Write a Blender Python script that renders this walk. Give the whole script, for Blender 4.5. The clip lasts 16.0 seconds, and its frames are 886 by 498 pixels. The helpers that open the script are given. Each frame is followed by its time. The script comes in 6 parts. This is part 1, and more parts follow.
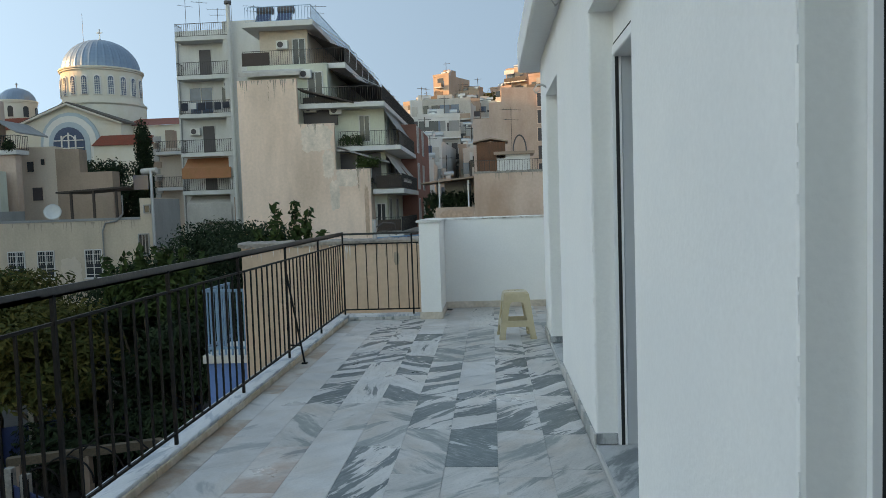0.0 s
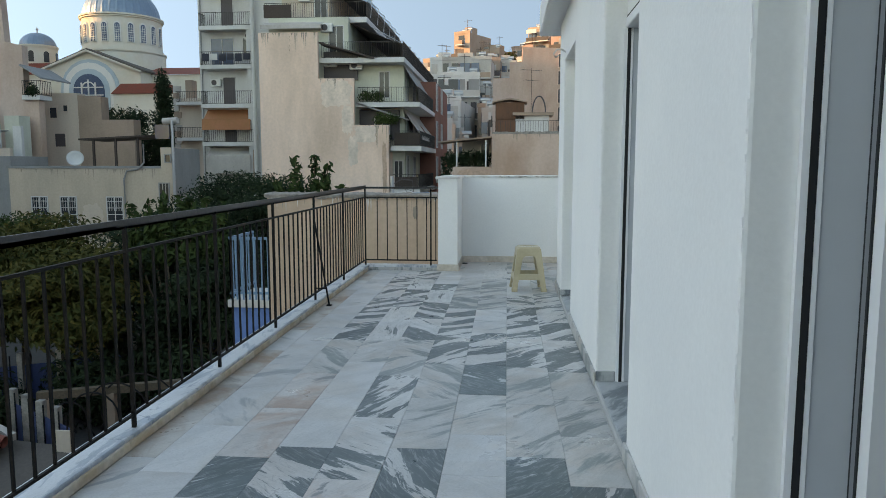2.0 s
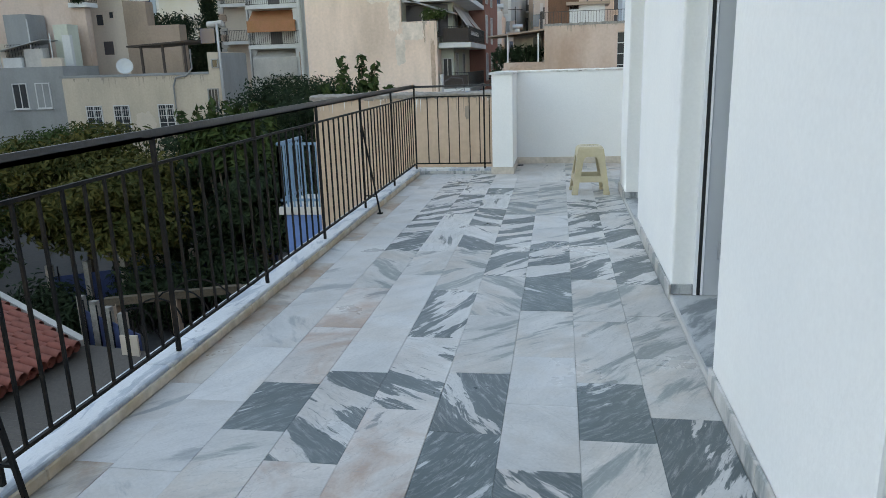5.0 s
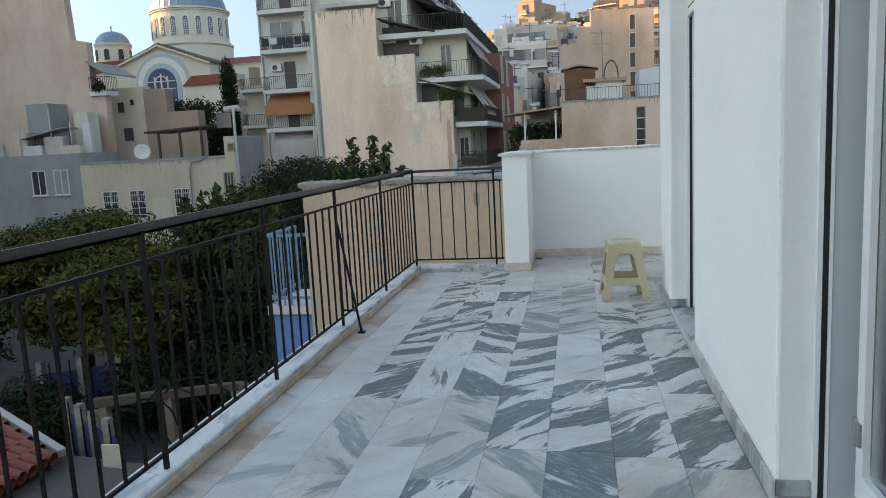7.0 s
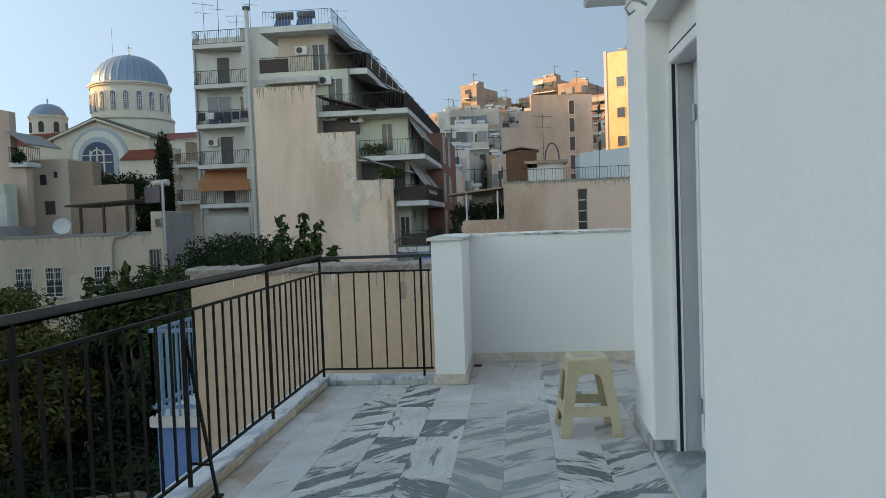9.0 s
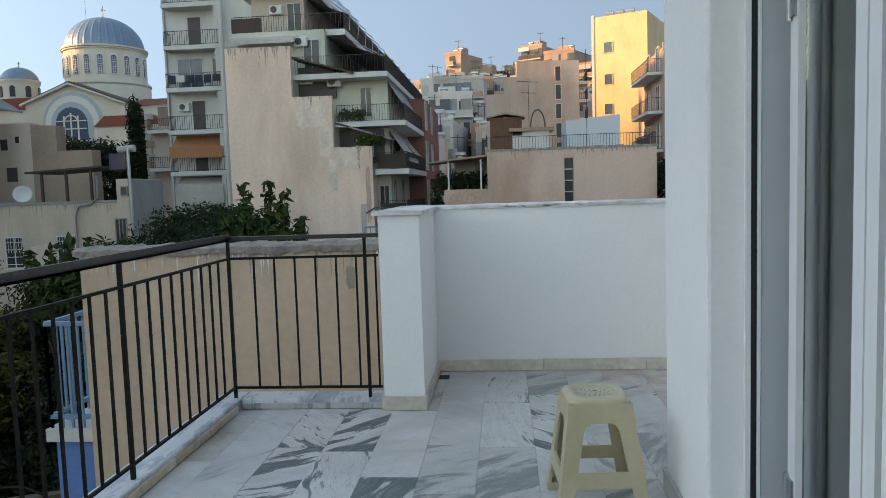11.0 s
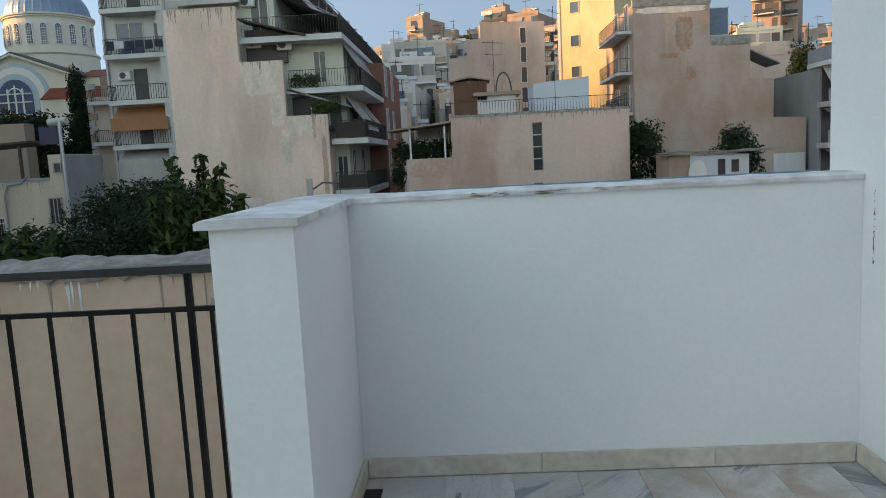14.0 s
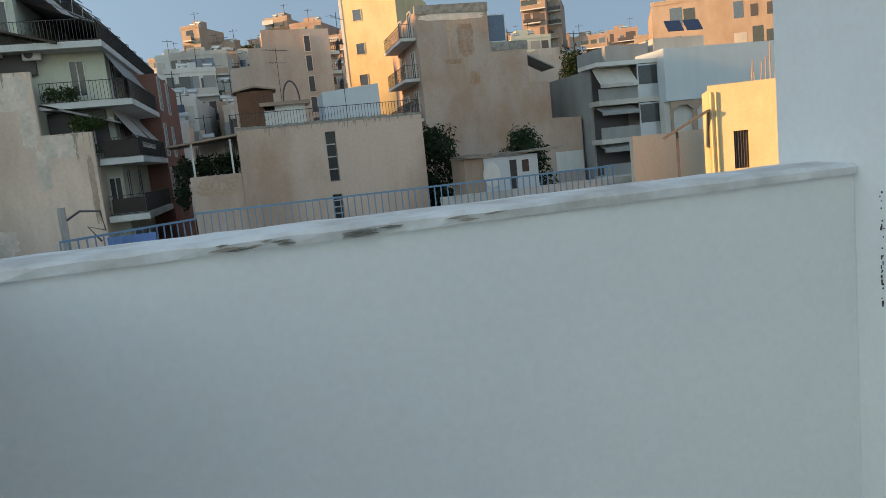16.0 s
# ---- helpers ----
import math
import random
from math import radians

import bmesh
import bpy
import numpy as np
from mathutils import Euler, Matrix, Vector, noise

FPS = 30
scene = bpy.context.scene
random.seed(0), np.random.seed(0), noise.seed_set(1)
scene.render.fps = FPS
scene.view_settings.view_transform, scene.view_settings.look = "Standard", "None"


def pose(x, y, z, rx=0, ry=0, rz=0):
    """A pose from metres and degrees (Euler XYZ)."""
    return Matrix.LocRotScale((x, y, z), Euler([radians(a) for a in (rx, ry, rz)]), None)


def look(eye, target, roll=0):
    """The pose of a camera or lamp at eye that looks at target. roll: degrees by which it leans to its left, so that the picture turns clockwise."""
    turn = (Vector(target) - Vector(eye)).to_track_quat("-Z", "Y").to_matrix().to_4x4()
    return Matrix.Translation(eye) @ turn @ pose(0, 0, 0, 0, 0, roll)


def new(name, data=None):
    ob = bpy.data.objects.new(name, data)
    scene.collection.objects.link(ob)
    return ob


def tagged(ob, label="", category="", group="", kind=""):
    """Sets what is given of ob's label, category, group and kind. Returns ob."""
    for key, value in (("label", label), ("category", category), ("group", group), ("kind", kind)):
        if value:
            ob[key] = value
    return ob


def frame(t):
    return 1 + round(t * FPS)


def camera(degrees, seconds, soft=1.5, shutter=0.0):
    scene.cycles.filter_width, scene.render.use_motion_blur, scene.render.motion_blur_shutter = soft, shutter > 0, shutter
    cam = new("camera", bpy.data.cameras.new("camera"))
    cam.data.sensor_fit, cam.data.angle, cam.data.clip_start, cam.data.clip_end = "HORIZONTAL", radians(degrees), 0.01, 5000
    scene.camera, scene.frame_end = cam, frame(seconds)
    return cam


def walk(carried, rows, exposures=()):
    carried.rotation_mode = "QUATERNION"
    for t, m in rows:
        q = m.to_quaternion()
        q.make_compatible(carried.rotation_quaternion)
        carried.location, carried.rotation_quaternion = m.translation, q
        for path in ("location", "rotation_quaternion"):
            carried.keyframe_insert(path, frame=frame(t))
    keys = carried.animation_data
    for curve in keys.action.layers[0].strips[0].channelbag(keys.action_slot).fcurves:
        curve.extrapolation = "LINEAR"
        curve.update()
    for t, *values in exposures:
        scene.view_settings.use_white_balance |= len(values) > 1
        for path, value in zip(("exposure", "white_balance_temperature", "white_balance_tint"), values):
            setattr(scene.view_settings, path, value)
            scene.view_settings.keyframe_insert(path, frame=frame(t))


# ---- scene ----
cam = camera(62.8, 16.0, soft=0.4)
EXPOSURES = [(0, 2.08, 13200, 18), (1.5, 2.08, 13200, 18), (2.5, 2.53, 13200, 22), (3.5, 2.71, 13200, 24), (4.5, 2.67, 13200, 23), (7.0, 2.38, 13200, 21),
             (8.0, 2.10, 13100, 19), (9.0, 2.05, 13000, 18.5), (11.5, 2.18, 12600, 21.5), (12.0, 2.42, 12600, 22), (12.5, 2.28, 12600, 21.5), (13.0, 2.14, 12600, 20.5),
             (14.0, 2.00, 12400, 19), (15.0, 1.86, 12200, 17), (16.0, 1.80, 12200, 16)]
PATH = [
    (0, (1.774, -8.707, 1.362), (1.64, -6.715, 1.243), -1.9),
    (0.5, (1.81, -8.849, 1.354), (1.659, -6.856, 1.275), -2.0),
    (1, (1.767, -8.934, 1.354), (1.569, -6.945, 1.292), -1.8),
    (1.5, (1.737, -9.03, 1.358), (1.568, -7.038, 1.302), -1.5),
    (2, (1.767, -9.131, 1.335), (1.593, -7.152, 1.106), 0.0),
    (2.5, (1.813, -9.212, 1.307), (1.609, -7.271, 0.87), 0.2),
    (3, (1.829, -9.245, 1.28), (1.576, -7.369, 0.635), 0.4),
    (3.5, (1.855, -9.25, 1.254), (1.573, -7.425, 0.487), 0.0),
    (4, (1.8, -9.174, 1.254), (1.508, -7.299, 0.622), -0.7),
    (4.5, (1.727, -8.999, 1.296), (1.414, -7.095, 0.773), -1.7),
    (4.7, (1.709, -8.914, 1.305), (1.399, -7.006, 0.791), -1.8),
    (6.8, (1.665, -7.489, 1.342), (1.297, -5.545, 1.047), -2.9),
    (7, (1.656, -7.342, 1.329), (1.285, -5.398, 1.041), -3.0),
    (7.5, (1.607, -6.93, 1.356), (1.328, -4.959, 1.158), -2.9),
    (8, (1.639, -6.568, 1.353), (1.415, -4.582, 1.268), -2.6),
    (8.5, (1.618, -6.219, 1.33), (1.397, -4.233, 1.247), -2.4),
    (9, (1.616, -5.832, 1.335), (1.406, -3.845, 1.255), -2.1),
    (9.2, (1.635, -5.679, 1.321), (1.431, -3.692, 1.227), -1.8),
    (11.3, (1.653, -3.999, 1.315), (1.502, -2.012, 1.135), -1.9),
    (11.5, (1.671, -3.83, 1.321), (1.559, -1.843, 1.127), -2.2),
    (12, (1.736, -3.548, 1.336), (1.674, -1.563, 1.1), -2.8),
    (12.5, (1.732, -3.193, 1.323), (1.646, -1.213, 1.059), -2.7),
    (13, (1.761, -2.833, 1.337), (1.657, -0.852, 1.08), -2.8),
    (13.5, (1.725, -2.46, 1.352), (1.635, -0.479, 1.09), -2.9),
    (14, (1.655, -2.053, 1.343), (1.572, -0.071, 1.089), -3.0),
    (14.5, (1.622, -1.671, 1.342), (1.587, 0.315, 1.107), -3.6),
    (15, (1.628, -1.333, 1.344), (1.688, 0.653, 1.119), -3.6),
    (15.2, (1.632, -1.213, 1.34), (1.819, 0.762, 1.089), -3.7),
    (15.5, (1.657, -0.994, 1.354), (2.032, 0.956, 1.111), -5.5),
    (15.7, (1.673, -0.865, 1.353), (2.117, 1.068, 1.097), -5.8),
    (16, (1.766, -0.656, 1.333), (2.219, 1.274, 1.064), -5.9),
]
walk(cam, [(t, look(eye, target, roll)) for t, eye, target, roll in PATH], EXPOSURES)

# ---------------------------------------------------------------- world and sun
SUN_FROM = Vector((-1.0, -0.06, 0.25)).normalized()
world = bpy.data.worlds.new("sky")
scene.world = world
world.use_nodes = True
_wn = world.node_tree.nodes
_sky = _wn.new("ShaderNodeTexSky")
_sky.sky_type = "NISHITA"
_sky.sun_disc = False
_sky.sun_elevation = math.asin(SUN_FROM.z)
_sky.sun_rotation = math.atan2(SUN_FROM.x, SUN_FROM.y)
_sky.air_density, _sky.dust_density, _sky.ozone_density = 1.0, 0.25, 1.35
_sky.altitude = 1500
_dir, _lift = _wn.new("ShaderNodeTexCoord"), _wn.new("ShaderNodeMapping")
_lift.inputs["Scale"].default_value, _lift.inputs["Location"].default_value, _lift.inputs["Rotation"].default_value = (1, 1, 0.75), (0, 0, 0.47), (radians(24), radians(-14), 0)
world.node_tree.links.new(_dir.outputs["Generated"], _lift.inputs["Vector"])
_unit = _wn.new("ShaderNodeVectorMath")
_unit.operation = "NORMALIZE"
world.node_tree.links.new(_lift.outputs[0], _unit.inputs[0])
world.node_tree.links.new(_unit.outputs[0], _sky.inputs["Vector"])
_rich = _wn.new("ShaderNodeHueSaturation")
_rich.inputs["Hue"].default_value, _rich.inputs["Saturation"].default_value = 0.497, 1.12
world.node_tree.links.new(_sky.outputs[0], _rich.inputs["Color"])
world.node_tree.links.new(_rich.outputs[0], _wn["Background"].inputs[0])
_wn["Background"].inputs[1].default_value = 0.15
_sun = new("sun", bpy.data.lights.new("sun", "SUN"))
_sun.data.energy, _sun.data.angle, _sun.data.color = 2.0, radians(0.6), (1.0, 0.69, 0.42)
_sun.matrix_world = look((-60, -20, 40), Vector((-60, -20, 40)) - SUN_FROM)


# ---------------------------------------------------------------- materials
def nodes_of(name):
    m = bpy.data.materials.new(name)
    m.use_nodes = True
    nt = m.node_tree
    return m, nt, nt.nodes["Principled BSDF"]


def surface(name, base, rough=0.8, metal=0.0, grain=40.0, grain_amt=0.12, stain=0.6, stain_col=None, stain_amt=0.0,
            bump=0.15, streaks=0.0, rand=0.0, coat=0.0):
    """A worn plain surface: fine grain, broad patches, and stains that run down where streaks is set."""
    m, nt, b = nodes_of(name)
    L, N = nt.links.new, nt.nodes.new
    geo = N("ShaderNodeNewGeometry")
    n1 = N("ShaderNodeTexNoise")
    n1.inputs["Scale"].default_value, n1.inputs["Detail"].default_value = grain, 4
    L(geo.outputs["Position"], n1.inputs["Vector"])
    n2 = N("ShaderNodeTexNoise")
    n2.inputs["Scale"].default_value, n2.inputs["Detail"].default_value, n2.inputs["Roughness"].default_value = stain, 6, 0.6
    mp = N("ShaderNodeMapping")
    mp.inputs["Scale"].default_value = (1, 1, 1.0 - 0.85 * streaks)
    L(geo.outputs["Position"], mp.inputs["Vector"])
    L(mp.outputs[0], n2.inputs["Vector"])
    ramp = N("ShaderNodeValToRGB")
    ramp.color_ramp.elements[0].position, ramp.color_ramp.elements[1].position = 0.43, 0.64
    L(n2.outputs["Fac"], ramp.inputs[0])
    mul = N("ShaderNodeMath")
    mul.operation = "MULTIPLY"
    L(ramp.outputs[0], mul.inputs[0])
    mul.inputs[1].default_value = stain_amt if stain_col else grain_amt
    mix = N("ShaderNodeMix")
    mix.data_type = "RGBA"
    mix.inputs["A"].default_value = (*base, 1)
    sc = stain_col or tuple(c * 0.7 for c in base)
    mix.inputs["B"].default_value = (*sc, 1)
    L(mul.outputs[0], mix.inputs["Factor"])
    hsv = N("ShaderNodeHueSaturation")
    mr = N("ShaderNodeMapRange")
    mr.inputs["From Min"].default_value, mr.inputs["From Max"].default_value = 0.25, 0.75
    mr.inputs["To Min"].default_value, mr.inputs["To Max"].default_value = 1 - grain_amt, 1 + grain_amt
    L(n1.outputs["Fac"], mr.inputs["Value"])
    val = mr.outputs[0]
    if rand:
        oi = N("ShaderNodeObjectInfo")
        mr2 = N("ShaderNodeMapRange")
        mr2.inputs["To Min"].default_value, mr2.inputs["To Max"].default_value = 1 - rand, 1 + rand
        L(oi.outputs["Random"], mr2.inputs["Value"])
        mm = N("ShaderNodeMath")
        mm.operation = "MULTIPLY"
        L(val, mm.inputs[0])
        L(mr2.outputs[0], mm.inputs[1])
        val = mm.outputs[0]
    if streaks:
        mp3, n3, mr3, mm3 = N("ShaderNodeMapping"), N("ShaderNodeTexNoise"), N("ShaderNodeMapRange"), N("ShaderNodeMath")
        mp3.inputs["Scale"].default_value = (0.9, 0.9, 0.13)
        L(geo.outputs["Position"], mp3.inputs["Vector"])
        n3.inputs["Scale"].default_value, n3.inputs["Detail"].default_value, n3.inputs["Roughness"].default_value = 1.0, 8, 0.7
        L(mp3.outputs[0], n3.inputs["Vector"])
        mr3.inputs["From Min"].default_value, mr3.inputs["From Max"].default_value = 0.36, 0.68
        mr3.inputs["To Min"].default_value, mr3.inputs["To Max"].default_value = 1.04, 1.04 - 0.16 * streaks
        L(n3.outputs["Fac"], mr3.inputs["Value"])
        mm3.operation = "MULTIPLY"
        L(val, mm3.inputs[0])
        L(mr3.outputs[0], mm3.inputs[1])
        val = mm3.outputs[0]
    L(val, hsv.inputs["Value"])
    L(mix.outputs["Result"], hsv.inputs["Color"])
    L(hsv.outputs[0], b.inputs["Base Color"])
    b.inputs["Roughness"].default_value, b.inputs["Metallic"].default_value = rough, metal
    b.inputs["Coat Weight"].default_value = coat
    if bump:
        bp = N("ShaderNodeBump")
        bp.inputs["Strength"].default_value, bp.inputs["Distance"].default_value = bump, 0.01
        L(n1.outputs["Fac"], bp.inputs["Height"])
        L(bp.outputs[0], b.inputs["Normal"])
    return m


def marble(name, light, dark, pink, cover, edge, scale, blotch, rough=0.28, hair=0.3, stretch=2.6, fleck=0.5, cloud=0.14, lean=(-1.15, -0.5)):
    """Polished marble slab: each piece takes its own cut, vein direction and tint.
    cover is the share of the dark stone, edge the softness of its borders, fleck the pale threads inside it."""
    m, nt, b = nodes_of(name)
    L, N = nt.links.new, nt.nodes.new

    def math_node(op, x, y=0.0, z=0.0):
        n = N("ShaderNodeMath")
        n.operation = op
        for k, v in enumerate((x, y, z)):
            if isinstance(v, (int, float)):
                n.inputs[k].default_value = v
            else:
                L(v, n.inputs[k])
        return n.outputs[0]

    def noise_node(vec, sc, detail, rgh=0.5, dist=0.0):
        n = N("ShaderNodeTexNoise")
        n.inputs["Scale"].default_value, n.inputs["Detail"].default_value = sc, detail
        n.inputs["Roughness"].default_value, n.inputs["Distortion"].default_value = rgh, dist
        L(vec, n.inputs["Vector"])
        return n

    def span(value, f0, f1, t0=0.0, t1=1.0, smooth=False):
        n = N("ShaderNodeMapRange")
        if smooth:
            n.interpolation_type = "SMOOTHSTEP"
        for key, v in (("From Min", f0), ("From Max", f1), ("To Min", t0), ("To Max", t1)):
            if isinstance(v, (int, float)):
                n.inputs[key].default_value = v
            else:
                L(v, n.inputs[key])
        L(value, n.inputs["Value"])
        return n.outputs[0]

    def mixed(fac, a, c, blend="MIX"):
        n = N("ShaderNodeMix")
        n.data_type, n.blend_type = "RGBA", blend
        L(fac, n.inputs["Factor"])
        for key, v in (("A", a), ("B", c)):
            if isinstance(v, tuple):
                n.inputs[key].default_value = (*v, 1)
            else:
                L(v, n.inputs[key])
        return n.outputs["Result"]

    def stretched(vec, sx, sy):
        n = N("ShaderNodeMapping")
        n.inputs["Scale"].default_value = (sx, sy, 1.0)
        L(vec, n.inputs["Vector"])
        return n.outputs[0]

    geo, oi = N("ShaderNodeNewGeometry"), N("ShaderNodeObjectInfo")
    rnd = oi.outputs["Random"]
    big = math_node("MULTIPLY", rnd, 87.0)
    own = math_node("FRACT", math_node("MULTIPLY", rnd, 613.7))
    own2 = math_node("FRACT", math_node("MULTIPLY", rnd, 271.3))
    comb = N("ShaderNodeCombineXYZ")
    L(big, comb.inputs[0])
    L(math_node("MULTIPLY", own, 31.0), comb.inputs[1])
    L(big, comb.inputs[2])
    angle = math_node("MULTIPLY", span(rnd, 0, 1, *lean), math_node("SIGN", math_node("SUBTRACT", own, 0.3)))
    rot = N("ShaderNodeVectorRotate")
    rot.rotation_type = "Z_AXIS"
    L(geo.outputs["Position"], rot.inputs["Vector"])
    L(angle, rot.inputs["Angle"])
    add = N("ShaderNodeVectorMath")
    L(rot.outputs[0], add.inputs[0])
    L(comb.outputs[0], add.inputs[1])
    # slow bending of the layers
    bend = noise_node(add.outputs[0], 1.7, 2)
    warp = N("ShaderNodeVectorMath")
    warp.operation = "MULTIPLY_ADD"
    L(bend.outputs["Color"], warp.inputs[0])
    warp.inputs[1].default_value = (0.16, 0.16, 0.0)
    L(add.outputs[0], warp.inputs[2])
    flow = warp.outputs[0]
    layers = noise_node(stretched(flow, 1.0, stretch), scale, 5, 0.52, 0.25).outputs["Fac"]
    ragged = noise_node(stretched(flow, 1.0, stretch * 1.2), scale * 3.4, 6, 0.62, 0.5).outputs["Fac"]
    body = math_node("MULTIPLY_ADD", math_node("SUBTRACT", ragged, 0.5), 0.34, layers)
    cut = span(own2, 0, 1, 0.5 + (0.5 - cover) * 0.42 - 0.035, 0.5 + (0.5 - cover) * 0.42 + 0.035)
    zone = span(body, math_node("SUBTRACT", cut, edge), math_node("ADD", cut, edge), smooth=True)
    # the pale stone: clouds, pink patches, threads
    clouds = noise_node(stretched(flow, 1.0, stretch * 0.8), scale * 1.6, 7, 0.62, 0.4).outputs["Fac"]
    grey = tuple(0.6 * p + 0.4 * q for p, q in zip(light, dark))
    pale = mixed(span(clouds, 0.40, 0.68, 0.0, cloud * 3.2), light, grey)
    patch = noise_node(add.outputs[0], 2.6, 6, 0.6, 0.6)
    pale = mixed(span(patch.outputs["Fac"], 0.47, 0.62, 0.0, blotch), pale, pink, "MULTIPLY")
    threads = noise_node(stretched(flow, 1.0, stretch), scale * 2.1, 5, 0.55, 1.2).outputs["Fac"]
    thread = span(math_node("ABSOLUTE", math_node("SUBTRACT", threads, 0.5)), 0.0, 0.014, hair, 0.0)
    pale = mixed(thread, pale, tuple(0.3 * p + 0.7 * q for p, q in zip(light, dark)))
    # the dark stone: pale flecks drawn out along the layers
    flecks = noise_node(stretched(flow, 1.0, stretch * 1.3), scale * 6, 9, 0.75, 0.5).outputs["Fac"]
    deep = mixed(span(flecks, 0.50, 0.66, 0.0, fleck), dark, tuple(0.55 * p + 0.45 * q for p, q in zip(light, dark)))
    deep = mixed(span(clouds, 0.35, 0.65, 0.0, 0.5), deep, tuple(min(1.0, 1.5 * q) for q in dark))
    stone = mixed(zone, pale, deep)
    # worn film and grit
    grit = noise_node(add.outputs[0], 90, 4)
    film = noise_node(geo.outputs["Position"], 1.3, 6, 0.65)
    shade = math_node("MULTIPLY", span(grit.outputs["Fac"], 0.25, 0.75, 0.93, 1.07), span(film.outputs["Fac"], 0.35, 0.68, 1.04, 0.90))
    shade = math_node("MULTIPLY", shade, span(own2, 0, 1, 0.93, 1.05))
    hsv = N("ShaderNodeHueSaturation")
    L(stone, hsv.inputs["Color"])
    L(shade, hsv.inputs["Value"])
    L(hsv.outputs[0], b.inputs["Base Color"])
    L(span(film.outputs["Fac"], 0.3, 0.7, rough - 0.05, rough + 0.22), b.inputs["Roughness"])
    bp = N("ShaderNodeBump")
    bp.inputs["Strength"].default_value, bp.inputs["Distance"].default_value = 0.05, 0.004
    L(grit.outputs["Fac"], bp.inputs["Height"])
    L(bp.outputs[0], b.inputs["Normal"])
    return m


def leafy(name, base, other):
    m, nt, b = nodes_of(name)
    L, N = nt.links.new, nt.nodes.new
    geo = N("ShaderNodeNewGeometry")
    n = N("ShaderNodeTexNoise")
    n.inputs["Scale"].default_value = 0.9
    L(geo.outputs["Position"], n.inputs["Vector"])
    mixf = N("ShaderNodeMath")
    mixf.operation = "MULTIPLY_ADD"
    L(geo.outputs["Random Per Island"], mixf.inputs[0])
    mixf.inputs[1].default_value = 0.7
    sub = N("ShaderNodeMath")
    sub.operation = "SUBTRACT"
    L(n.outputs["Fac"], sub.inputs[0])
    sub.inputs[1].default_value = 0.35
    L(sub.outputs[0], mixf.inputs[2])
    mix = N("ShaderNodeMix")
    mix.data_type = "RGBA"
    mix.inputs["A"].default_value, mix.inputs["B"].default_value = (*base, 1), (*other, 1)
    L(mixf.outputs[0], mix.inputs["Factor"])
    L(mix.outputs["Result"], b.inputs["Base Color"])
    b.inputs["Roughness"].default_value, b.inputs["Specular IOR Level"].default_value = 0.75, 0.15
    return m


def glass(name, tint=(0.9, 0.95, 0.97), rough=0.02):
    m, nt, b = nodes_of(name)
    b.inputs["Base Color"].default_value = (*tint, 1)
    b.inputs["Transmission Weight"].default_value = 1.0
    b.inputs["Roughness"].default_value, b.inputs["IOR"].default_value = rough, 1.45
    return m


WHITE = surface("white_masonry_paint", (0.83, 0.825, 0.81), 0.85, grain=55, grain_amt=0.025, stain=0.8, stain_col=(0.74, 0.75, 0.75), stain_amt=0.5, bump=0.12)
WHITE_CAP = surface("white_capping", (0.74, 0.74, 0.735), 0.8, grain=25, grain_amt=0.06, stain=4.5, stain_col=(0.42, 0.375, 0.34), stain_amt=0.7, bump=0.35)
CEIL = surface("soffit_paint", (0.76, 0.76, 0.75), 0.85, grain=30, grain_amt=0.03, bump=0.1)
FLOORB = surface("mortar_joint", (0.50, 0.48, 0.45), 0.9, grain=70, grain_amt=0.15)
M_WHITE = marble("marble_white", (0.585, 0.575, 0.565), (0.27, 0.285, 0.29), (0.95, 0.86, 0.79), 0.10, 0.05, 1.3, 0.5, hair=0.35, cloud=0.22, stretch=4.0)
M_LIGHT = marble("marble_light_veined", (0.56, 0.54, 0.52), (0.20, 0.225, 0.22), (0.93, 0.81, 0.73), 0.36, 0.05, 1.5, 0.6, hair=0.5, stretch=5.0, cloud=0.26, fleck=0.8)
M_VEIN = marble("marble_strong_veined", (0.60, 0.585, 0.57), (0.080, 0.106, 0.110), (0.93, 0.82, 0.76), 0.47, 0.014, 1.5, 0.5, hair=0.45, stretch=5.0, fleck=0.85, cloud=0.16)
M_DARK = marble("marble_dark_green_grey", (0.52, 0.53, 0.525), (0.080, 0.110, 0.114), (0.9, 0.92, 0.92), 0.80, 0.016, 1.5, 0.3, hair=0.3, stretch=3.8, fleck=0.95)
M_PINK = marble("marble_pinkish", (0.62, 0.57, 0.54), (0.20, 0.20, 0.20), (0.80, 0.61, 0.53), 0.18, 0.02, 1.5, 1.0, hair=0.5, stretch=3.0, cloud=0.26)
M_SPECK = marble("marble_white_streaked", (0.60, 0.59, 0.575), (0.10, 0.12, 0.12), (0.95, 0.87, 0.80), 0.20, 0.03, 1.7, 0.4, hair=0.7, stretch=6.0, fleck=0.6, lean=(1.4, 1.7))
M_KERB = marble("marble_kerb", (0.62, 0.635, 0.65), (0.30, 0.345, 0.39), (0.95, 0.95, 0.95), 0.40, 0.05, 3.0, 0.3, stretch=4.0, lean=(1.35, 1.6))
M_STAIN = marble("marble_rust_stained", (0.52, 0.475, 0.435), (0.28, 0.24, 0.21), (0.74, 0.52, 0.40), 0.2, 0.08, 2.4, 1.0, hair=0.2, cloud=0.3)
M_SKIRT = surface("stone_skirting", (0.64, 0.555, 0.485), 0.6, grain=22, grain_amt=0.14, stain=3, stain_col=(0.42, 0.33, 0.24), stain_amt=0.5, bump=0.2, rand=0.08)
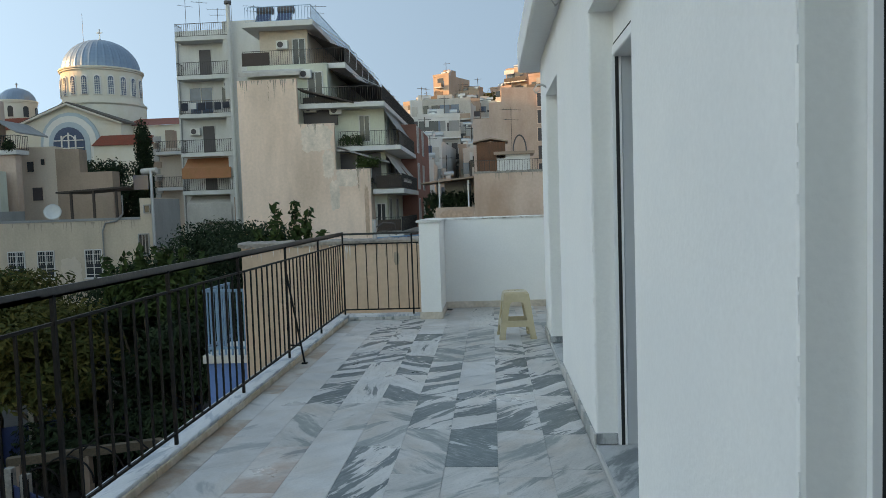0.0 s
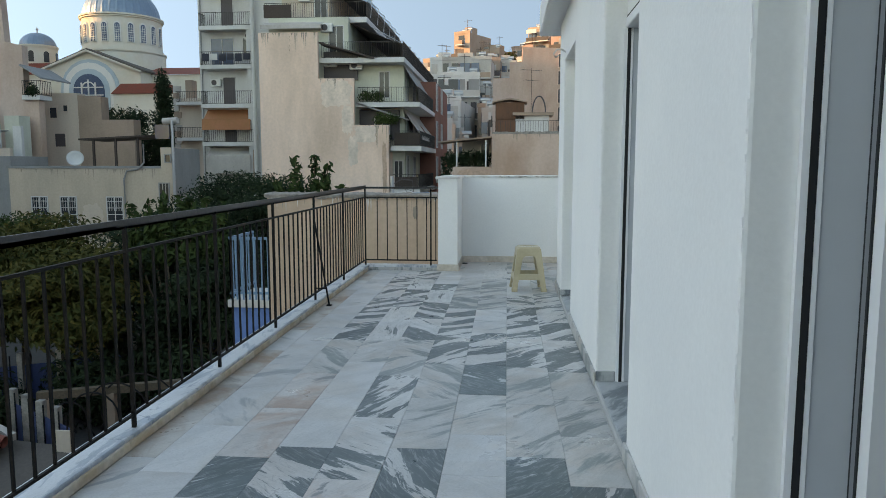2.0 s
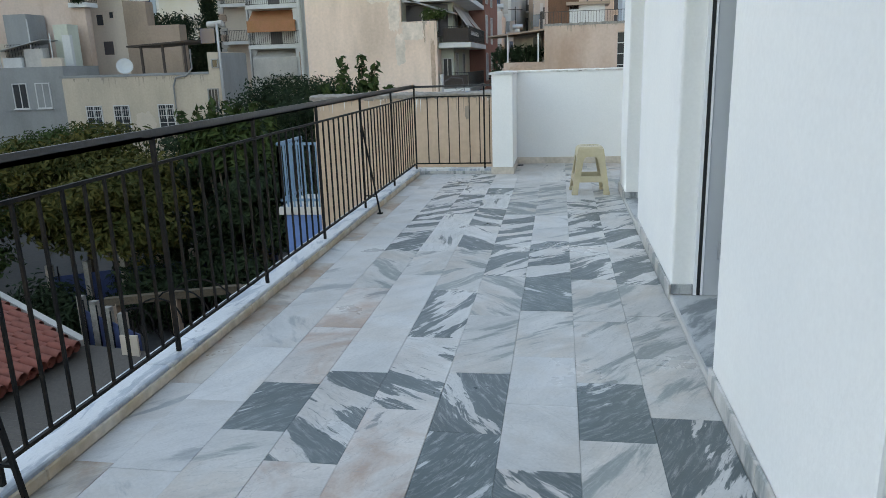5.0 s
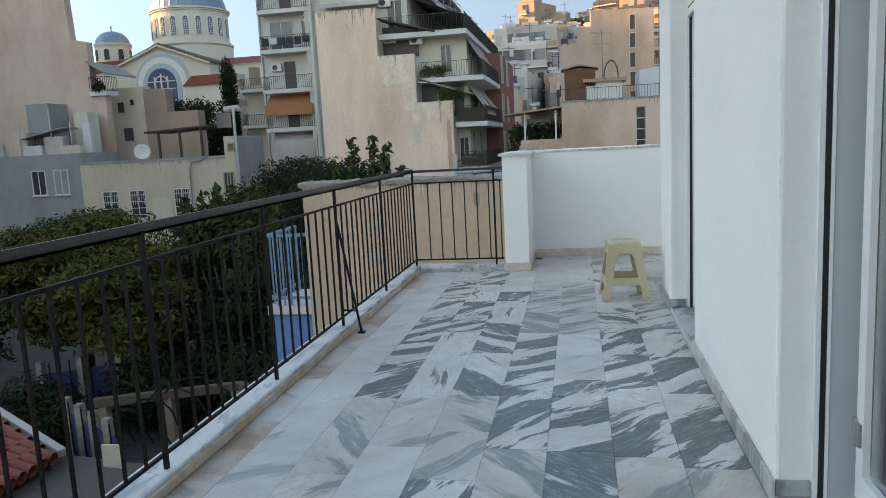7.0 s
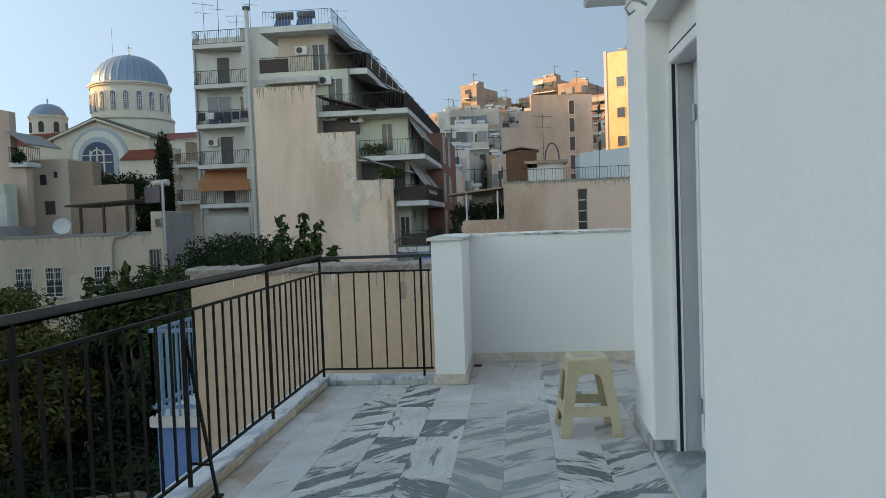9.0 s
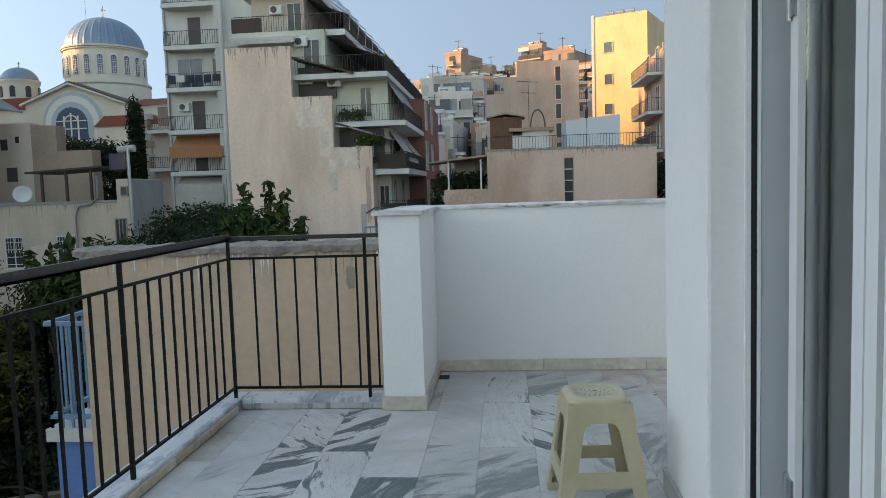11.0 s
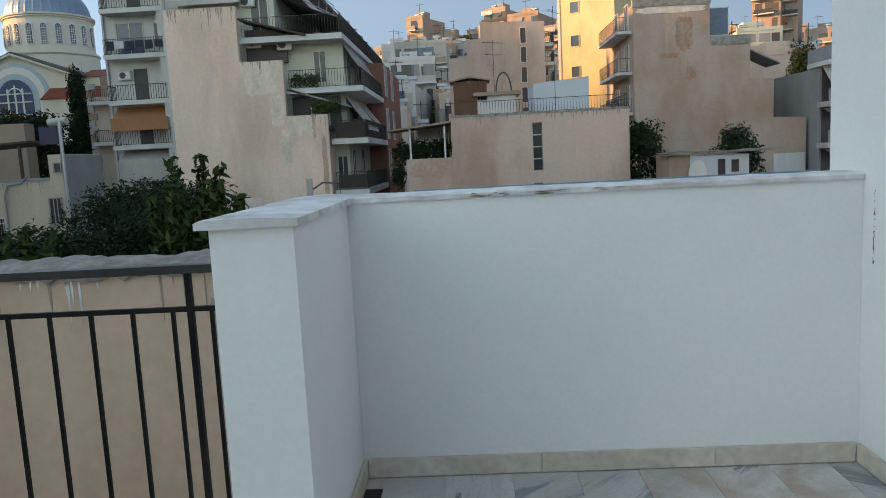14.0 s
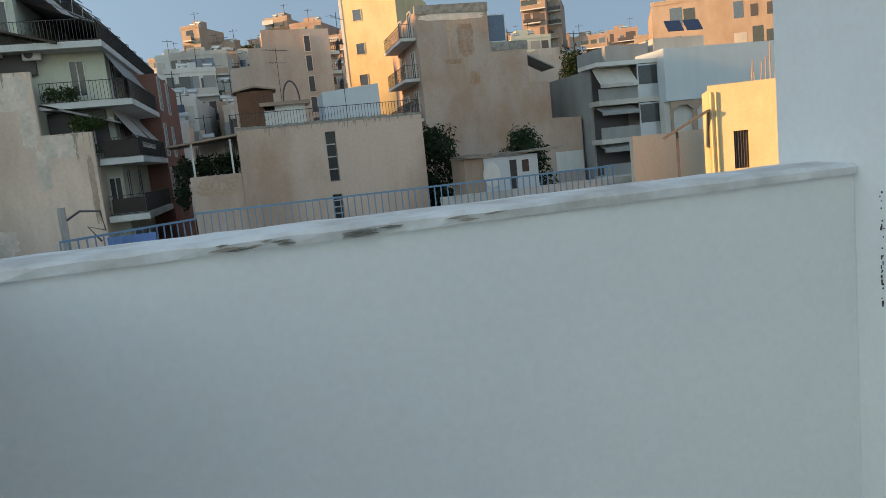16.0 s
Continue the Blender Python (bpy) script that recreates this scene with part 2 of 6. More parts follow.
M_SILL = marble("marble_sill", (0.50, 0.515, 0.52), (0.16, 0.185, 0.195), (0.95, 0.95, 0.95), 0.45, 0.07, 2.4, 0.3, stretch=3.5, lean=(0.95, 1.25))
IRON = surface("black_painted_iron", (0.007, 0.007, 0.008), 0.58, 0.0, grain=60, grain_amt=0.3, stain=6, stain_col=(0.06, 0.035, 0.02), stain_amt=0.25, bump=0.15)
IRON.node_tree.nodes["Principled BSDF"].inputs["Specular IOR Level"].default_value = 0.16
M_RUSTY = surface("rust_stained_skirting", (0.50, 0.37, 0.26), 0.7, grain=20, grain_amt=0.18, stain=3.5, stain_col=(0.62, 0.54, 0.46), stain_amt=0.8, bump=0.2, rand=0.12)
PVC = surface("white_pvc", (0.78, 0.79, 0.80), 0.35, grain=8, grain_amt=0.02, bump=0)
# white lining with the shade of the door reveal put into its colour
SHADED_LINING = surface("shaded_white_lining", (0.44, 0.47, 0.50), 0.5, grain=8, grain_amt=0.03, bump=0)
GASKET = surface("black_gasket", (0.012, 0.013, 0.015), 0.6, grain=30, grain_amt=0.1, bump=0)
ALU = surface("grey_aluminium", (0.42, 0.44, 0.46), 0.35, 0.8, grain=30, grain_amt=0.05, bump=0)
GLASS = glass("door_glass")
STOOL = surface("cream_plastic", (0.53, 0.435, 0.295), 0.38, grain=30, grain_amt=0.05, stain=4, stain_col=(0.40, 0.325, 0.18), stain_amt=0.4, bump=0.04)
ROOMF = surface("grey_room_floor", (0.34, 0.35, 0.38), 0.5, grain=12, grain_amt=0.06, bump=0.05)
# wall colour lowered to stand for the lack of light in the room
ROOMW = surface("unlit_room_wall", (0.30, 0.31, 0.32), 0.85, grain=20, grain_amt=0.03)

BEIGE = surface("beige_render", (0.82, 0.595, 0.485), 0.92, grain=6, grain_amt=0.07, stain=0.35, stain_col=(0.58, 0.41, 0.32), stain_amt=0.7, streaks=0.75)
LOWW = surface("drab_low_house_render", (0.54, 0.435, 0.345), 0.92, grain=8, grain_amt=0.07, stain=0.4, stain_col=(0.38, 0.31, 0.245), stain_amt=0.6, streaks=0.7)
CREAM = surface("cream_render", (0.58, 0.475, 0.395), 0.92, grain=8, grain_amt=0.06, stain=0.3, stain_col=(0.42, 0.35, 0.28), stain_amt=0.45, streaks=0.7)
PINKISH = surface("pinkish_render", (0.60, 0.44, 0.37), 0.92, grain=6, grain_amt=0.06, stain=0.22, stain_col=(0.38, 0.22, 0.15), stain_amt=0.7, streaks=0.6)
GREYR = surface("grey_render", (0.47, 0.44, 0.41), 0.92, grain=8, grain_amt=0.07, stain=0.5, stain_col=(0.27, 0.25, 0.23), stain_amt=0.5, streaks=0.6)
WHITER = surface("white_render", (0.58, 0.575, 0.56), 0.9, grain=9, grain_amt=0.05, stain=0.5, stain_col=(0.44, 0.43, 0.42), stain_amt=0.5, streaks=0.7)
BLUEW = surface("bluish_white_render", (0.46, 0.52, 0.56), 0.9, grain=9, grain_amt=0.04, stain=0.4, stain_col=(0.45, 0.5, 0.54), stain_amt=0.5, streaks=0.5)
GREENW = surface("pale_green_render", (0.54, 0.55, 0.46), 0.9, grain=9, grain_amt=0.05, stain=0.5, stain_col=(0.40, 0.40, 0.33), stain_amt=0.5, streaks=0.6)
BROWNR = surface("brown_render", (0.36, 0.25, 0.195), 0.92, grain=8, grain_amt=0.08, stain=0.6, stain_col=(0.22, 0.17, 0.13), stain_amt=0.5, streaks=0.5)
YELLOW = surface("yellow_render", (0.72, 0.545, 0.33), 0.9, grain=9, grain_amt=0.05, stain=0.8, stain_col=(0.55, 0.40, 0.22), stain_amt=0.5, streaks=0.5)
REDB = surface("brick_red_render", (0.30, 0.12, 0.09), 0.9, grain=12, grain_amt=0.1, stain=0.8, stain_col=(0.2, 0.08, 0.06), stain_amt=0.5)
OCHRE = surface("ochre_neighbour_render", (0.60, 0.425, 0.325), 0.92, grain=14, grain_amt=0.08, stain=1.6, stain_col=(0.46, 0.32, 0.235), stain_amt=0.6, streaks=0.8)
CONCR = surface("rough_concrete", (0.30, 0.28, 0.255), 0.95, grain=18, grain_amt=0.2, stain=3, stain_col=(0.13, 0.12, 0.11), stain_amt=0.7, bump=0.5)
STONEC = surface("church_cream", (0.62, 0.595, 0.52), 0.9, grain=2, grain_amt=0.03, stain=0.2, stain_col=(0.55, 0.47, 0.34), stain_amt=0.4)
STONEW = surface("church_white_trim", (0.66, 0.66, 0.62), 0.9, grain=2, grain_amt=0.03)
CHBLUE = surface("church_pale_blue_trim", (0.36, 0.46, 0.50), 0.9, grain=2, grain_amt=0.03)
LEADB = surface("blue_grey_metal_roof", (0.15, 0.245, 0.33), 0.42, 0.3, grain=1.5, grain_amt=0.08, stain=0.4, stain_col=(0.19, 0.27, 0.34), stain_amt=0.5, bump=0)
TILER = surface("red_clay_roof", (0.27, 0.065, 0.045), 0.85, grain=6, grain_amt=0.2, stain=1.5, stain_col=(0.2, 0.07, 0.05), stain_amt=0.5)
SHADEP = surface("dark_window", (0.035, 0.04, 0.045), 0.18, grain=4, grain_amt=0.15, bump=0)
BLUEP = surface("blue_pane", (0.06, 0.10, 0.16), 0.15, grain=4, grain_amt=0.15, bump=0)
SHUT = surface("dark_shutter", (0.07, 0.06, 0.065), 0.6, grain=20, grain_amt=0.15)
RAILB = surface("brown_black_railing", (0.035, 0.03, 0.03), 0.6, grain=20, grain_amt=0.1, bump=0)
BROWNAW = surface("brown_awning_cloth", (0.06, 0.042, 0.036), 0.85, grain=12, grain_amt=0.12)
ORANGE = surface("orange_awning_cloth", (0.42, 0.165, 0.085), 0.85, grain=12, grain_amt=0.08, stain=2, stain_col=(0.33, 0.15, 0.06), stain_amt=0.5)
WHITEAW = surface("white_awning_cloth", (0.52, 0.55, 0.55), 0.85, grain=12, grain_amt=0.05, stain=1, stain_col=(0.4, 0.43, 0.44), stain_amt=0.5)
WOODD = surface("dark_stained_boards", (0.16, 0.065, 0.035), 0.75, grain=14, grain_amt=0.25, stain=4, stain_col=(0.08, 0.04, 0.025), stain_amt=0.5, streaks=0.8)
BLUEM = surface("blue_painted_metal", (0.07, 0.20, 0.46), 0.5, grain=20, grain_amt=0.08, bump=0)
LBLUEM = surface("pale_blue_metal", (0.11, 0.25, 0.37), 0.5, grain=20, grain_amt=0.08, bump=0)
NAVY = surface("navy_sheet", (0.02, 0.045, 0.13), 0.6, grain=14, grain_amt=0.15)
ROOFSH = surface("brown_corrugated_sheet", (0.085, 0.07, 0.06), 0.7, grain=20, grain_amt=0.15)
GROUNDM = surface("street_asphalt", (0.045, 0.045, 0.045), 0.92, grain=9, grain_amt=0.2, stain=0.2, stain_col=(0.065, 0.06, 0.055), stain_amt=0.6)
TRUNK = surface("bark", (0.12, 0.09, 0.065), 0.95, grain=20, grain_amt=0.25, bump=0.5)
LEAF_G = leafy("leaf_green", (0.018, 0.042, 0.014), (0.052, 0.080, 0.024))
LEAF_D = leafy("leaf_dark", (0.008, 0.021, 0.011), (0.024, 0.044, 0.019))
LEAF_Y = leafy("leaf_autumn", (0.026, 0.042, 0.012), (0.105, 0.085, 0.022))
DISH = surface("dish_grey", (0.55, 0.57, 0.57), 0.5, grain=6, grain_amt=0.04, bump=0)
SOLAR = surface("solar_panel", (0.02, 0.04, 0.09), 0.15, grain=6, grain_amt=0.1, bump=0)
ACW = surface("ac_casing", (0.62, 0.62, 0.60), 0.5, grain=10, grain_amt=0.04, bump=0)
HILLT = surface("tan_hill_render", (0.40, 0.30, 0.24), 0.92, grain=8, grain_amt=0.07, stain=0.4, stain_col=(0.30, 0.20, 0.14), stain_amt=0.6, streaks=0.6)
HILLP = surface("dusty_pink_hill_render", (0.38, 0.265, 0.225), 0.92, grain=8, grain_amt=0.07, stain=0.4, stain_col=(0.27, 0.17, 0.12), stain_amt=0.6, streaks=0.6)
SOOT = surface("black_weather_stain", (0.36, 0.29, 0.24), 0.95, grain=9, grain_amt=0.25)
RUST = surface("rusty_water_stain", (0.50, 0.33, 0.25), 0.95, grain=7, grain_amt=0.2)
COPING = surface("weathered_coping", (0.30, 0.26, 0.23), 0.95, grain=22, grain_amt=0.25, stain=4, stain_col=(0.18, 0.155, 0.14), stain_amt=0.75, bump=0.6)
HANDRAIL = surface("weathered_black_paint", (0.022, 0.023, 0.025), 0.36, grain=40, grain_amt=0.25, stain=5, stain_col=(0.05, 0.04, 0.034), stain_amt=0.4, bump=0.15)
RUSTD = surface("deep_rust_stain", (0.38, 0.215, 0.15), 0.95, grain=5, grain_amt=0.2, stain=0.9, stain_col=(0.45, 0.32, 0.26), stain_amt=0.9, streaks=0.7)
STAINW = surface("rust_clouded_render", (0.44, 0.325, 0.28), 0.92, grain=6, grain_amt=0.08, stain=0.28, stain_col=(0.36, 0.20, 0.135), stain_amt=0.8, streaks=0.45)
GREYD = surface("dull_grey_render", (0.27, 0.275, 0.275), 0.9, grain=9, grain_amt=0.06, stain=0.6, stain_col=(0.18, 0.18, 0.18), stain_amt=0.5, streaks=0.6)
PLASTER = surface("pale_plaster_patch", (0.76, 0.61, 0.52), 0.95, grain=7, grain_amt=0.12, stain=1.2, stain_col=(0.52, 0.43, 0.36), stain_amt=0.6, streaks=0.5)
CLOTH = surface("dark_laundry", (0.03, 0.035, 0.05), 0.9, grain=14, grain_amt=0.2)


# ---------------------------------------------------------------- building blocks
def box(bm, x0, x1, y0, y1, z0, z1):
    r = bmesh.ops.create_cube(bm, size=1.0)
    for v in r["verts"]:
        v.co = Vector(((x0 + x1) / 2 + v.co.x * (x1 - x0), (y0 + y1) / 2 + v.co.y * (y1 - y0), (z0 + z1) / 2 + v.co.z * (z1 - z0)))
    return r["verts"]


def bar(bm, a, b, r, sides=6):
    """A round bar from a to b."""
    a, b = Vector(a), Vector(b)
    d = b - a
    m = Matrix.Translation((a + b) / 2) @ d.to_track_quat("Z", "Y").to_matrix().to_4x4()
    bmesh.ops.create_cone(bm, cap_ends=True, segments=sides, radius1=r, radius2=r, depth=d.length, matrix=m)


def sqbar(bm, a, b, w, h=None):
    """A square bar from a to b: w across, h the other way."""
    a, b = Vector(a), Vector(b)
    d = b - a
    m = Matrix.Translation((a + b) / 2) @ d.to_track_quat("Z", "Y").to_matrix().to_4x4()
    r = bmesh.ops.create_cube(bm, size=1.0)
    for v in r["verts"]:
        v.co = m @ Vector((v.co.x * w, v.co.y * (h or w), v.co.z * d.length))


def prism(bm, outline, y0, y1):
    """An outline in x and z, pushed from y0 to y1."""
    a = [bm.verts.new((x, y0, z)) for x, z in outline]
    b = [bm.verts.new((x, y1, z)) for x, z in outline]
    bm.faces.new(a)
    bm.faces.new(b[::-1])
    n = len(a)
    for i in range(n):
        bm.faces.new((a[i], b[i], b[(i + 1) % n], a[(i + 1) % n]))
    bmesh.ops.recalc_face_normals(bm, faces=bm.faces[:])


def bevel(bm, w, seg=1):
    bmesh.ops.bevel(bm, geom=bm.edges[:], offset=w, segments=seg, affect="EDGES", profile=0.5)


def mesh_of(name, bm, material, smooth=False):
    me = bpy.data.meshes.new(name)
    bm.to_mesh(me)
    bm.free()
    me.materials.append(material)
    if smooth:
        for p in me.polygons:
            p.use_smooth = True
    return me


def part(name, bm, material, parent, label="", smooth=False):
    ob = new(name, mesh_of(name, bm, material, smooth))
    ob.parent = parent
    if label:
        tagged(ob, label)
    return ob


def lone(name, bm, material, label, category, kind="", group="", smooth=False):
    return tagged(new(name, mesh_of(name, bm, material, smooth)), label, category, group, kind)


def thing(name, label, category, at=(0, 0, 0), turn=0.0, group="", kind=""):
    ob = new(name)
    ob.empty_display_size = 0.2
    ob.matrix_basis = pose(*at, 0, 0, turn)
    return tagged(ob, label, category, group, kind)


def block(name, parent, mat, x0, x1, y0, y1, z0, z1, label="", bev=0.0):
    bm = bmesh.new()
    box(bm, x0, x1, y0, y1, z0, z1)
    if bev:
        bevel(bm, bev)
    return part(name, bm, mat, parent, label)


def slat_rail(bm, a, b, z0, z1, step, r=0.012):
    """Railing between a and b in plan: top and bottom bars and upright bars."""
    a, b = Vector((*a, 0)), Vector((*b, 0))
    n = max(2, int((b - a).length / step))
    sqbar(bm, a + Vector((0, 0, z1)), b + Vector((0, 0, z1)), r * 2.6)
    sqbar(bm, a + Vector((0, 0, z0)), b + Vector((0, 0, z0)), r * 2)
    for i in range(n + 1):
        p = a.lerp(b, i / n)
        sqbar(bm, p + Vector((0, 0, z0)), p + Vector((0, 0, z1)), r * 1.6)


def rail(name, parent, mat, pts, z0, h, step=0.13, label="", r=0.012):
    bm = bmesh.new()
    for a, b in zip(pts, pts[1:]):
        slat_rail(bm, a, b, z0 + 0.06, z0 + h, step, r)
    return part(name, bm, mat, parent, label)


def window(parent, x, z, w, h, y=0.0, pane=None, frame_mat=None, bars=1, side=False, sill=True):
    """A window or glazed door on a wall that faces -y (or +x where side is set)."""
    bm = bmesh.new()
    t = 0.06
    loops = []
    for e, y_ in ((t, -0.06), (0.0, -0.06), (0.0, 0.02), (t, 0.02)):
        loops.append([bm.verts.new((sx * (w / 2 + e), y_, sz * (h / 2 + e))) for sx, sz in ((-1, -1), (1, -1), (1, 1), (-1, 1))])
    for p, q in zip(loops, loops[1:] + loops[:1]):
        for i in range(4):
            bm.faces.new((p[i], p[(i + 1) % 4], q[(i + 1) % 4], q[i]))
    bmesh.ops.recalc_face_normals(bm, faces=bm.faces[:])
    f = part("window", bm, frame_mat or WHITER, parent)
    f.matrix_basis = pose(x, y, z, 0, 0, 90 if side else 0)
    for i in range(bars):
        u = -w / 2 + w * (i + 1) / (bars + 1)
        block("glazing_bar", f, frame_mat or WHITER, u - 0.025, u + 0.025, -0.045, 0.0, -h / 2, h / 2)
    if sill:
        block("sill", f, frame_mat or WHITER, -w / 2 - 0.12, w / 2 + 0.12, -0.14, 0.0, -h / 2 - t - 0.05, -h / 2 - t)
    bm = bmesh.new()
    box(bm, -w / 2, w / 2, -0.02, 0.0, -h / 2, h / 2)
    part("pane", bm, pane or SHADEP, f)
    return f


def balcony(parent, x0, x1, y0, y1, z, mat=None, rail_mat=None, h=0.95, sides=(1, 1), cloth=None):
    """A slab from the wall y1 out to y0, with its railing."""
    s = block("balcony_slab", parent, mat or WHITER, x0, x1, y0, y1, z - 0.28, z)
    pts = [(x0 + 0.04, y0 + 0.05), (x1 - 0.04, y0 + 0.05)]
    if sides[0]:
        pts = [(x0 + 0.04, y1)] + pts
    if sides[1]:
        pts = pts + [(x1 - 0.04, y1)]
    rail("balcony_railing", parent, rail_mat or RAILB, pts, z, h, 0.16, r=0.014)
    if cloth:
        block("railing_screen", parent, cloth, x0 + 0.06, x1 - 0.06, y0 + 0.08, y0 + 0.10, z + 0.1, z + h - 0.1)
    return s


def awning(parent, x0, x1, y_wall, z_top, out, drop, mat, label="", side=False):
    """A sloping cloth with a valance, hung from a wall that faces -y (or +x)."""
    bm = bmesh.new()
    n = 8
    rows = []
    for i in range(n + 1):
        s = i / n
        sag = 0.06 * math.sin(math.pi * s)
        rows.append((out * s, z_top - drop * s - sag))
    rows.append((out + 0.01, z_top - drop - 0.25))
    def at(u, d, z):
        return (y_wall + d, u, z) if side else (u, y_wall - d, z)
    vs = [[bm.verts.new(at(u, d, z)) for u in (x0, x1)] for d, z in rows]
    for r0, r1 in zip(vs, vs[1:]):
        bm.faces.new((r0[0], r0[1], r1[1], r1[0]))
    ext = bmesh.ops.extrude_face_region(bm, geom=bm.faces[:])
    for v in ext["geom"]:
        if isinstance(v, bmesh.types.BMVert):
            v.co.z += 0.012
    bmesh.ops.recalc_face_normals(bm, faces=bm.faces[:])
    return part("awning", bm, mat, parent, label)


def ac_unit(parent, x, y, z):
    bm = bmesh.new()
    box(bm, x - 0.4, x + 0.4, y - 0.3, y, z - 0.28, z + 0.28)
    bevel(bm, 0.03)
    a = part("air_conditioner", bm, ACW, parent, "white outdoor air conditioner unit")
    bm = bmesh.new()
    bmesh.ops.create_cone(bm, cap_ends=True, segments=20, radius1=0.2, radius2=0.2, depth=0.03, matrix=Matrix.Translation((x - 0.1, y - 0.305, z)) @ Matrix.Rotation(radians(90), 4, "X"))
    part("fan_grille", bm, SHUT, a)


def antenna(x, y, z, h, arms=4, turn=20):
    bm = bmesh.new()
    bar(bm, (0, 0, 0), (0, 0, h), 0.017)
    t = radians(turn)
    for k in range(2):
        zz = h * (0.95 - 0.22 * k)
        L = 0.75 - 0.2 * k
        bar(bm, (-L * math.cos(t), -L * math.sin(t), zz), (L * math.cos(t), L * math.sin(t), zz), 0.014)
        for i in range(arms):
            s = -L + 2 * L * i / (arms - 1)
            c = Vector((s * math.cos(t), s * math.sin(t), zz))
            d = Vector((-math.sin(t), math.cos(t), 0)) * (0.28 - 0.04 * i)
            bar(bm, c - d, c + d, 0.006)
    ob = lone("tv_antenna", bm, RAILB, "thin dark metal television antenna on a roof", "antenna", group="roof antennas")
    ob.matrix_basis = pose(x, y, z)
    return ob


def leaf_mesh(name, blobs, count, size, mat, seed, droop=0.3):
    """Leaves strewn through ellipsoids, thicker towards their skins: (cx, cy, cz, rx, ry, rz)."""
    rng = np.random.default_rng(seed)
    vol = np.array([b[3] * b[4] * b[5] for b in blobs]) ** 0.75
    pick = rng.choice(len(blobs), count, p=vol / vol.sum())
    B = np.array(blobs)[pick]
    d = rng.normal(size=(count, 3))
    d /= np.linalg.norm(d, axis=1)[:, None]
    rad = rng.random(count) ** 0.45
    rad *= 1 + 0.16 * np.sin(5 * d[:, 0] + 3 * d[:, 2] + pick) + 0.10 * rng.normal(size=count)
    c = B[:, :3] + d * rad[:, None] * B[:, 3:]
    n = d + rng.normal(scale=0.7, size=(count, 3)) + (0, 0, 0.35)
    n /= np.linalg.norm(n, axis=1)[:, None]
    a = rng.normal(size=(count, 3)) - (0, 0, droop)
    a -= n * (a * n).sum(1)[:, None]
    a /= np.linalg.norm(a, axis=1)[:, None]
    b = np.cross(n, a)
    s = size * (0.65 + 0.7 * rng.random(count))[:, None]
    fold = n * s * 0.18
    v = np.stack([c - a * s, c + b * s * 0.38 + fold, c + a * s, c - b * s * 0.38 + fold], axis=1).reshape(-1, 3)
    f = np.arange(count * 4).reshape(-1, 4)
    tri = np.concatenate([f[:, [0, 1, 2]], f[:, [0, 2, 3]]])
    me = bpy.data.meshes.new(name)
    me.from_pydata(v.tolist(), [], tri.tolist())
    me.materials.append(mat)
    me.update()
    return me


def limb(bm, pts, r0, r1, sides=7):
    """A tapered limb through pts."""
    rings = []
    for i, p in enumerate(pts):
        p = Vector(p)
        q = Vector(pts[min(i + 1, len(pts) - 1)]) - Vector(pts[max(i - 1, 0)])
        rot = q.to_track_quat("Z", "Y").to_matrix()
        r = r0 + (r1 - r0) * i / (len(pts) - 1)
        rings.append([bm.verts.new(p + rot @ Vector((r * math.cos(2 * math.pi * k / sides), r * math.sin(2 * math.pi * k / sides), 0))) for k in range(sides)])
    for a, b in zip(rings, rings[1:]):
        for k in range(sides):
            bm.faces.new((a[k], a[(k + 1) % sides], b[(k + 1) % sides], b[k]))
    bm.faces.new(rings[-1])


def tree(name, label, x, y, z0, ztop, spread, leaves, size, mat, seed, low=0.35, group=""):
    rng = random.Random(seed)
    t = thing(name, label, "tree", (x, y, z0), group=group)
    h = ztop - z0
    bm = bmesh.new()
    limb(bm, [(0, 0, -0.2), (0.05, 0.03, h * 0.2), (-0.04, 0.08, h * 0.42), (0.08, -0.05, h * 0.8)], 0.16 + 0.01 * h, 0.03)
    blobs = []
    for i in range(9):
        a = i * 2.4 + rng.random()
        zz = h * (low + (0.93 - low) * (i + 0.5) / 9)
        rr = spread * (0.75 - 0.45 * abs((zz / h - low) / (1 - low) - 0.4)) * (0.7 + 0.5 * rng.random())
        tip = Vector((math.cos(a) * rr * 0.65, math.sin(a) * rr * 0.65, zz))
        limb(bm, [(0, 0, h * (0.25 + 0.05 * i)), tip * 0.5 + Vector((0, 0, h * 0.14 + 0.02 * i * h)), tip], 0.06, 0.015, 5)
        blobs.append((tip.x, tip.y, tip.z, spread * (0.34 + 0.2 * rng.random()), spread * (0.34 + 0.2 * rng.random()), h * (0.09 + 0.07 * rng.random())))
    blobs.append((0, 0, h * 0.88, spread * 0.3, spread * 0.3, h * 0.12))
    part("trunk", bm, TRUNK, t)
    ob = new("crown", leaf_mesh("crown", blobs, leaves, size, mat, seed))
    ob.parent = t
    return t


# ---------------------------------------------------------------- terrace: structure
XW = 2.318          # face of the flat's wall
GROUND_Z = -5.6


def wall_piece(name, x0, x1, y0, y1, z0, z1, mat, label, bev=0.012):
    bm = bmesh.new()
    box(bm, x0, x1, y0, y1, z0, z1)
    if bev:
        bevel(bm, bev, 2)
    return lone(name, bm, mat, label, "wall", "structure")


floor = thing("floor", "terrace floor of mixed white, grey and green marble slabs", "floor", kind="structure")
block("screed", floor, FLOORB, 0.0, 3.22, -12.0, 0.17, -0.20, -0.006)
block("screed", floor, FLOORB, 0.95, 3.22, 0.17, 0.88, -0.20, -0.0061)
block("terrace_slab", floor, CONCR, -0.17, 2.90, -12.0, 0.18, -0.50, -0.21)
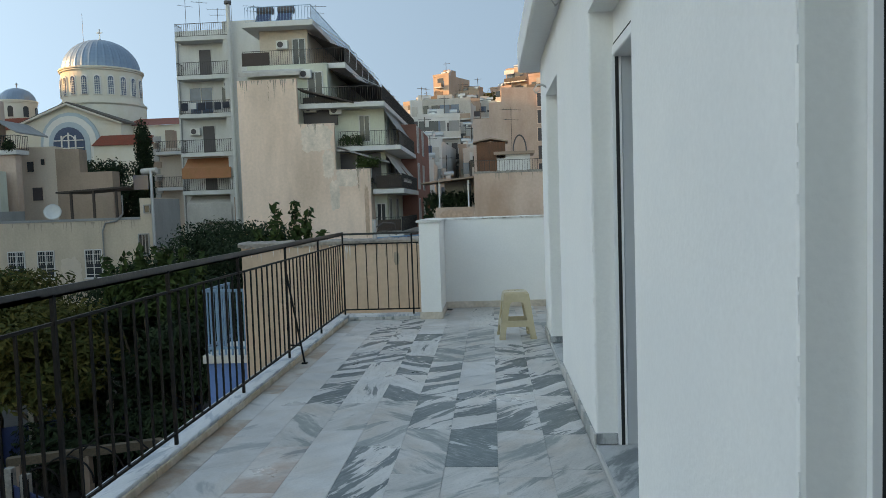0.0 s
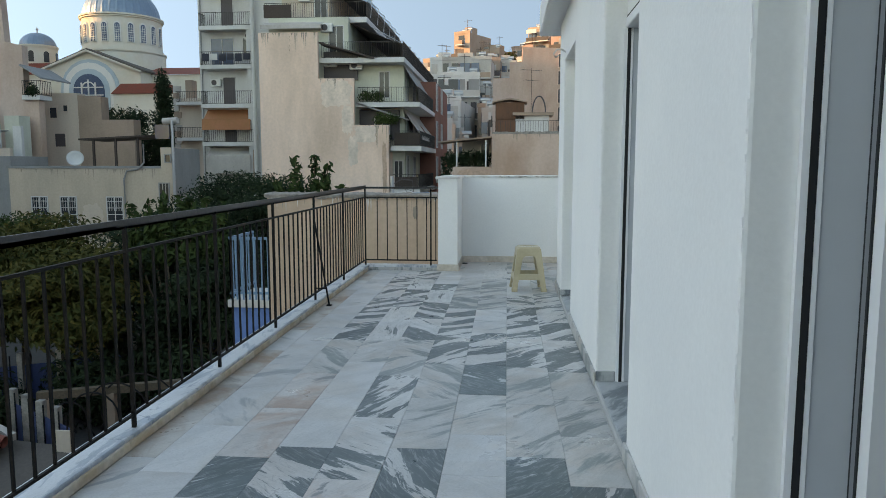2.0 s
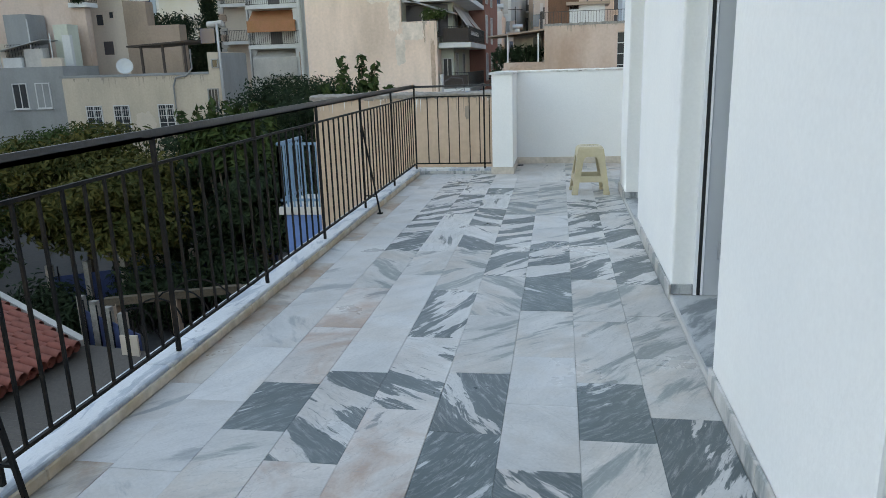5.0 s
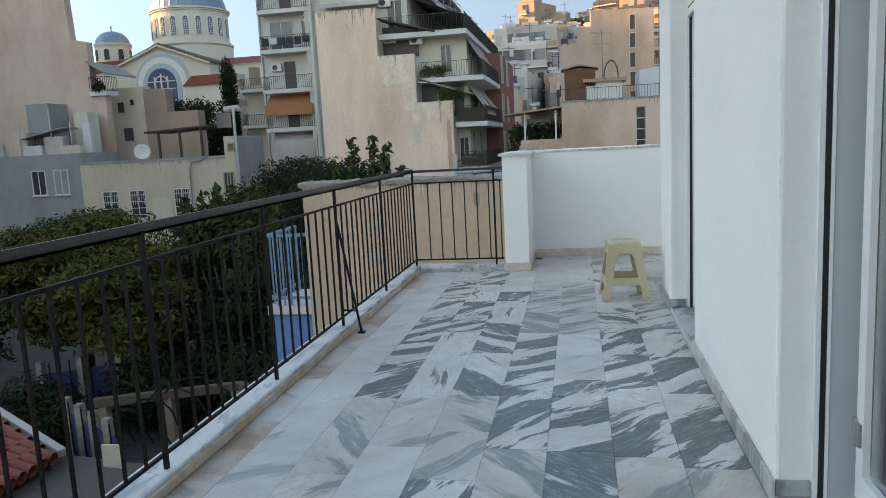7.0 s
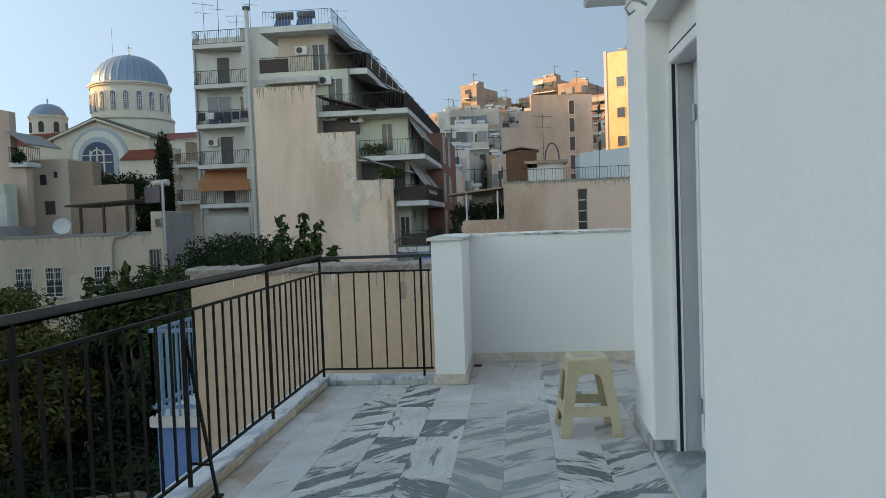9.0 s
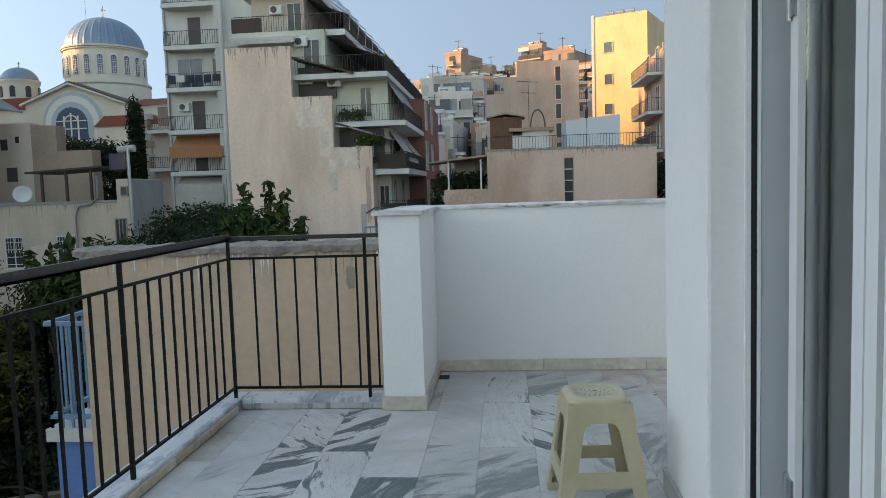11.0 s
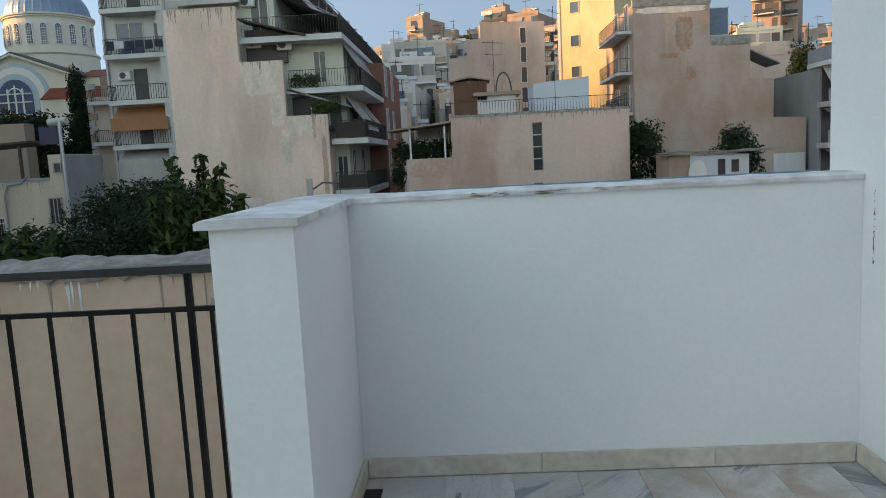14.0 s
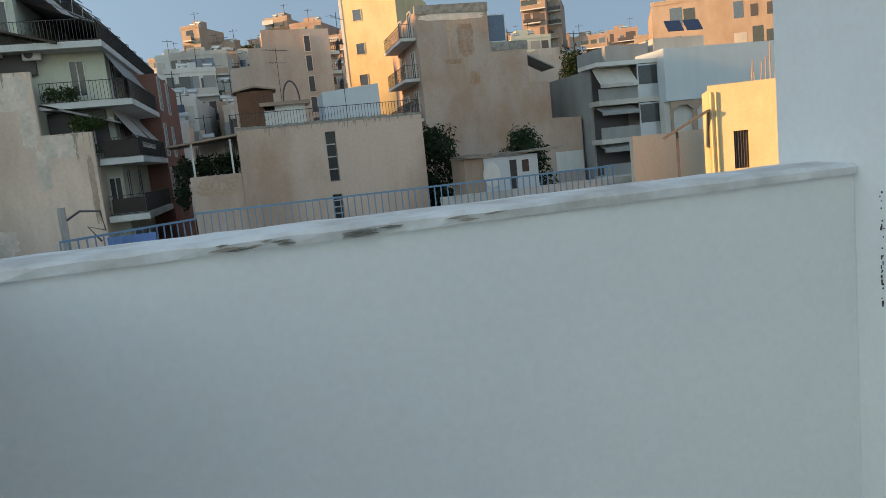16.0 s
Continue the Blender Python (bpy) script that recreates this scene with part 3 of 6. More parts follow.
block("terrace_slab", floor, CONCR, 0.95, 2.90, 0.18, 1.20, -0.50, -0.2101)

H_WALL = 2.80
LINTEL = 2.36
X_DOOR = 2.585      # face of the door frames
X_BACK = 2.62       # line of the door frames
wall_piece("wall_east_a", XW, X_BACK, -7.38, -5.89, -0.02, H_WALL, WHITE, "white painted terrace wall between two balcony doors")
wall_piece("wall_east_b", XW, X_BACK, -4.74, -2.91, -0.02, H_WALL, WHITE, "white painted terrace wall between two balcony doors")
wall_piece("wall_east_c", XW, X_BACK, -1.79, -1.16, -0.02, H_WALL, WHITE, "white painted end of the terrace wall")
wall_piece("wall_east_near", XW, X_BACK, -12.0, -8.95, -0.02, H_WALL, WHITE, "white painted terrace wall beside the open door")
for nm, a, b in (("lintel_1", -8.95, -7.38), ("lintel_2", -5.89, -4.74), ("lintel_3", -2.91, -1.79)):
    wall_piece(nm, XW, X_BACK, a, b, LINTEL, H_WALL, WHITE, "white painted lintel over a balcony door", 0)
wall_piece("wall_alcove_back", X_BACK, 3.42, -1.36, -1.16, -0.02, H_WALL, WHITE, "white wall of the recess at the terrace end", 0)
wall_piece("wall_alcove_side", 3.21, 3.42, -1.159, 1.16, -0.02, 3.4, WHITE, "white side wall at the terrace end with scuff marks", 0)
wall_piece("wall_south", -0.12, XW, -12.25, -12.0, -0.5, 3.0, WHITE, "plain white wall closing the terrace", 0)

# roof slab over the wall, with its fascia
bm = bmesh.new()
box(bm, 2.12, 6.2, -12.2, -0.52, H_WALL, H_WALL + 0.32)
bevel(bm, 0.015)
ceiling = lone("ceiling", bm, CEIL, "white projecting roof slab over the terrace wall", "ceiling", "structure")
up = thing("upper_railing", "dark blue sheet railing of the floor above", "railing", (0, 0, 0))
block("panel", up, NAVY, 2.16, 2.19, -12.0, -3.4, H_WALL + 0.40, H_WALL + 1.25)
block("top_rail", up, IRON, 2.15, 2.20, -12.0, -3.4, H_WALL + 1.25, H_WALL + 1.29)
for k in range(4):
    block("post", up, IRON, 2.15, 2.20, -11.9 + k * 2.8, -11.86 + k * 2.8, H_WALL + 0.32, H_WALL + 1.25)

# end parapet and its pilaster
wall_piece("wall_parapet", 1.15, 3.209, 0.885, 1.13, -0.4, 1.168, WHITE, "white painted end parapet of the terrace", 0)
wall_piece("wall_pilaster", 0.905, 1.149, -0.025, 1.13, -0.4, 1.168, WHITE, "white painted pilaster ending the parapet", 0)


def capping(name, x0, x1, y0, y1, z, label, seed):
    bm = bmesh.new()
    n = 26
    rng = random.Random(seed)
    long_x = (x1 - x0) > (y1 - y0)
    prof = [(0, 0), (0, 0.020), (0.04, 0.027), (0.5, 0.031), (1, 0.024), (1, 0)]
    rings = []
    for i in range(n + 1):
        s = i / n
        w = [rng.uniform(-0.0035, 0.0035) for _ in prof]
        ring = []
        for (u, h), d in zip(prof, w):
            if long_x:
                ring.append(bm.verts.new((x0 + (x1 - x0) * s, y0 + (y1 - y0) * u + d, z + h + (d * 0.6 if h else 0))))
            else:
                ring.append(bm.verts.new((x0 + (x1 - x0) * u + d, y0 + (y1 - y0) * s, z + h + (d * 0.4 if h else 0))))
        rings.append(ring)
    for a, b in zip(rings, rings[1:]):
        for k in range(len(prof)):
            k2 = (k + 1) % len(prof)
            bm.faces.new((a[k], a[k2], b[k2], b[k]))
    bm.faces.new(rings[0])
    bm.faces.new(rings[-1])
    bmesh.ops.recalc_face_normals(bm, faces=bm.faces[:])
    return lone(name, bm, WHITE_CAP, label, "capping", "structure")


capping("trim_parapet", 1.172, 3.208, 0.872, 1.15, 1.169, "uneven whitewashed capping with chipped edge on the parapet", 3)
capping("trim_pilaster", 0.874, 1.172, -0.050, 1.15, 1.1695, "smooth whitewashed capping on the pilaster", 4)

# kerb under the railing
kerb = thing("kerb", "white grey-veined marble kerb under the railing", "kerb", kind="structure")
for i in range(10):
    y0 = -11.95 + i * 1.19
    bm = bmesh.new()
    box(bm, -0.17, 0.0, y0, y0 + 1.187, -0.01, 0.06)
    bevel(bm, 0.006)
    part("kerb_stone", bm, M_KERB, kerb)
for a, b in ((0.001, 0.45), (0.453, 0.899)):
    bm = bmesh.new()
    box(bm, a, b, 0.015, 0.19, -0.01, 0.06)
    bevel(bm, 0.006)
    part("kerb_stone", bm, M_KERB, kerb)
block("kerb_corner", kerb, M_KERB, -0.17, 0.0, -0.045, 0.19, -0.01, 0.06, bev=0.006)

skirt = thing("baseboard", "worn beige stone skirting round the terrace", "baseboard", kind="structure")
for i in range(14):
    y0 = -11.9 + i * 0.845
    bm = bmesh.new()
    box(bm, 0.001, 0.016, y0, y0 + 0.842, 0.0, 0.044)
    bevel(bm, 0.003)
    part("skirting_stone", bm, M_RUSTY, skirt)
for x0, x1, y0, y1 in ((0.017, 0.45, 0.0, 0.014), (0.452, 0.883, 0.0, 0.014), (0.889, 1.166, -0.042, -0.026), (1.151, 1.166, -0.025, 0.40), (1.151, 1.166, 0.402, 0.869),
                       (1.167, 1.90, 0.870, 0.884), (1.902, 2.62, 0.870, 0.884), (2.622, 3.195, 0.870, 0.884), (3.196, 3.209, -1.10, -0.1), (3.196, 3.209, -0.098, 0.869)):
    bm = bmesh.new()
    box(bm, x0, x1, y0, y1, 0.0, 0.036 if y1 == 0.014 else 0.085)
    bevel(bm, 0.003)
    part("skirting_stone", bm, M_LIGHT if y1 == 0.014 else M_SKIRT, skirt)
for a, b in ((-7.38, -5.89), (-4.74, -2.91), (-1.79, -1.16), (-11.9, -8.95)):
    n = max(1, round((b - a) / 0.75))
    for k in range(n):
        bm = bmesh.new()
        box(bm, XW - 0.016, XW - 0.001, a + (b - a) * k / n - (0.015 if k == 0 else 0), a + (b - a) * (k + 1) / n - 0.002, 0.0, 0.085)
        bevel(bm, 0.003)
        part("skirting_stone", bm, M_LIGHT, skirt)
    if a > -11:
        block("skirting_stone", skirt, M_SILL, XW, 2.433, a - 0.016, a - 0.001, 0.03, 0.085)

# ---------------------------------------------------------------- balcony doors
def opening(y0, y1, swing, leaf_label):
    """Sill, shutter guides, shutter box, frame and glazed leaf between the jambs y0 and y1."""
    d = thing("door", leaf_label, "door", (0, 0, 0), group="balcony doors", kind="structure")
    bm = bmesh.new()
    box(bm, XW + 0.006, 2.66, y0 + 0.002, y1 - 0.002, -0.01, 0.026)
    bevel(bm, 0.004)
    sill = part("sill", bm, M_SILL, d, "grey veined marble door sill")
    block("sill_edge", sill, WHITER, XW - 0.006, XW + 0.005, y0 + 0.004, y1 - 0.004, -0.005, 0.027, "pale polished sill edge")
    for ya, s in ((y0, 1), (y1, -1)):
        a, b = sorted((ya + s * 0.002, ya + s * 0.022))
        block("shutter_guide", d, PVC, 2.435, 2.452, a, b, 0.027, 2.12)
        block("guide_gap", d, GASKET, 2.453, 2.471, a, b, 0.027, 2.12)
        block("shutter_guide", d, PVC, 2.472, 2.484, a, b, 0.027, 2.12)
        a, b = sorted((ya + s * 0.002, ya + s * 0.018))
        block("inner_lining", d, SHADED_LINING, 2.486, X_DOOR - 0.002, a, b, 0.027, 2.12)
    bm = bmesh.new()
    box(bm, 2.440, 2.582, y0 + 0.003, y1 - 0.003, 2.122, 2.18)
    bevel(bm, 0.006)
    part("shutter_slat", bm, PVC, d, "white lower slat of a rolled-up shutter")
    block("shutter_gap", d, GASKET, 2.446, 2.576, y0 + 0.004, y1 - 0.004, 2.181, 2.191)
    block("shutter_box", d, WHITE, 2.448, 2.582, y0 + 0.003, y1 - 0.003, 2.192, LINTEL - 0.002)
    # fixed frame
    bm = bmesh.new()
    for a, b in ((y0 + 0.003, y0 + 0.06), (y1 - 0.06, y1 - 0.003)):
        box(bm, X_DOOR, X_DOOR + 0.07, a, b, 0.027, 2.18)
    box(bm, X_DOOR, X_DOOR + 0.07, y0 + 0.06, y1 - 0.06, 2.12, 2.18)
    box(bm, X_DOOR, X_DOOR + 0.07, y0 + 0.06, y1 - 0.06, 0.027, 0.06)
    part("frame", bm, PVC, d, "white pvc door frame")
    for a, b in ((y0 + 0.061, y0 + 0.073), (y1 - 0.073, y1 - 0.061)):
        block("seal", d, GASKET, X_DOOR + 0.02, X_DOOR + 0.05, a, b, 0.062, 2.118)
    for ya, s in ((y0, 1), (y1, -1)):
        for nm, mat, p, q in (("seal", GASKET, 0.024, 0.031), ("profile", ALU, 0.0315, 0.051), ("seal", GASKET, 0.0515, 0.0595)):
            a, b = sorted((ya + s * p, ya + s * q))
            block(nm, d, mat, X_DOOR - 0.005, X_DOOR - 0.001, a, b, 0.062, 2.115)
    # leaves, hinged at each jamb
    half = (y1 - y0) / 2 - 0.075
    for hinge_y, s, ang in ((y1 - 0.07, -1, swing[0]), (y0 + 0.07, 1, swing[1])):
        leaf = new("leaf")
        leaf.parent = d
        leaf.matrix_basis = pose(X_DOOR, hinge_y, 0, 0, 0, ang * -s)
        bm = bmesh.new()
        ends = lambda p, q: sorted((s * p, s * q))
        box(bm, -0.03, 0.03, *ends(0, 0.06), 0.068, 2.112)
        box(bm, -0.03, 0.03, *ends(half - 0.06, half), 0.068, 2.112)
        box(bm, -0.03, 0.03, *ends(0.06, half - 0.06), 0.068, 0.16)
        box(bm, -0.03, 0.03, *ends(0.06, half - 0.06), 2.03, 2.112)
        part("sash", bm, PVC, leaf, "white pvc sash")
        bm = bmesh.new()
        box(bm, -0.008, 0.008, *ends(0.061, half - 0.061), 0.161, 2.029)
        g = part("glass", bm, GLASS, leaf)
        g.visible_shadow = False
        bm = bmesh.new()
        for z in (0.3, 1.85):
            bar(bm, (-0.035, s * 0.004, z - 0.05), (-0.035, s * 0.004, z + 0.05), 0.011, 8)
            box(bm, -0.04, -0.031, *ends(0.0, 0.05), z - 0.04, z + 0.04)
        part("hinge", bm, ALU, leaf, "small grey metal hinge")
    return d


opening(-8.95, -7.38, (93, 100), "white double balcony door standing open into the room")
opening(-5.89, -4.74, (0, 0), "white closed double balcony door under a rolled-up shutter")
opening(-2.91, -1.79, (0, 0), "white closed double balcony door under a rolled-up shutter")

# room behind the doors
room = thing("room_shell", "plain unlit room with grey floor behind the doors", "room", kind="structure")
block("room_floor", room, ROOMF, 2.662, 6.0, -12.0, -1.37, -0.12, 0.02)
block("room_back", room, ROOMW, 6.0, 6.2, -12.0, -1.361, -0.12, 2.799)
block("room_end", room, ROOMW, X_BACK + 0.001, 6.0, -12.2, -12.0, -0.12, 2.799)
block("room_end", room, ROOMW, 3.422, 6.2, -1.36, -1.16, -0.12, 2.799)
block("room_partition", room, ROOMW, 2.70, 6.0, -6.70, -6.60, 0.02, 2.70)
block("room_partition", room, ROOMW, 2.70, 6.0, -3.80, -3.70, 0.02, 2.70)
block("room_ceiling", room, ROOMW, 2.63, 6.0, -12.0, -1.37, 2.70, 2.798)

# ---------------------------------------------------------------- terrace railing
rl = thing("terrace_railing", "black painted iron terrace railing with square bars", "railing")
POSTS = [-11.6, -10.45, -9.3, -8.13, -6.96, -5.84, -4.77, -3.64, -2.44, -1.22, 0.0]
Z_TOP, Z_MID, Z_LOW, Z_KERB = 1.058, 0.93, 0.125, 0.06
RX, RY = -0.042, 0.045
bm = bmesh.new()
sqbar(bm, (RX, -11.9, Z_TOP), (RX, RY + 0.022, Z_TOP), 0.012, 0.044)
sqbar(bm, (RX, -11.9, Z_TOP - 0.012), (RX, RY + 0.01, Z_TOP - 0.012), 0.012, 0.02)
part("handrail", bm, HANDRAIL, rl, "flat black handrail")
bm = bmesh.new()
box(bm, RX - 0.022, 0.90, RY - 0.022, RY + 0.022, Z_TOP - 0.018, Z_TOP + 0.0065)
part("handrail", bm, HANDRAIL, rl, "flat black handrail")
for z in (Z_MID, Z_LOW):
    block("rail_bar", rl, IRON, RX - 0.007, RX + 0.007, -11.9, RY, z - 0.007, z + 0.007)
    block("rail_bar", rl, IRON, RX, 0.885, RY - 0.007, RY + 0.007, z - 0.0075, z + 0.0075)
bm = bmesh.new()
box(bm, -0.009, 0.009, -0.009, 0.009, Z_KERB - 0.004, Z_TOP - 0.01)
post_me = mesh_of("post", bm, IRON)
for y in POSTS:
    o = new("post", post_me)
    o.parent = rl
    o.matrix_basis = pose(RX, y if y < 0 else RY, 0)
o = new("post", post_me)
o.parent = rl
o.matrix_basis = pose(0.805, RY, 0)
bm = bmesh.new()
box(bm, -0.0055, 0.0055, -0.0055, 0.0055, Z_LOW, Z_MID)
bal_me = mesh_of("baluster", bm, IRON)
for a, b in zip(POSTS, POSTS[1:]):
    n = max(2, round((b - a) / 0.128))
    for k in range(1, n):
        o = new("baluster", bal_me)
        o.parent = rl
        o.matrix_basis = pose(RX, a + (b - a) * k / n, 0)
for x in (0.13, 0.258, 0.386, 0.514, 0.642, 0.765, 0.883):
    o = new("baluster", bal_me)
    o.parent = rl
    o.matrix_basis = pose(x - 0.015, RY, 0)
for y in (-7.03, -2.44):
    bm = bmesh.new()
    sqbar(bm, (RX, y + 0.02, 0.80), (0.085, y + 0.02, 0.012), 0.014)
    sqbar(bm, (RX, y + 0.02, 0.17), (0.058, y + 0.02, 0.165), 0.011)
    box(bm, 0.062, 0.108, y - 0.003, y + 0.043, 0.001, 0.012)
    part("brace", bm, IRON, rl, "slanting black stay bolted to the floor")

# ---------------------------------------------------------------- plastic stool
def stool(x, y, turn):
    """A moulded stool: flared legs, arched openings, a band low down, and a seat pierced with holes."""
    t = thing("plastic_stool", "cream moulded plastic stool with a pierced square seat", "stool", (x, y, 0), turn)
    H = 0.47
    half = lambda z: 0.185 - 0.062 * z / H        # half width of the shell at height z
    th = 0.012
    # height, inner share of the half width at each side, and whether the middle is open above it
    rows = ((0.0, 0.70, True), (0.06, 0.68, True), (0.125, 0.66, False), (0.185, 0.62, True), (0.30, 0.54, True),
            (0.345, 0.50, True), (0.366, 0.42, True), (0.376, 0.28, False), (0.41, 0.28, False), (0.452, 0.28, False))
    for k in range(4):
        bm = bmesh.new()
        grid = []
        for z, inner, _ in rows:
            h = half(z)
            grid.append([[bm.verts.new((u * h * 0.998, -h + d, z)) for d in (0, th)] for u in (-1.0, -inner, inner, 1.0)])
        open_cell = lambda i, c: c == 1 and rows[i][2]
        n = len(rows) - 1
        for i in range(n):
            for c in range(3):
                if open_cell(i, c):
                    continue
                A, B, C2, D = grid[i][c], grid[i][c + 1], grid[i + 1][c + 1], grid[i + 1][c]
                bm.faces.new((A[0], B[0], C2[0], D[0]))
                bm.faces.new((A[1], D[1], C2[1], B[1]))
                if c == 0 or open_cell(i, c - 1):
                    bm.faces.new((A[0], D[0], D[1], A[1]))
                if c == 2 or open_cell(i, c + 1):
                    bm.faces.new((B[0], B[1], C2[1], C2[0]))
                if i == 0 or open_cell(i - 1, c):
                    bm.faces.new((A[0], A[1], B[1], B[0]))
                if i == n - 1 or open_cell(i + 1, c):
                    bm.faces.new((D[0], C2[0], C2[1], D[1]))
        bmesh.ops.recalc_face_normals(bm, faces=bm.faces[:])
        part("side_frame", bm, STOOL, t).matrix_basis = pose(0, 0, 0, 0, 0, 90 * k)
    for sx in (-1, 1):
        for sy in (-1, 1):
            bm = bmesh.new()
            h = half(0.02)
            box(bm, min(sx * h * 1.02, sx * h * 0.68), max(sx * h * 1.02, sx * h * 0.68), min(sy * h * 1.02, sy * h * 0.68), max(sy * h * 1.02, sy * h * 0.68), 0.0, 0.035)
            bevel(bm, 0.004)
            part("foot", bm, STOOL, t)
    # seat: rounded square with rings of holes
    bm = bmesh.new()
    def rsq(r, a):
        c, s = math.cos(a), math.sin(a)
        k = (abs(c) ** 5 + abs(s) ** 5) ** (-0.2)
        return r * k * c, r * k * s
    seg = 48
    prof = [(half(0.452), 0.440), (half(0.452) + 0.001, 0.456), (half(0.46) - 0.006, 0.468), (half(0.47) - 0.018, 0.4735), (0.088, 0.4735), (0.086, 0.4705)]
    rings = [[bm.verts.new((*rsq(r, 2 * math.pi * i / seg), z)) for i in range(seg)] for r, z in prof]
    for a, b in zip(rings, rings[1:]):
        for i in range(seg):
            bm.faces.new((a[i], a[(i + 1) % seg], b[(i + 1) % seg], b[i]))
    bm.faces.new(rings[-1])
    bmesh.ops.recalc_face_normals(bm, faces=bm.faces[:])
    seat = part("seat", bm, STOOL, t, "pierced cream seat", smooth=True)
    bm = bmesh.new()
    for ring, n in ((0.025, 8), (0.042, 13), (0.059, 18), (0.076, 23)):
        for i in range(n):
            a = 2 * math.pi * (i + 0.5 * (n % 2)) / n
            bmesh.ops.create_circle(bm, cap_ends=True, segments=8, radius=0.0031, matrix=Matrix.Translation((ring * math.cos(a), ring * math.sin(a), 0.4712)))
    bmesh.ops.create_circle(bm, cap_ends=True, segments=14, radius=0.009, matrix=Matrix.Translation((0, 0, 0.4712)))
    part("holes", bm, SHUT, seat, "dark drain holes")
    return t


stool(2.0, -1.30, 4)

# small things on the wall: loose cables with wall caps, scuffs
for y, z, ln in ((-3.95, 2.66, 0.16), (-1.9, 2.42, 0.12)):
    bm = bmesh.new()
    pts = [(XW - 0.002, y, z), (XW - 0.04, y - 0.02, z + 0.02), (XW - 0.09, y - 0.05, z + 0.015), (XW - 0.12, y - 0.06, z - 0.03), (XW - 0.10, y - 0.05, z - 0.06), (XW - 0.07, y - 0.03, z - 0.035)]
    limb(bm, pts, 0.009, 0.007, 6)
    lone("cable_end", bm, WHITER, "short loose grey cable end out of the wall", "cable", group="cable ends", smooth=True)
rng = random.Random(5)
scuffs = thing("scuff_marks", "dark scuffs in the paint of the side wall", "mark")
for i in range(22):
    z, y = 0.83 + 0.30 * rng.random() ** 0.8, 0.80 + rng.uniform(-0.006, 0.006)
    h, w = 0.0015 + 0.007 * rng.random() ** 2, 0.0008 + 0.0016 * rng.random()
    bm = bmesh.new()
    bar(bm, (3.2075, y, z), (3.2095, y, z), 1.0, 7)
    for v in bm.verts:
        v.co.y, v.co.z = y + (v.co.y - y) * w + rng.uniform(-0.4, 0.4) * w, z + (v.co.z - z) * h
    part("scuff", bm, SHUT, scuffs)
# gaps under the parapet capping's lifted render, their shadows put in as dark slivers
flaw = thing("capping_flaws", "dark gap shadows and lifted flakes along the parapet capping", "crack")
for i in range(13):
    x, ln = 1.62 + 0.62 * rng.random(), 0.02 + 0.06 * rng.random()
    z = 1.172 + 0.016 * rng.random()
    pts = [(x, z), (x + ln * 0.4, z - 0.0015 - 0.002 * rng.random()), (x + ln, z + 0.003 * rng.random()), (x + ln * 0.5, z + 0.002 + 0.003 * rng.random())]
    bm = bmesh.new()
    prism(bm, pts, 0.8665 - 0.0003 * i, 0.878)
    part("gap", bm, SOOT if i % 2 else CONCR, flaw)
bm = bmesh.new()
box(bm, 1.17, 1.24, 0.66, 0.76, 0.0005, 0.004)
lone("drain_hole", bm, GASKET, "small dark gap in the marble beside the pilaster", "drain")


# roughness left by the plasterer along the jamb corners
rng = random.Random(61)
for nm, yj in (("wall_east_a", -7.38), ("wall_east_b", -4.74), ("wall_east_c", -1.79)):
    chips = thing("corner_chips", "small uneven plaster ridges along a painted wall corner", "plaster", (0, 0, 0), group="corner ridges")
    for k in range(26):
        z, ln, w = 0.15 + 2.1 * rng.random(), 0.01 + 0.05 * rng.random() ** 2, 0.0008 + 0.0009 * rng.random()
        bm = bmesh.new()
        bar(bm, (XW - 0.0005, yj + 0.0005, z), (XW - 0.0005 + rng.uniform(-0.001, 0.001), yj + 0.0005, z + ln), w, 6)
        part("ridge", bm, WHITE, chips)

# ---------------------------------------------------------------- ground and hill
bm = bmesh.new()
def ground_height(x, y):
    t = min(max((y - 62) / 110, 0), 1)
    s = min(max((x + 60) / 45, 0), 1)
    far = min(max((y - 190) / 400, 0), 1)
    return GROUND_Z + (26 * t * t * (3 - 2 * t)) * (0.35 + 0.65 * s) * (1 - far)
xs = [-3000, -900, -400, -250] + [-180 + 12 * i for i in range(31)] + [250, 400, 900, 3000]
ys = [-3000, -900, -300, -120, -60, -30] + [-12 + 9 * i for i in range(26)] + [260, 330, 450, 600, 1200, 3500]
grid = [[bm.verts.new((x, y, ground_height(x, y))) for x in xs] for y in ys]
for r0, r1 in zip(grid, grid[1:]):
    for i in range(len(xs) - 1):
        bm.faces.new((r0[i], r0[i + 1], r1[i + 1], r1[i]))
lone("ground", bm, GROUNDM, "worn grey street and yard ground of a hilly town", "ground", "structure", smooth=True)

# the flat's own house under the terrace
own = thing("own_building", "rendered storeys of the house under the terrace", "house", kind="structure")
block("lower_storeys", own, CREAM, 0.0, 6.2, -12.2, 0.17, GROUND_Z - 0.3, -0.51)
block("lower_storeys", own, CREAM, 0.95, 6.2, 0.17, 1.1, GROUND_Z - 0.3, -0.511)

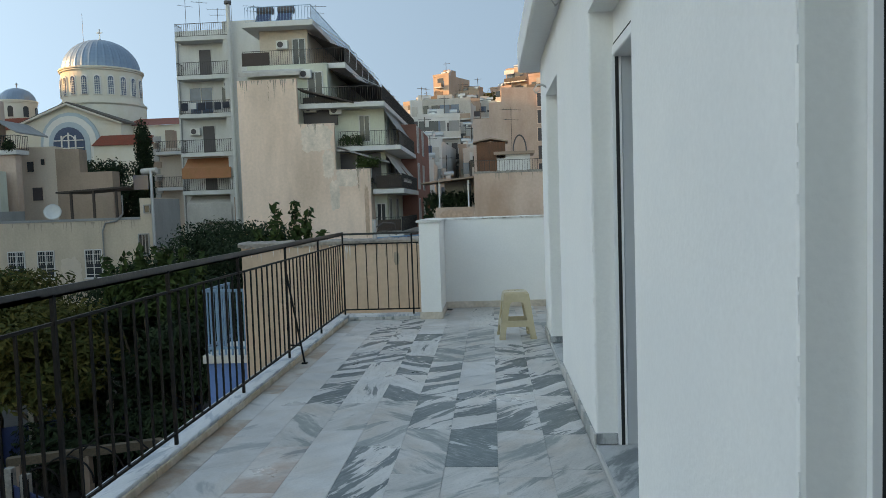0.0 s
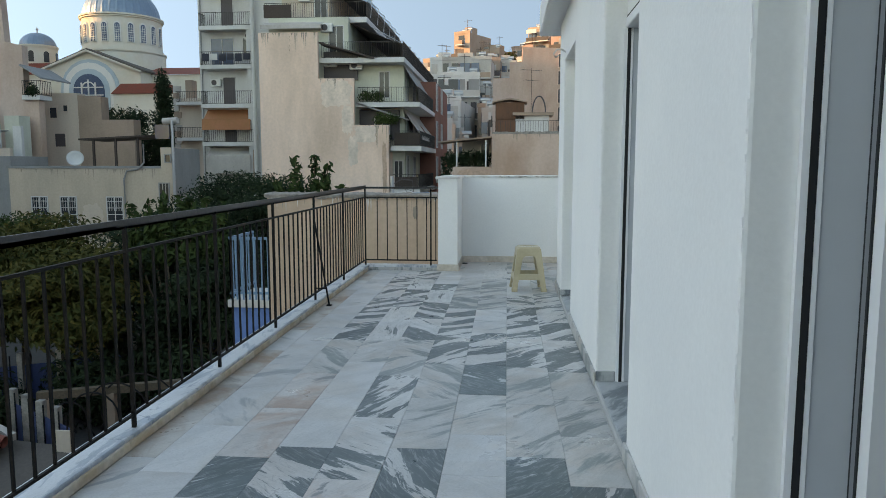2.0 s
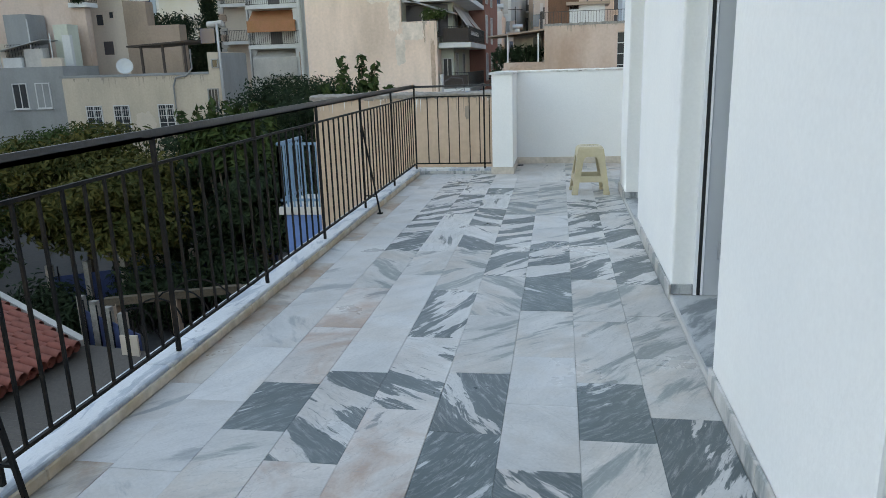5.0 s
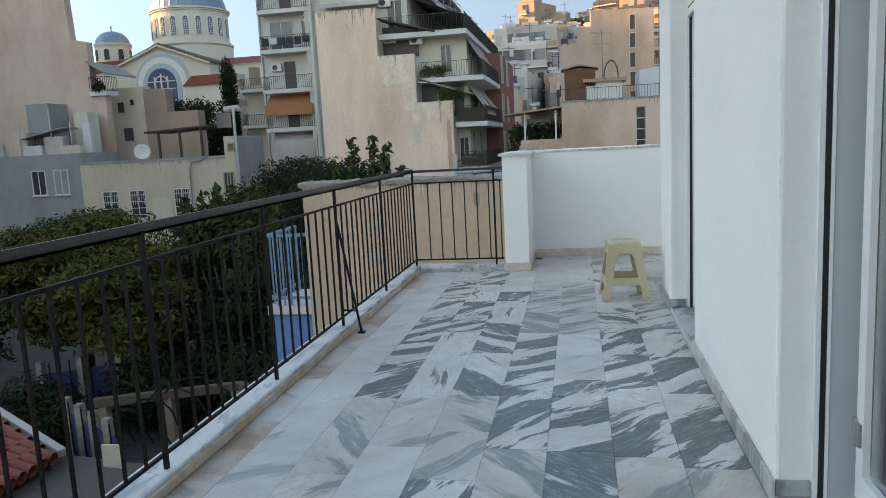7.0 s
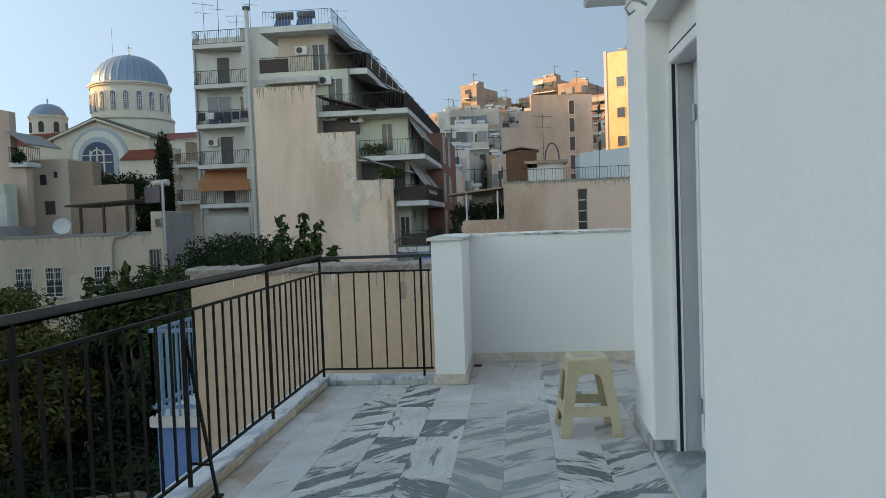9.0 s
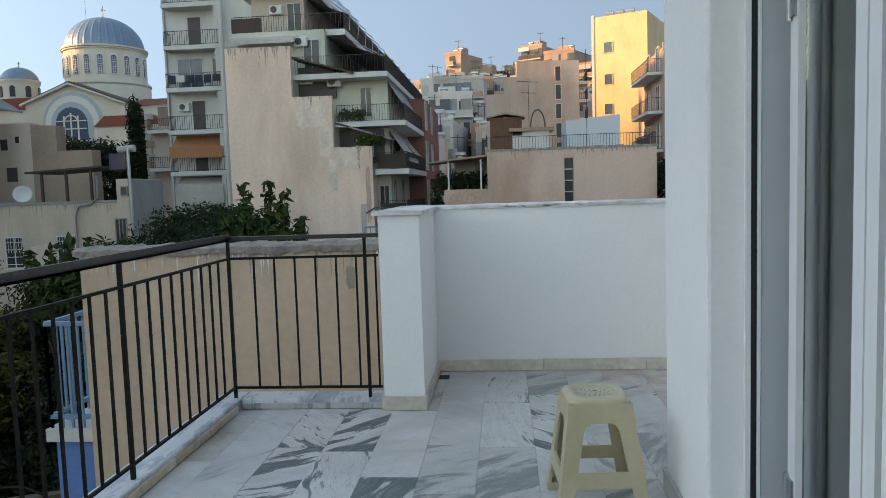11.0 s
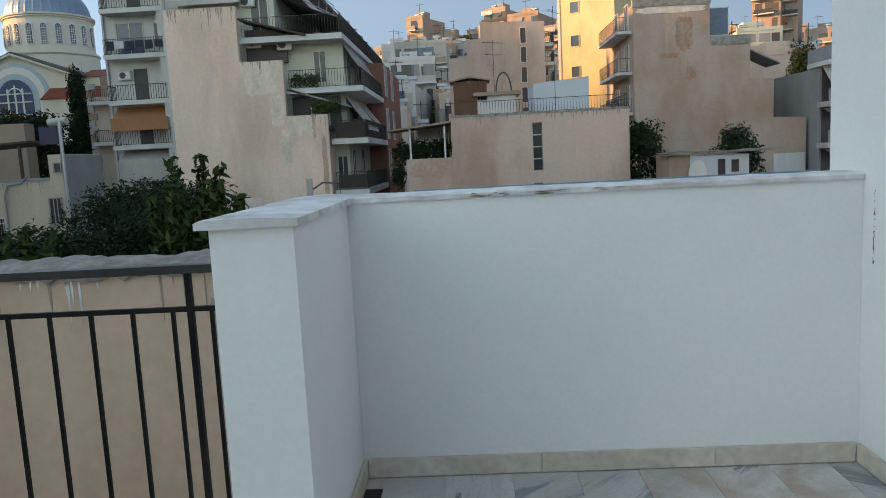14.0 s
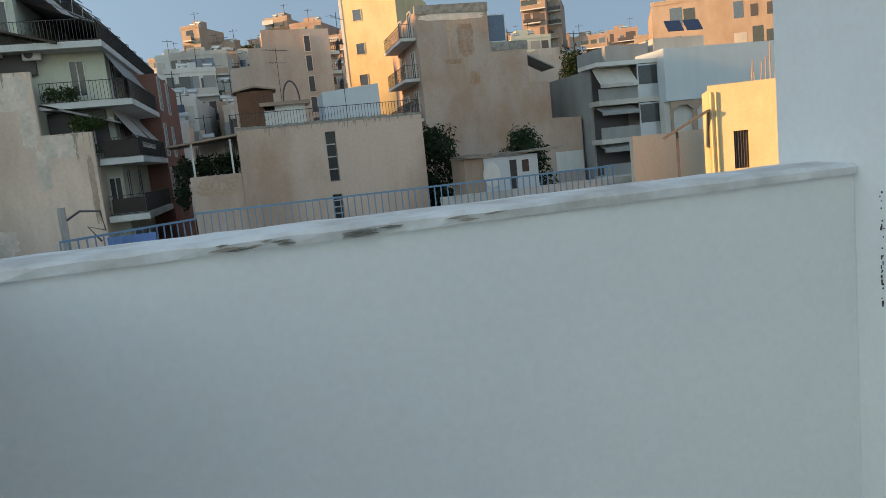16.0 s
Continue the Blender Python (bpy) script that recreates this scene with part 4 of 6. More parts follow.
# ---------------------------------------------------------------- neighbour beyond the end railing
nb = thing("neighbour_house", "flat-roofed ochre rendered house with a stained rough parapet", "house", (0, 0, 0))
block("wall", nb, OCHRE, -1.72, 9.5, 1.22, 1.50, GROUND_Z - 0.3, 0.89)
block("wall", nb, OCHRE, -1.72, -1.35, 1.50, 14.4, GROUND_Z - 0.3, -0.25)
block("wall", nb, OCHRE, 9.25, 9.5, 1.50, 14.4, GROUND_Z - 0.3, -0.25)
block("wall", nb, OCHRE, -1.35, 9.25, 14.1, 14.4, GROUND_Z - 0.3, -0.25)
block("roof", nb, CONCR, -1.35, 9.25, 1.50, 14.1, -0.75, -0.45)
bm = bmesh.new()
rng = random.Random(8)
n = 60
rings = []
for i in range(n + 1):
    x = -1.76 + (0.93 + 1.76) * i / n
    j = lambda s: rng.uniform(-s, s)
    rings.append([bm.verts.new(p) for p in ((x, 1.195 + j(0.008), 0.86 + j(0.016)), (x, 1.19 + j(0.008), 0.915 + j(0.007)), (x, 1.26, 0.94 + j(0.007)), (x, 1.45, 0.938 + j(0.015)), (x, 1.53 + j(0.01), 0.91), (x, 1.52, 0.85))])
for a, b in zip(rings, rings[1:]):
    for k in range(6):
        bm.faces.new((a[k], a[(k + 1) % 6], b[(k + 1) % 6], b[k]))
bm.faces.new(rings[0])
bm.faces.new(rings[-1])
bmesh.ops.recalc_face_normals(bm, faces=bm.faces[:])
part("coping", bm, COPING, nb, "crumbling grey concrete coping with drips")
rng = random.Random(17)
for k in range(46):
    x, ln, w = rng.uniform(-1.65, 0.88), 0.05 + 0.22 * rng.random() ** 2, 0.003 + 0.006 * rng.random()
    bm = bmesh.new()
    vs = [bm.verts.new(p) for p in ((x - w, 1.2175, 0.89), (x + w, 1.2175, 0.89), (x + w * 0.7, 1.2175, 0.89 - ln * 0.7), (x, 1.2175, 0.89 - ln), (x - w * 0.8, 1.2175, 0.89 - ln * 0.6))]
    bm.faces.new(vs)
    ext = bmesh.ops.extrude_face_region(bm, geom=bm.faces[:])
    for v in ext["geom"]:
        if isinstance(v, bmesh.types.BMVert):
            v.co.y += 0.004
    part("drip", bm, WHITE_CAP if k % 3 else SOOT, nb)
bm = bmesh.new()
bar(bm, (-1.9, 14.0, -0.5), (-1.9, 14.0, 1.0), 0.07, 8)
pole = lone("vent_pipe", bm, ALU, "grey vent pipe with a bent iron bracket", "pipe")
bm = bmesh.new()
limb(bm, [(-1.85, 14.0, 0.75), (-1.6, 14.0, 0.9), (-1.25, 14.0, 0.86), (-1.2, 14.0, 0.5), (-1.5, 14.0, 0.6), (-1.3, 14.0, 0.3)], 0.022, 0.022, 5)
part("bracket", bm, SHUT, pole)
bmr = bmesh.new()
slat_rail(bmr, (0.4, 14.2), (9.3, 14.2), -0.15, 0.60, 0.14, 0.014)
slat_rail(bmr, (-1.5, 12.0), (0.4, 14.2), -0.15, 0.50, 0.16, 0.014)
part("roof_railing", bmr, LBLUEM, nb, "pale blue metal roof railing")
block("sheet", nb, BLUEM, -1.0, -0.2, 13.0, 13.03, -0.25, 0.42, "blue sheet on the roof railing")

bb = thing("blue_balcony", "small blue painted balcony on the side of the neighbour house", "balcony", (0, 0, 0))
block("balcony_slab", bb, WHITER, -2.72, -1.725, 2.1, 3.3, -0.95, -0.83)
block("apron", bb, BLUEM, -2.66, -1.73, 2.16, 3.25, -1.75, -0.96, "bright blue painted apron under the slab")
for a, c in (((-1.74, 2.15), (-2.68, 2.15)), ((-2.68, 2.15), (-2.68, 3.25))):
    for z in (-0.72, 0.17):
        bm = bmesh.new()
        sqbar(bm, (*a, z), (*c, z), 0.04)
        part("rail_bar", bm, LBLUEM, bb, "pale blue rail")
    for k in range(10):
        q = Vector(a).lerp(Vector(c), k / 9.0)
        block("upright", bb, LBLUEM, q.x - 0.011, q.x + 0.011, q.y - 0.011, q.y + 0.011, -0.83, 0.16)

# ---------------------------------------------------------------- stepped block of flats
S = thing("stepped_apartment_block", "stepped block of flats with a stained beige blank side wall", "apartment building", (0, 0, 0))
bm = bmesh.new()
prism(bm, [(-13.9, GROUND_Z - 0.3), (-5.68, GROUND_Z - 0.3), (-5.68, 3.85), (-7.85, 3.85), (-7.85, 6.75), (-10.12, 6.75), (-10.12, 9.6), (-13.9, 9.6)], 36.5, 36.8)
part("side_wall", bm, BEIGE, S, "blank stained beige side wall with hairline cracks")
block("body", S, GREENW, -13.9, -4.9, 38.2, 57, GROUND_Z - 0.3, 8.0)
block("body", S, BEIGE, -13.9, -5.7, 36.8, 38.2, GROUND_Z - 0.3, 2.2)
block("street_wall", S, REDB, -4.9, -3.7, 46.5, 57.5, GROUND_Z - 0.3, 7.6, "brick red rendered street wall")
block("body", S, GREENW, -13.9, -8.6, 38.6, 56, 8.0, 10.9, "pale yellow-green rendered upper storey")
block("body", S, CREAM, -13.6, -10.3, 40.6, 55, 10.9, 13.6, "cream rendered penthouse storey")
block("roof_slab", S, WHITER, -14.4, -9.6, 39.4, 55.5, 13.6, 13.95)
block("storey_slab", S, WHITER, -14.5, -7.5, 39.2, 56.5, 10.65, 11.0)
block("storey_slab", S, WHITER, -10.1, -4.7, 36.9, 57, 7.75, 8.05)
block("storey_slab", S, WHITER, -7.8, -3.75, 36.9, 46.4, 5.0, 5.28)
block("storey_slab", S, WHITER, -5.6, -3.65, 36.9, 46.4, 2.25, 2.55)
block("storey_slab", S, WHITER, -5.6, -3.75, 36.9, 46.4, -0.5, -0.2)
block("stair_tower", S, WHITER, -17.4, -14.2, 44, 52, GROUND_Z, 15.3, "whitish blank stair tower wall")
rail("railing", S, LBLUEM, [(-14.2, 39.6), (-9.75, 39.6), (-9.75, 55)], 13.95, 1.0, 0.2)
rail("railing", S, RAILB, [(-14.4, 39.35), (-7.6, 39.35), (-7.6, 56)], 11.0, 1.0, 0.15)
block("railing_screen", S, BROWNAW, -14.45, -12.6, 39.3, 39.33, 11.05, 11.9)
rail("railing", S, RAILB, [(-10.0, 37.0), (-4.8, 37.0), (-4.8, 56)], 8.05, 1.0, 0.15)
rail("railing", S, RAILB, [(-7.7, 37.0), (-3.85, 37.0), (-3.85, 46.3)], 5.28, 0.95, 0.15)
rail("railing", S, RAILB, [(-5.5, 37.0), (-3.75, 37.0), (-3.75, 46.3)], 2.55, 0.95, 0.13)
rail("railing", S, RAILB, [(-5.5, 37.0), (-3.85, 37.0), (-3.85, 46.3)], -0.2, 0.95, 0.13)
block("railing_screen", S, BROWNAW, -5.4, -3.8, 37.05, 37.08, 2.62, 3.4)
block("railing_screen", S, BROWNAW, -3.83, -3.80, 37.1, 46.2, 2.62, 3.4)
block("railing_screen", S, BROWNAW, -5.4, -3.9, 37.05, 37.08, -0.1, 0.6)
block("railing_screen", S, BROWNAW, -4.9, -4.87, 37.1, 52, 8.15, 8.95)
# lean-to over the first step and the things on the terraces
bm = bmesh.new()
prism(bm, [(-10.1, 9.05), (-6.6, 8.05), (-6.6, 7.95), (-10.1, 8.95)], 36.7, 38.2)
part("lean_to_roof", bm, BROWNAW, S, "dark sloping lean-to roof")
# dark sheet puts the shade under the lean-to into colour
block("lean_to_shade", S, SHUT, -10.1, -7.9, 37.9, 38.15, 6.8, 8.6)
bm = bmesh.new()
prism(bm, [(-7.8, 5.3), (-4.6, 4.3), (-4.6, 4.2), (-7.8, 5.2)], 36.9, 38.1)
part("lean_to_roof", bm, GREYD, S, "grey sloping sheet roof")
# the shade below this roof is a dark sheet as well
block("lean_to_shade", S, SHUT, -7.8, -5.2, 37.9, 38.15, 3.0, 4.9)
awning(S, 38.0, 42.5, -4.9, 4.85, 1.15, 1.6, GREYR, "white striped sun awning", side=True)
awning(S, 42.8, 46.3, -4.9, 4.85, 0.9, 1.2, GREYR, "white striped sun awning", side=True)
awning(S, 38.0, 46.0, -4.9, 7.7, 0.9, 1.4, GREYD, "grey cloth awning", side=True)
awning(S, 39.0, 55.5, -8.6, 10.6, 3.7, 1.5, BROWNAW, "long brown awning over the upper terrace", side=True)
awning(S, 40.8, 54.5, -10.3, 13.4, 2.7, 1.2, BROWNAW, "long brown awning over the upper terrace", side=True)
awning(S, -14.2, -10.2, 38.6, 10.6, 0.9, 0.3, GREYR, "pale scalloped awning")
for k in range(6):
    y = 40.6 + 2.6 * k
    bm = bmesh.new()
    for a, b in (((-10.2, y, 14.4), (-7.4, y, 12.3)), ((-8.6, y, 11.2), (-4.8, y, 9.2))):
        bar(bm, a, b, 0.03, 5)
        bar(bm, b, (b[0] - 0.1, b[1], b[2] - 1.1), 0.02, 5)
    part("awning_arm", bm, ALU, S)
for x, z, w, h, y in ((-9.5, 12.0, 0.8, 1.9, 40.6), (-9.4, 9.3, 0.9, 2.0, 38.6)):
    window(S, x if y < 40 else -10.9, z, w, h, y, SHADEP, WHITER, sill=False)
for x, y, z in ((-10.0, 38.6, 10.2), (-12.0, 40.6, 12.6), (-9.6, 37.9, 7.9), (-7.95, 37.88, 7.7)):
    ac_unit(S, x, y, z)
for z in (6.5, 3.7, 1.0):
    for y in (39.5, 43.0, 47.5, 51.5):
        window(S, -4.9 if y < 46 else -3.7, z, 1.1, 1.9, y, SHADEP, WHITER, side=True, sill=False)
window(S, -5.3, 0.75, 0.5, 1.7, 38.2, SHADEP, WHITER, sill=False)
window(S, -6.3, 3.55, 0.9, 1.7, 37.88, SHADEP, WHITER, sill=False)
window(S, -6.2, 6.5, 0.6, 1.6, 38.2, SHADEP, WHITER, sill=False)
for i, (x0, z0) in enumerate(((-9.7, 5.28), (-7.2, 5.35), (-6.8, 2.75), (-6.2, 3.9))):
    ob = new("potted_greenery", leaf_mesh("potted_greenery", [(x0 + 0.7 * k, 37.2, z0 + 0.35, 0.5, 0.25, 0.38) for k in range(2)], 700, 0.09, LEAF_G, 40 + i))
    if i in (1, 2, 3):
        ob.matrix_basis = pose(0, 0.0 if i != 3 else -0.45, 0.0)
    tagged(ob, "green potted shrubs on a flat's terrace", "plant", "terrace plants")
for k in range(2):
    bm = bmesh.new()
    box(bm, -0.5, 0.5, -0.55, 0.55, -0.03, 0.03)
    part("solar_collector", bm, SOLAR, S, "dark tilted solar water collector").matrix_basis = pose(-13.7 + 1.5 * k, 41.9, 14.75, 50, 0, 0)
    bm = bmesh.new()
    bar(bm, (-0.55, 0, 0), (0.55, 0, 0), 0.27, 12)
    for u in (-0.35, 0.35):
        sqbar(bm, (u, 0, -1.56), (u, 0, 0), 0.05)
    part("water_tank", bm, SHUT, S, "dark cylindrical water tank").matrix_basis = pose(-13.7 + 1.5 * k, 42.6, 15.5)
bm = bmesh.new()
bar(bm, (-16.75, 43.6, GROUND_Z), (-16.75, 43.6, 16.4), 0.15, 12)
flue = part("flue", bm, WHITER, S, "tall whitewashed flue with a dark cowl")
bm = bmesh.new()
bar(bm, (-16.75, 43.6, 16.42), (-16.75, 43.6, 16.62), 0.26, 12)
part("cowl", bm, SHUT, flue, "dark flue cowl")
for x, y, z, h in ((-20.9, 46, 15.0, 2.9), (-20.2, 47, 15.0, 3.6), (-18.6, 46.5, 15.0, 2.0), (-15.6, 46, 15.3, 1.6), (-10.4, 44, 13.95, 2.2), (-17.0, 45, 15.3, 2.6)):
    antenna(x, y, z, h, turn=10 + 30 * (h % 1))

# ---------------------------------------------------------------- narrow white flats
A = thing("narrow_apartment_block", "narrow whitish block of flats with stacked front balconies", "apartment building", (0, 0, 0))
block("front_wall", A, WHITER, -21.4, -16.95, 45.0, 52, GROUND_Z - 0.3, 15.0)
for k, z in enumerate((14.3, 11.5, 8.7, 5.85, 3.05)):
    balcony(A, -20.95, -16.98, 43.9, 45.0, z, sides=(1, 1))
    if k:
        window(A, -19.15 if k != 2 else -19.6, z + 1.05, 0.9 if k != 2 else 1.7, 2.0, 45.0, SHUT if k != 2 else BLUEP, WHITER, bars=0 if k != 2 else 1, sill=False)
window(A, -17.7, 10.2, 0.55, 1.1, 45.0, SHADEP, WHITER)
awning(A, -20.9, -17.2, 45.0, 5.5, 1.15, 0.9, ORANGE, "faded orange balcony awning")
block("awning_drop", A, ORANGE, -20.9, -17.2, 43.80, 43.83, 3.95, 4.75, "faded orange hanging cloth")
awning(A, -20.7, -17.3, 45.0, 2.7, 1.1, 0.6, GREYR, "pale blue-white balcony awning")
block("awning_drop", A, GREYR, -20.7, -17.3, 43.86, 43.89, 0.7, 1.95, "pale hanging cloth")
block("side_cloth", A, BROWNR, -17.1, -16.9, 43.9, 44.9, 0.5, 2.5)
ac_unit(A, -20.1, 44.95, 7.5)
ac_unit(A, -17.4, 44.95, 10.9)
bm = bmesh.new()
bar(bm, (-21.2, 44.9, -2), (-21.2, 44.9, 14.6), 0.05)
part("drain_pipe", bm, GREYD, A)
for k in range(6):
    bm = bmesh.new()
    x = -20.7 + 0.62 * k
    box(bm, x, x + 0.5, 43.86, 43.90, 8.95 + 0.1 * (k % 2), 9.5)
    lone("hung_laundry", bm, CLOTH if k != 1 else WHITER, "dark laundry hanging over a balcony railing", "laundry", group="laundry")

# ---------------------------------------------------------------- low houses to the left
low = thing("low_house", "long low grey-beige house with white barred windows", "house", (0, 0, 0))
block("wall", low, LOWW, -28.6, -18.9, 33.0, 37, GROUND_Z - 0.3, 1.15)
block("wall", low, LOWW, -18.9, -18.15, 33.0, 36.6, GROUND_Z - 0.3, 2.4)
# thin panel: the end face's different light is put into a grey colour
block("wall", low, GREYD, -18.15, -18.05, 33.01, 36.6, GROUND_Z - 0.3, 2.35, "thin end wall panel, grey for its different light")
block("parapet_edge", low, GREYD, -28.7, -18.9, 32.95, 33.2, 1.15, 1.3)
for x in (-26.7, -24.85, -21.9):
    w = window(low, x, -1.4, 0.95, 1.6, 33.0, SHADEP, WHITER, bars=1)
    for k in range(4):
        block("glazing_bar", w, WHITER, -0.48, 0.48, -0.05, -0.03, -0.65 + 0.4 * k, -0.61 + 0.4 * k)
    for k in range(7):
        block("grille_bar", w, WHITER, -0.47 + 0.15 * k, -0.45 + 0.15 * k, -0.12, -0.10, 0.0, 0.78)
window(low, -18.75, -0.35, 0.55, 1.2, 32.99, SHADEP, GREYD, bars=2)
window(low, -18.45, 1.75, 0.3, 0.4, 32.99, SHADEP, GREYD, bars=0, sill=False)
bm = bmesh.new()
prism(bm, [(-24.2, 2.85), (-20.0, 3.05), (-20.0, 3.15), (-24.2, 2.95)], 33.3, 36.5)
part("pergola_roof", bm, BROWNAW, low, "dark brown sloping pergola roof")
for x in (-23.4, -22.0, -20.6):
    block("pergola_post", low, BROWNAW, x, x + 0.12, 33.4, 33.52, 1.3, 2.95)
bm = bmesh.new()
limb(bm, [(-19.9, 32.9, 2.6), (-19.9, 32.88, 1.5), (-20.3, 32.88, 1.1), (-21.0, 32.88, 1.0), (-21.2, 32.88, 0.5), (-21.2, 32.88, -1.8)], 0.05, 0.05)
part("conduit", bm, GREYD, low, "bent grey conduit on the wall")
bm = bmesh.new()
bar(bm, (-18.05, 32.85, -3), (-18.05, 32.85, 4.0), 0.09, 8)
part("flue", bm, ALU, low, "grey metal flue")
bm = bmesh.new()
bar(bm, (-18.75, 33.2, 3.95), (-17.85, 33.2, 4.0), 0.19, 12)
wh = lone("solar_water_heater", bm, GREYR, "solar water heater tank with a dark panel on a roof", "water heater")
bm = bmesh.new()
box(bm, -19.2, -18.3, 33.0, 33.06, 2.9, 3.75)
part("panel", bm, SOLAR, wh)
bm = bmesh.new()
bmesh.ops.create_uvsphere(bm, u_segments=24, v_segments=12, radius=0.62)
bmesh.ops.delete(bm, geom=[v for v in bm.verts if v.co.z > -0.33], context="VERTS")
ext = bmesh.ops.extrude_face_region(bm, geom=bm.faces[:])
for v in ext["geom"]:
    if isinstance(v, bmesh.types.BMVert):
        v.co.z += 0.02
sd = lone("satellite_dish", bm, DISH, "grey satellite dish on the low roof", "satellite dish", smooth=True)
sd.matrix_basis = pose(-24.9, 33.9, 1.95, 70, 0, 25) @ Matrix.Scale(1.15, 4)
bm = bmesh.new()
bar(bm, (0, 0, -0.62), (0.1, 0.55, -1.2), 0.03)
part("mast", bm, ALU, sd)

lw2 = thing("low_white_house", "low whitish rendered house with shuttered windows and a roof shed", "house", (0, 0, 0))
block("wall", lw2, GREYD, -36.5, -28.65, 33.3, 37, GROUND_Z - 0.3, 1.9)
block("roof_wall", lw2, GREYD, -33.5, -31.9, 35, 36.8, 1.9, 5.2)
block("roof_wall", lw2, GREENW, -30.4, -29.4, 35.4, 36.5, 1.9, 4.5)
for x0, x1, y0, z1, mt in ((-36.4, -34.2, 33.4, 2.7, GREYR), (-34.1, -33.0, 34.2, 3.4, CREAM), (-32.9, -31.6, 33.6, 2.5, WHITER), (-31.5, -30.2, 33.8, 3.0, GREYR), (-30.1, -28.7, 33.4, 2.4, CREAM), (-29.3, -28.75, 34.6, 3.8, WHITER)):
    block("roof_parapet", lw2, mt, x0, x1, y0, y0 + 0.25, 1.9, z1)
for k in range(5):
    block("stair_step", lw2, GREYR, -32.3 + 0.3 * k, -32.0 + 0.3 * k, 34.3, 35.2, 1.9, 2.2 + 0.22 * k)
for x, h in ((-35.2, 1.9), (-33.4, 1.4), (-31.1, 2.2), (-29.7, 1.3)):
    bm = bmesh.new()
    bar(bm, (x, 34.0, 1.9), (x, 34.0, 2.6 + h), 0.045, 7)
    part("vent_pipe", bm, ALU, lw2)
rail("stair_railing", lw2, RAILB, [(-33.0, 34.1), (-30.6, 34.1)], 2.5, 0.8, 0.2)
for x in (-31.8, -30.2):
    window(lw2, x, 0.15, 0.9, 1.45, 33.3, GREYD if x > -31 else SHADEP, WHITER, bars=1)
bm = bmesh.new()
prism(bm, [(-33.2, 2.9), (-30.0, 3.5), (-30.0, 3.56), (-33.2, 2.96)], 33.6, 35.2)
part("shed_roof", bm, ALU, lw2, "grey corrugated shed roof")

tw = thing("tower_house", "plain rendered house with a brown stepped side wall", "house", (0, 0, 0))
block("wall", tw, CREAM, -31.0, -28.2, 40, 41, GROUND_Z - 0.3, 6.35)
bm = bmesh.new()
prism(bm, [(-28.2, GROUND_Z), (-24.2, GROUND_Z), (-24.2, 4.5), (-26.5, 4.5), (-26.5, 6.1), (-28.2, 6.2)], 40.02, 41)
part("side_wall", bm, BROWNR, tw, "brown rendered stepped wall")
window(tw, -30.0, 5.0, 0.5, 0.7, 40.0, SHADEP, CREAM, bars=0, sill=False)
window(tw, -29.1, 5.3, 0.3, 0.4, 40.0, SHADEP, CREAM, bars=0, sill=False)
window(tw, -29.6, 3.1, 0.75, 0.9, 40.0, SHUT, CREAM, bars=0, sill=False)

lb = thing("blank_wall_building", "tall building with a stained pinkish blank end wall", "apartment building", (0, 0, 0))
bm = bmesh.new()
prism(bm, [(-60, GROUND_Z), (-29.05, GROUND_Z), (-29.05, 5.6), (-30.0, 5.6), (-30.0, 9.15), (-31.15, 9.4), (-31.3, 13.0), (-33.0, 13.9), (-60, 13.9)], 37, 37.6)
part("wall", bm, PINKISH, lb)
block("body", lb, PINKISH, -60, -46, 37.6, 50, GROUND_Z, 13.5)
balcony(lb, -30.0, -28.75, 36.7, 38, 5.9, rail_mat=RAILB)
bm = bmesh.new()
prism(bm, [(-30.0, 7.9), (-28.6, 7.05), (-28.6, 6.95), (-30.0, 7.8)], 36.6, 40)
part("porch_roof", bm, GREYD, lb)
ob = new("potted_greenery", leaf_mesh("potted_greenery", [(-29.3, 36.8, 6.2, 0.4, 0.3, 0.4)], 500, 0.1, LEAF_D, 61))
tagged(ob, "trailing greenery on a balcony", "plant", "terrace plants")

# ---------------------------------------------------------------- church
C = thing("church", "cream domed church with blue-grey ribbed domes and red roofs", "church", (-86, 154, 0))
def dome(parent, r, z0, h, ribs, x=0, y=0):
    bm = bmesh.new()
    seg, rows = ribs * 4, 14
    rings = []
    for j in range(rows):
        a = j / (rows - 1) * math.pi / 2 * 0.985
        ring = []
        for i in range(seg):
            k = 1 + (0.012 if i % 4 == 0 else 0.0)
            t = 2 * math.pi * i / seg
            ring.append(bm.verts.new((x + r * math.cos(a) * k * math.cos(t), y + r * math.cos(a) * k * math.sin(t), z0 + h * math.sin(a))))
        rings.append(ring)
    for a, b in zip(rings, rings[1:]):
        for i in range(seg):
            bm.faces.new((a[i], a[(i + 1) % seg], b[(i + 1) % seg], b[i]))
    bm.faces.new(rings[-1])
    part("dome", bm, LEADB, parent, "ribbed blue-grey metal dome")
    bm = bmesh.new()
    zt = z0 + h
    box(bm, x - 0.1, x + 0.1, y - 0.1, y + 0.1, zt - 0.1, zt + r * 0.32)
    box(bm, x - r * 0.08, x + r * 0.08, y - 0.1, y + 0.1, zt + r * 0.2, zt + r * 0.235)
    bmesh.ops.create_uvsphere(bm, u_segments=10, v_segments=8, radius=0.04 * r, matrix=Matrix.Translation((x, y, zt + 0.1)))
    part("cross", bm, ALU, parent)
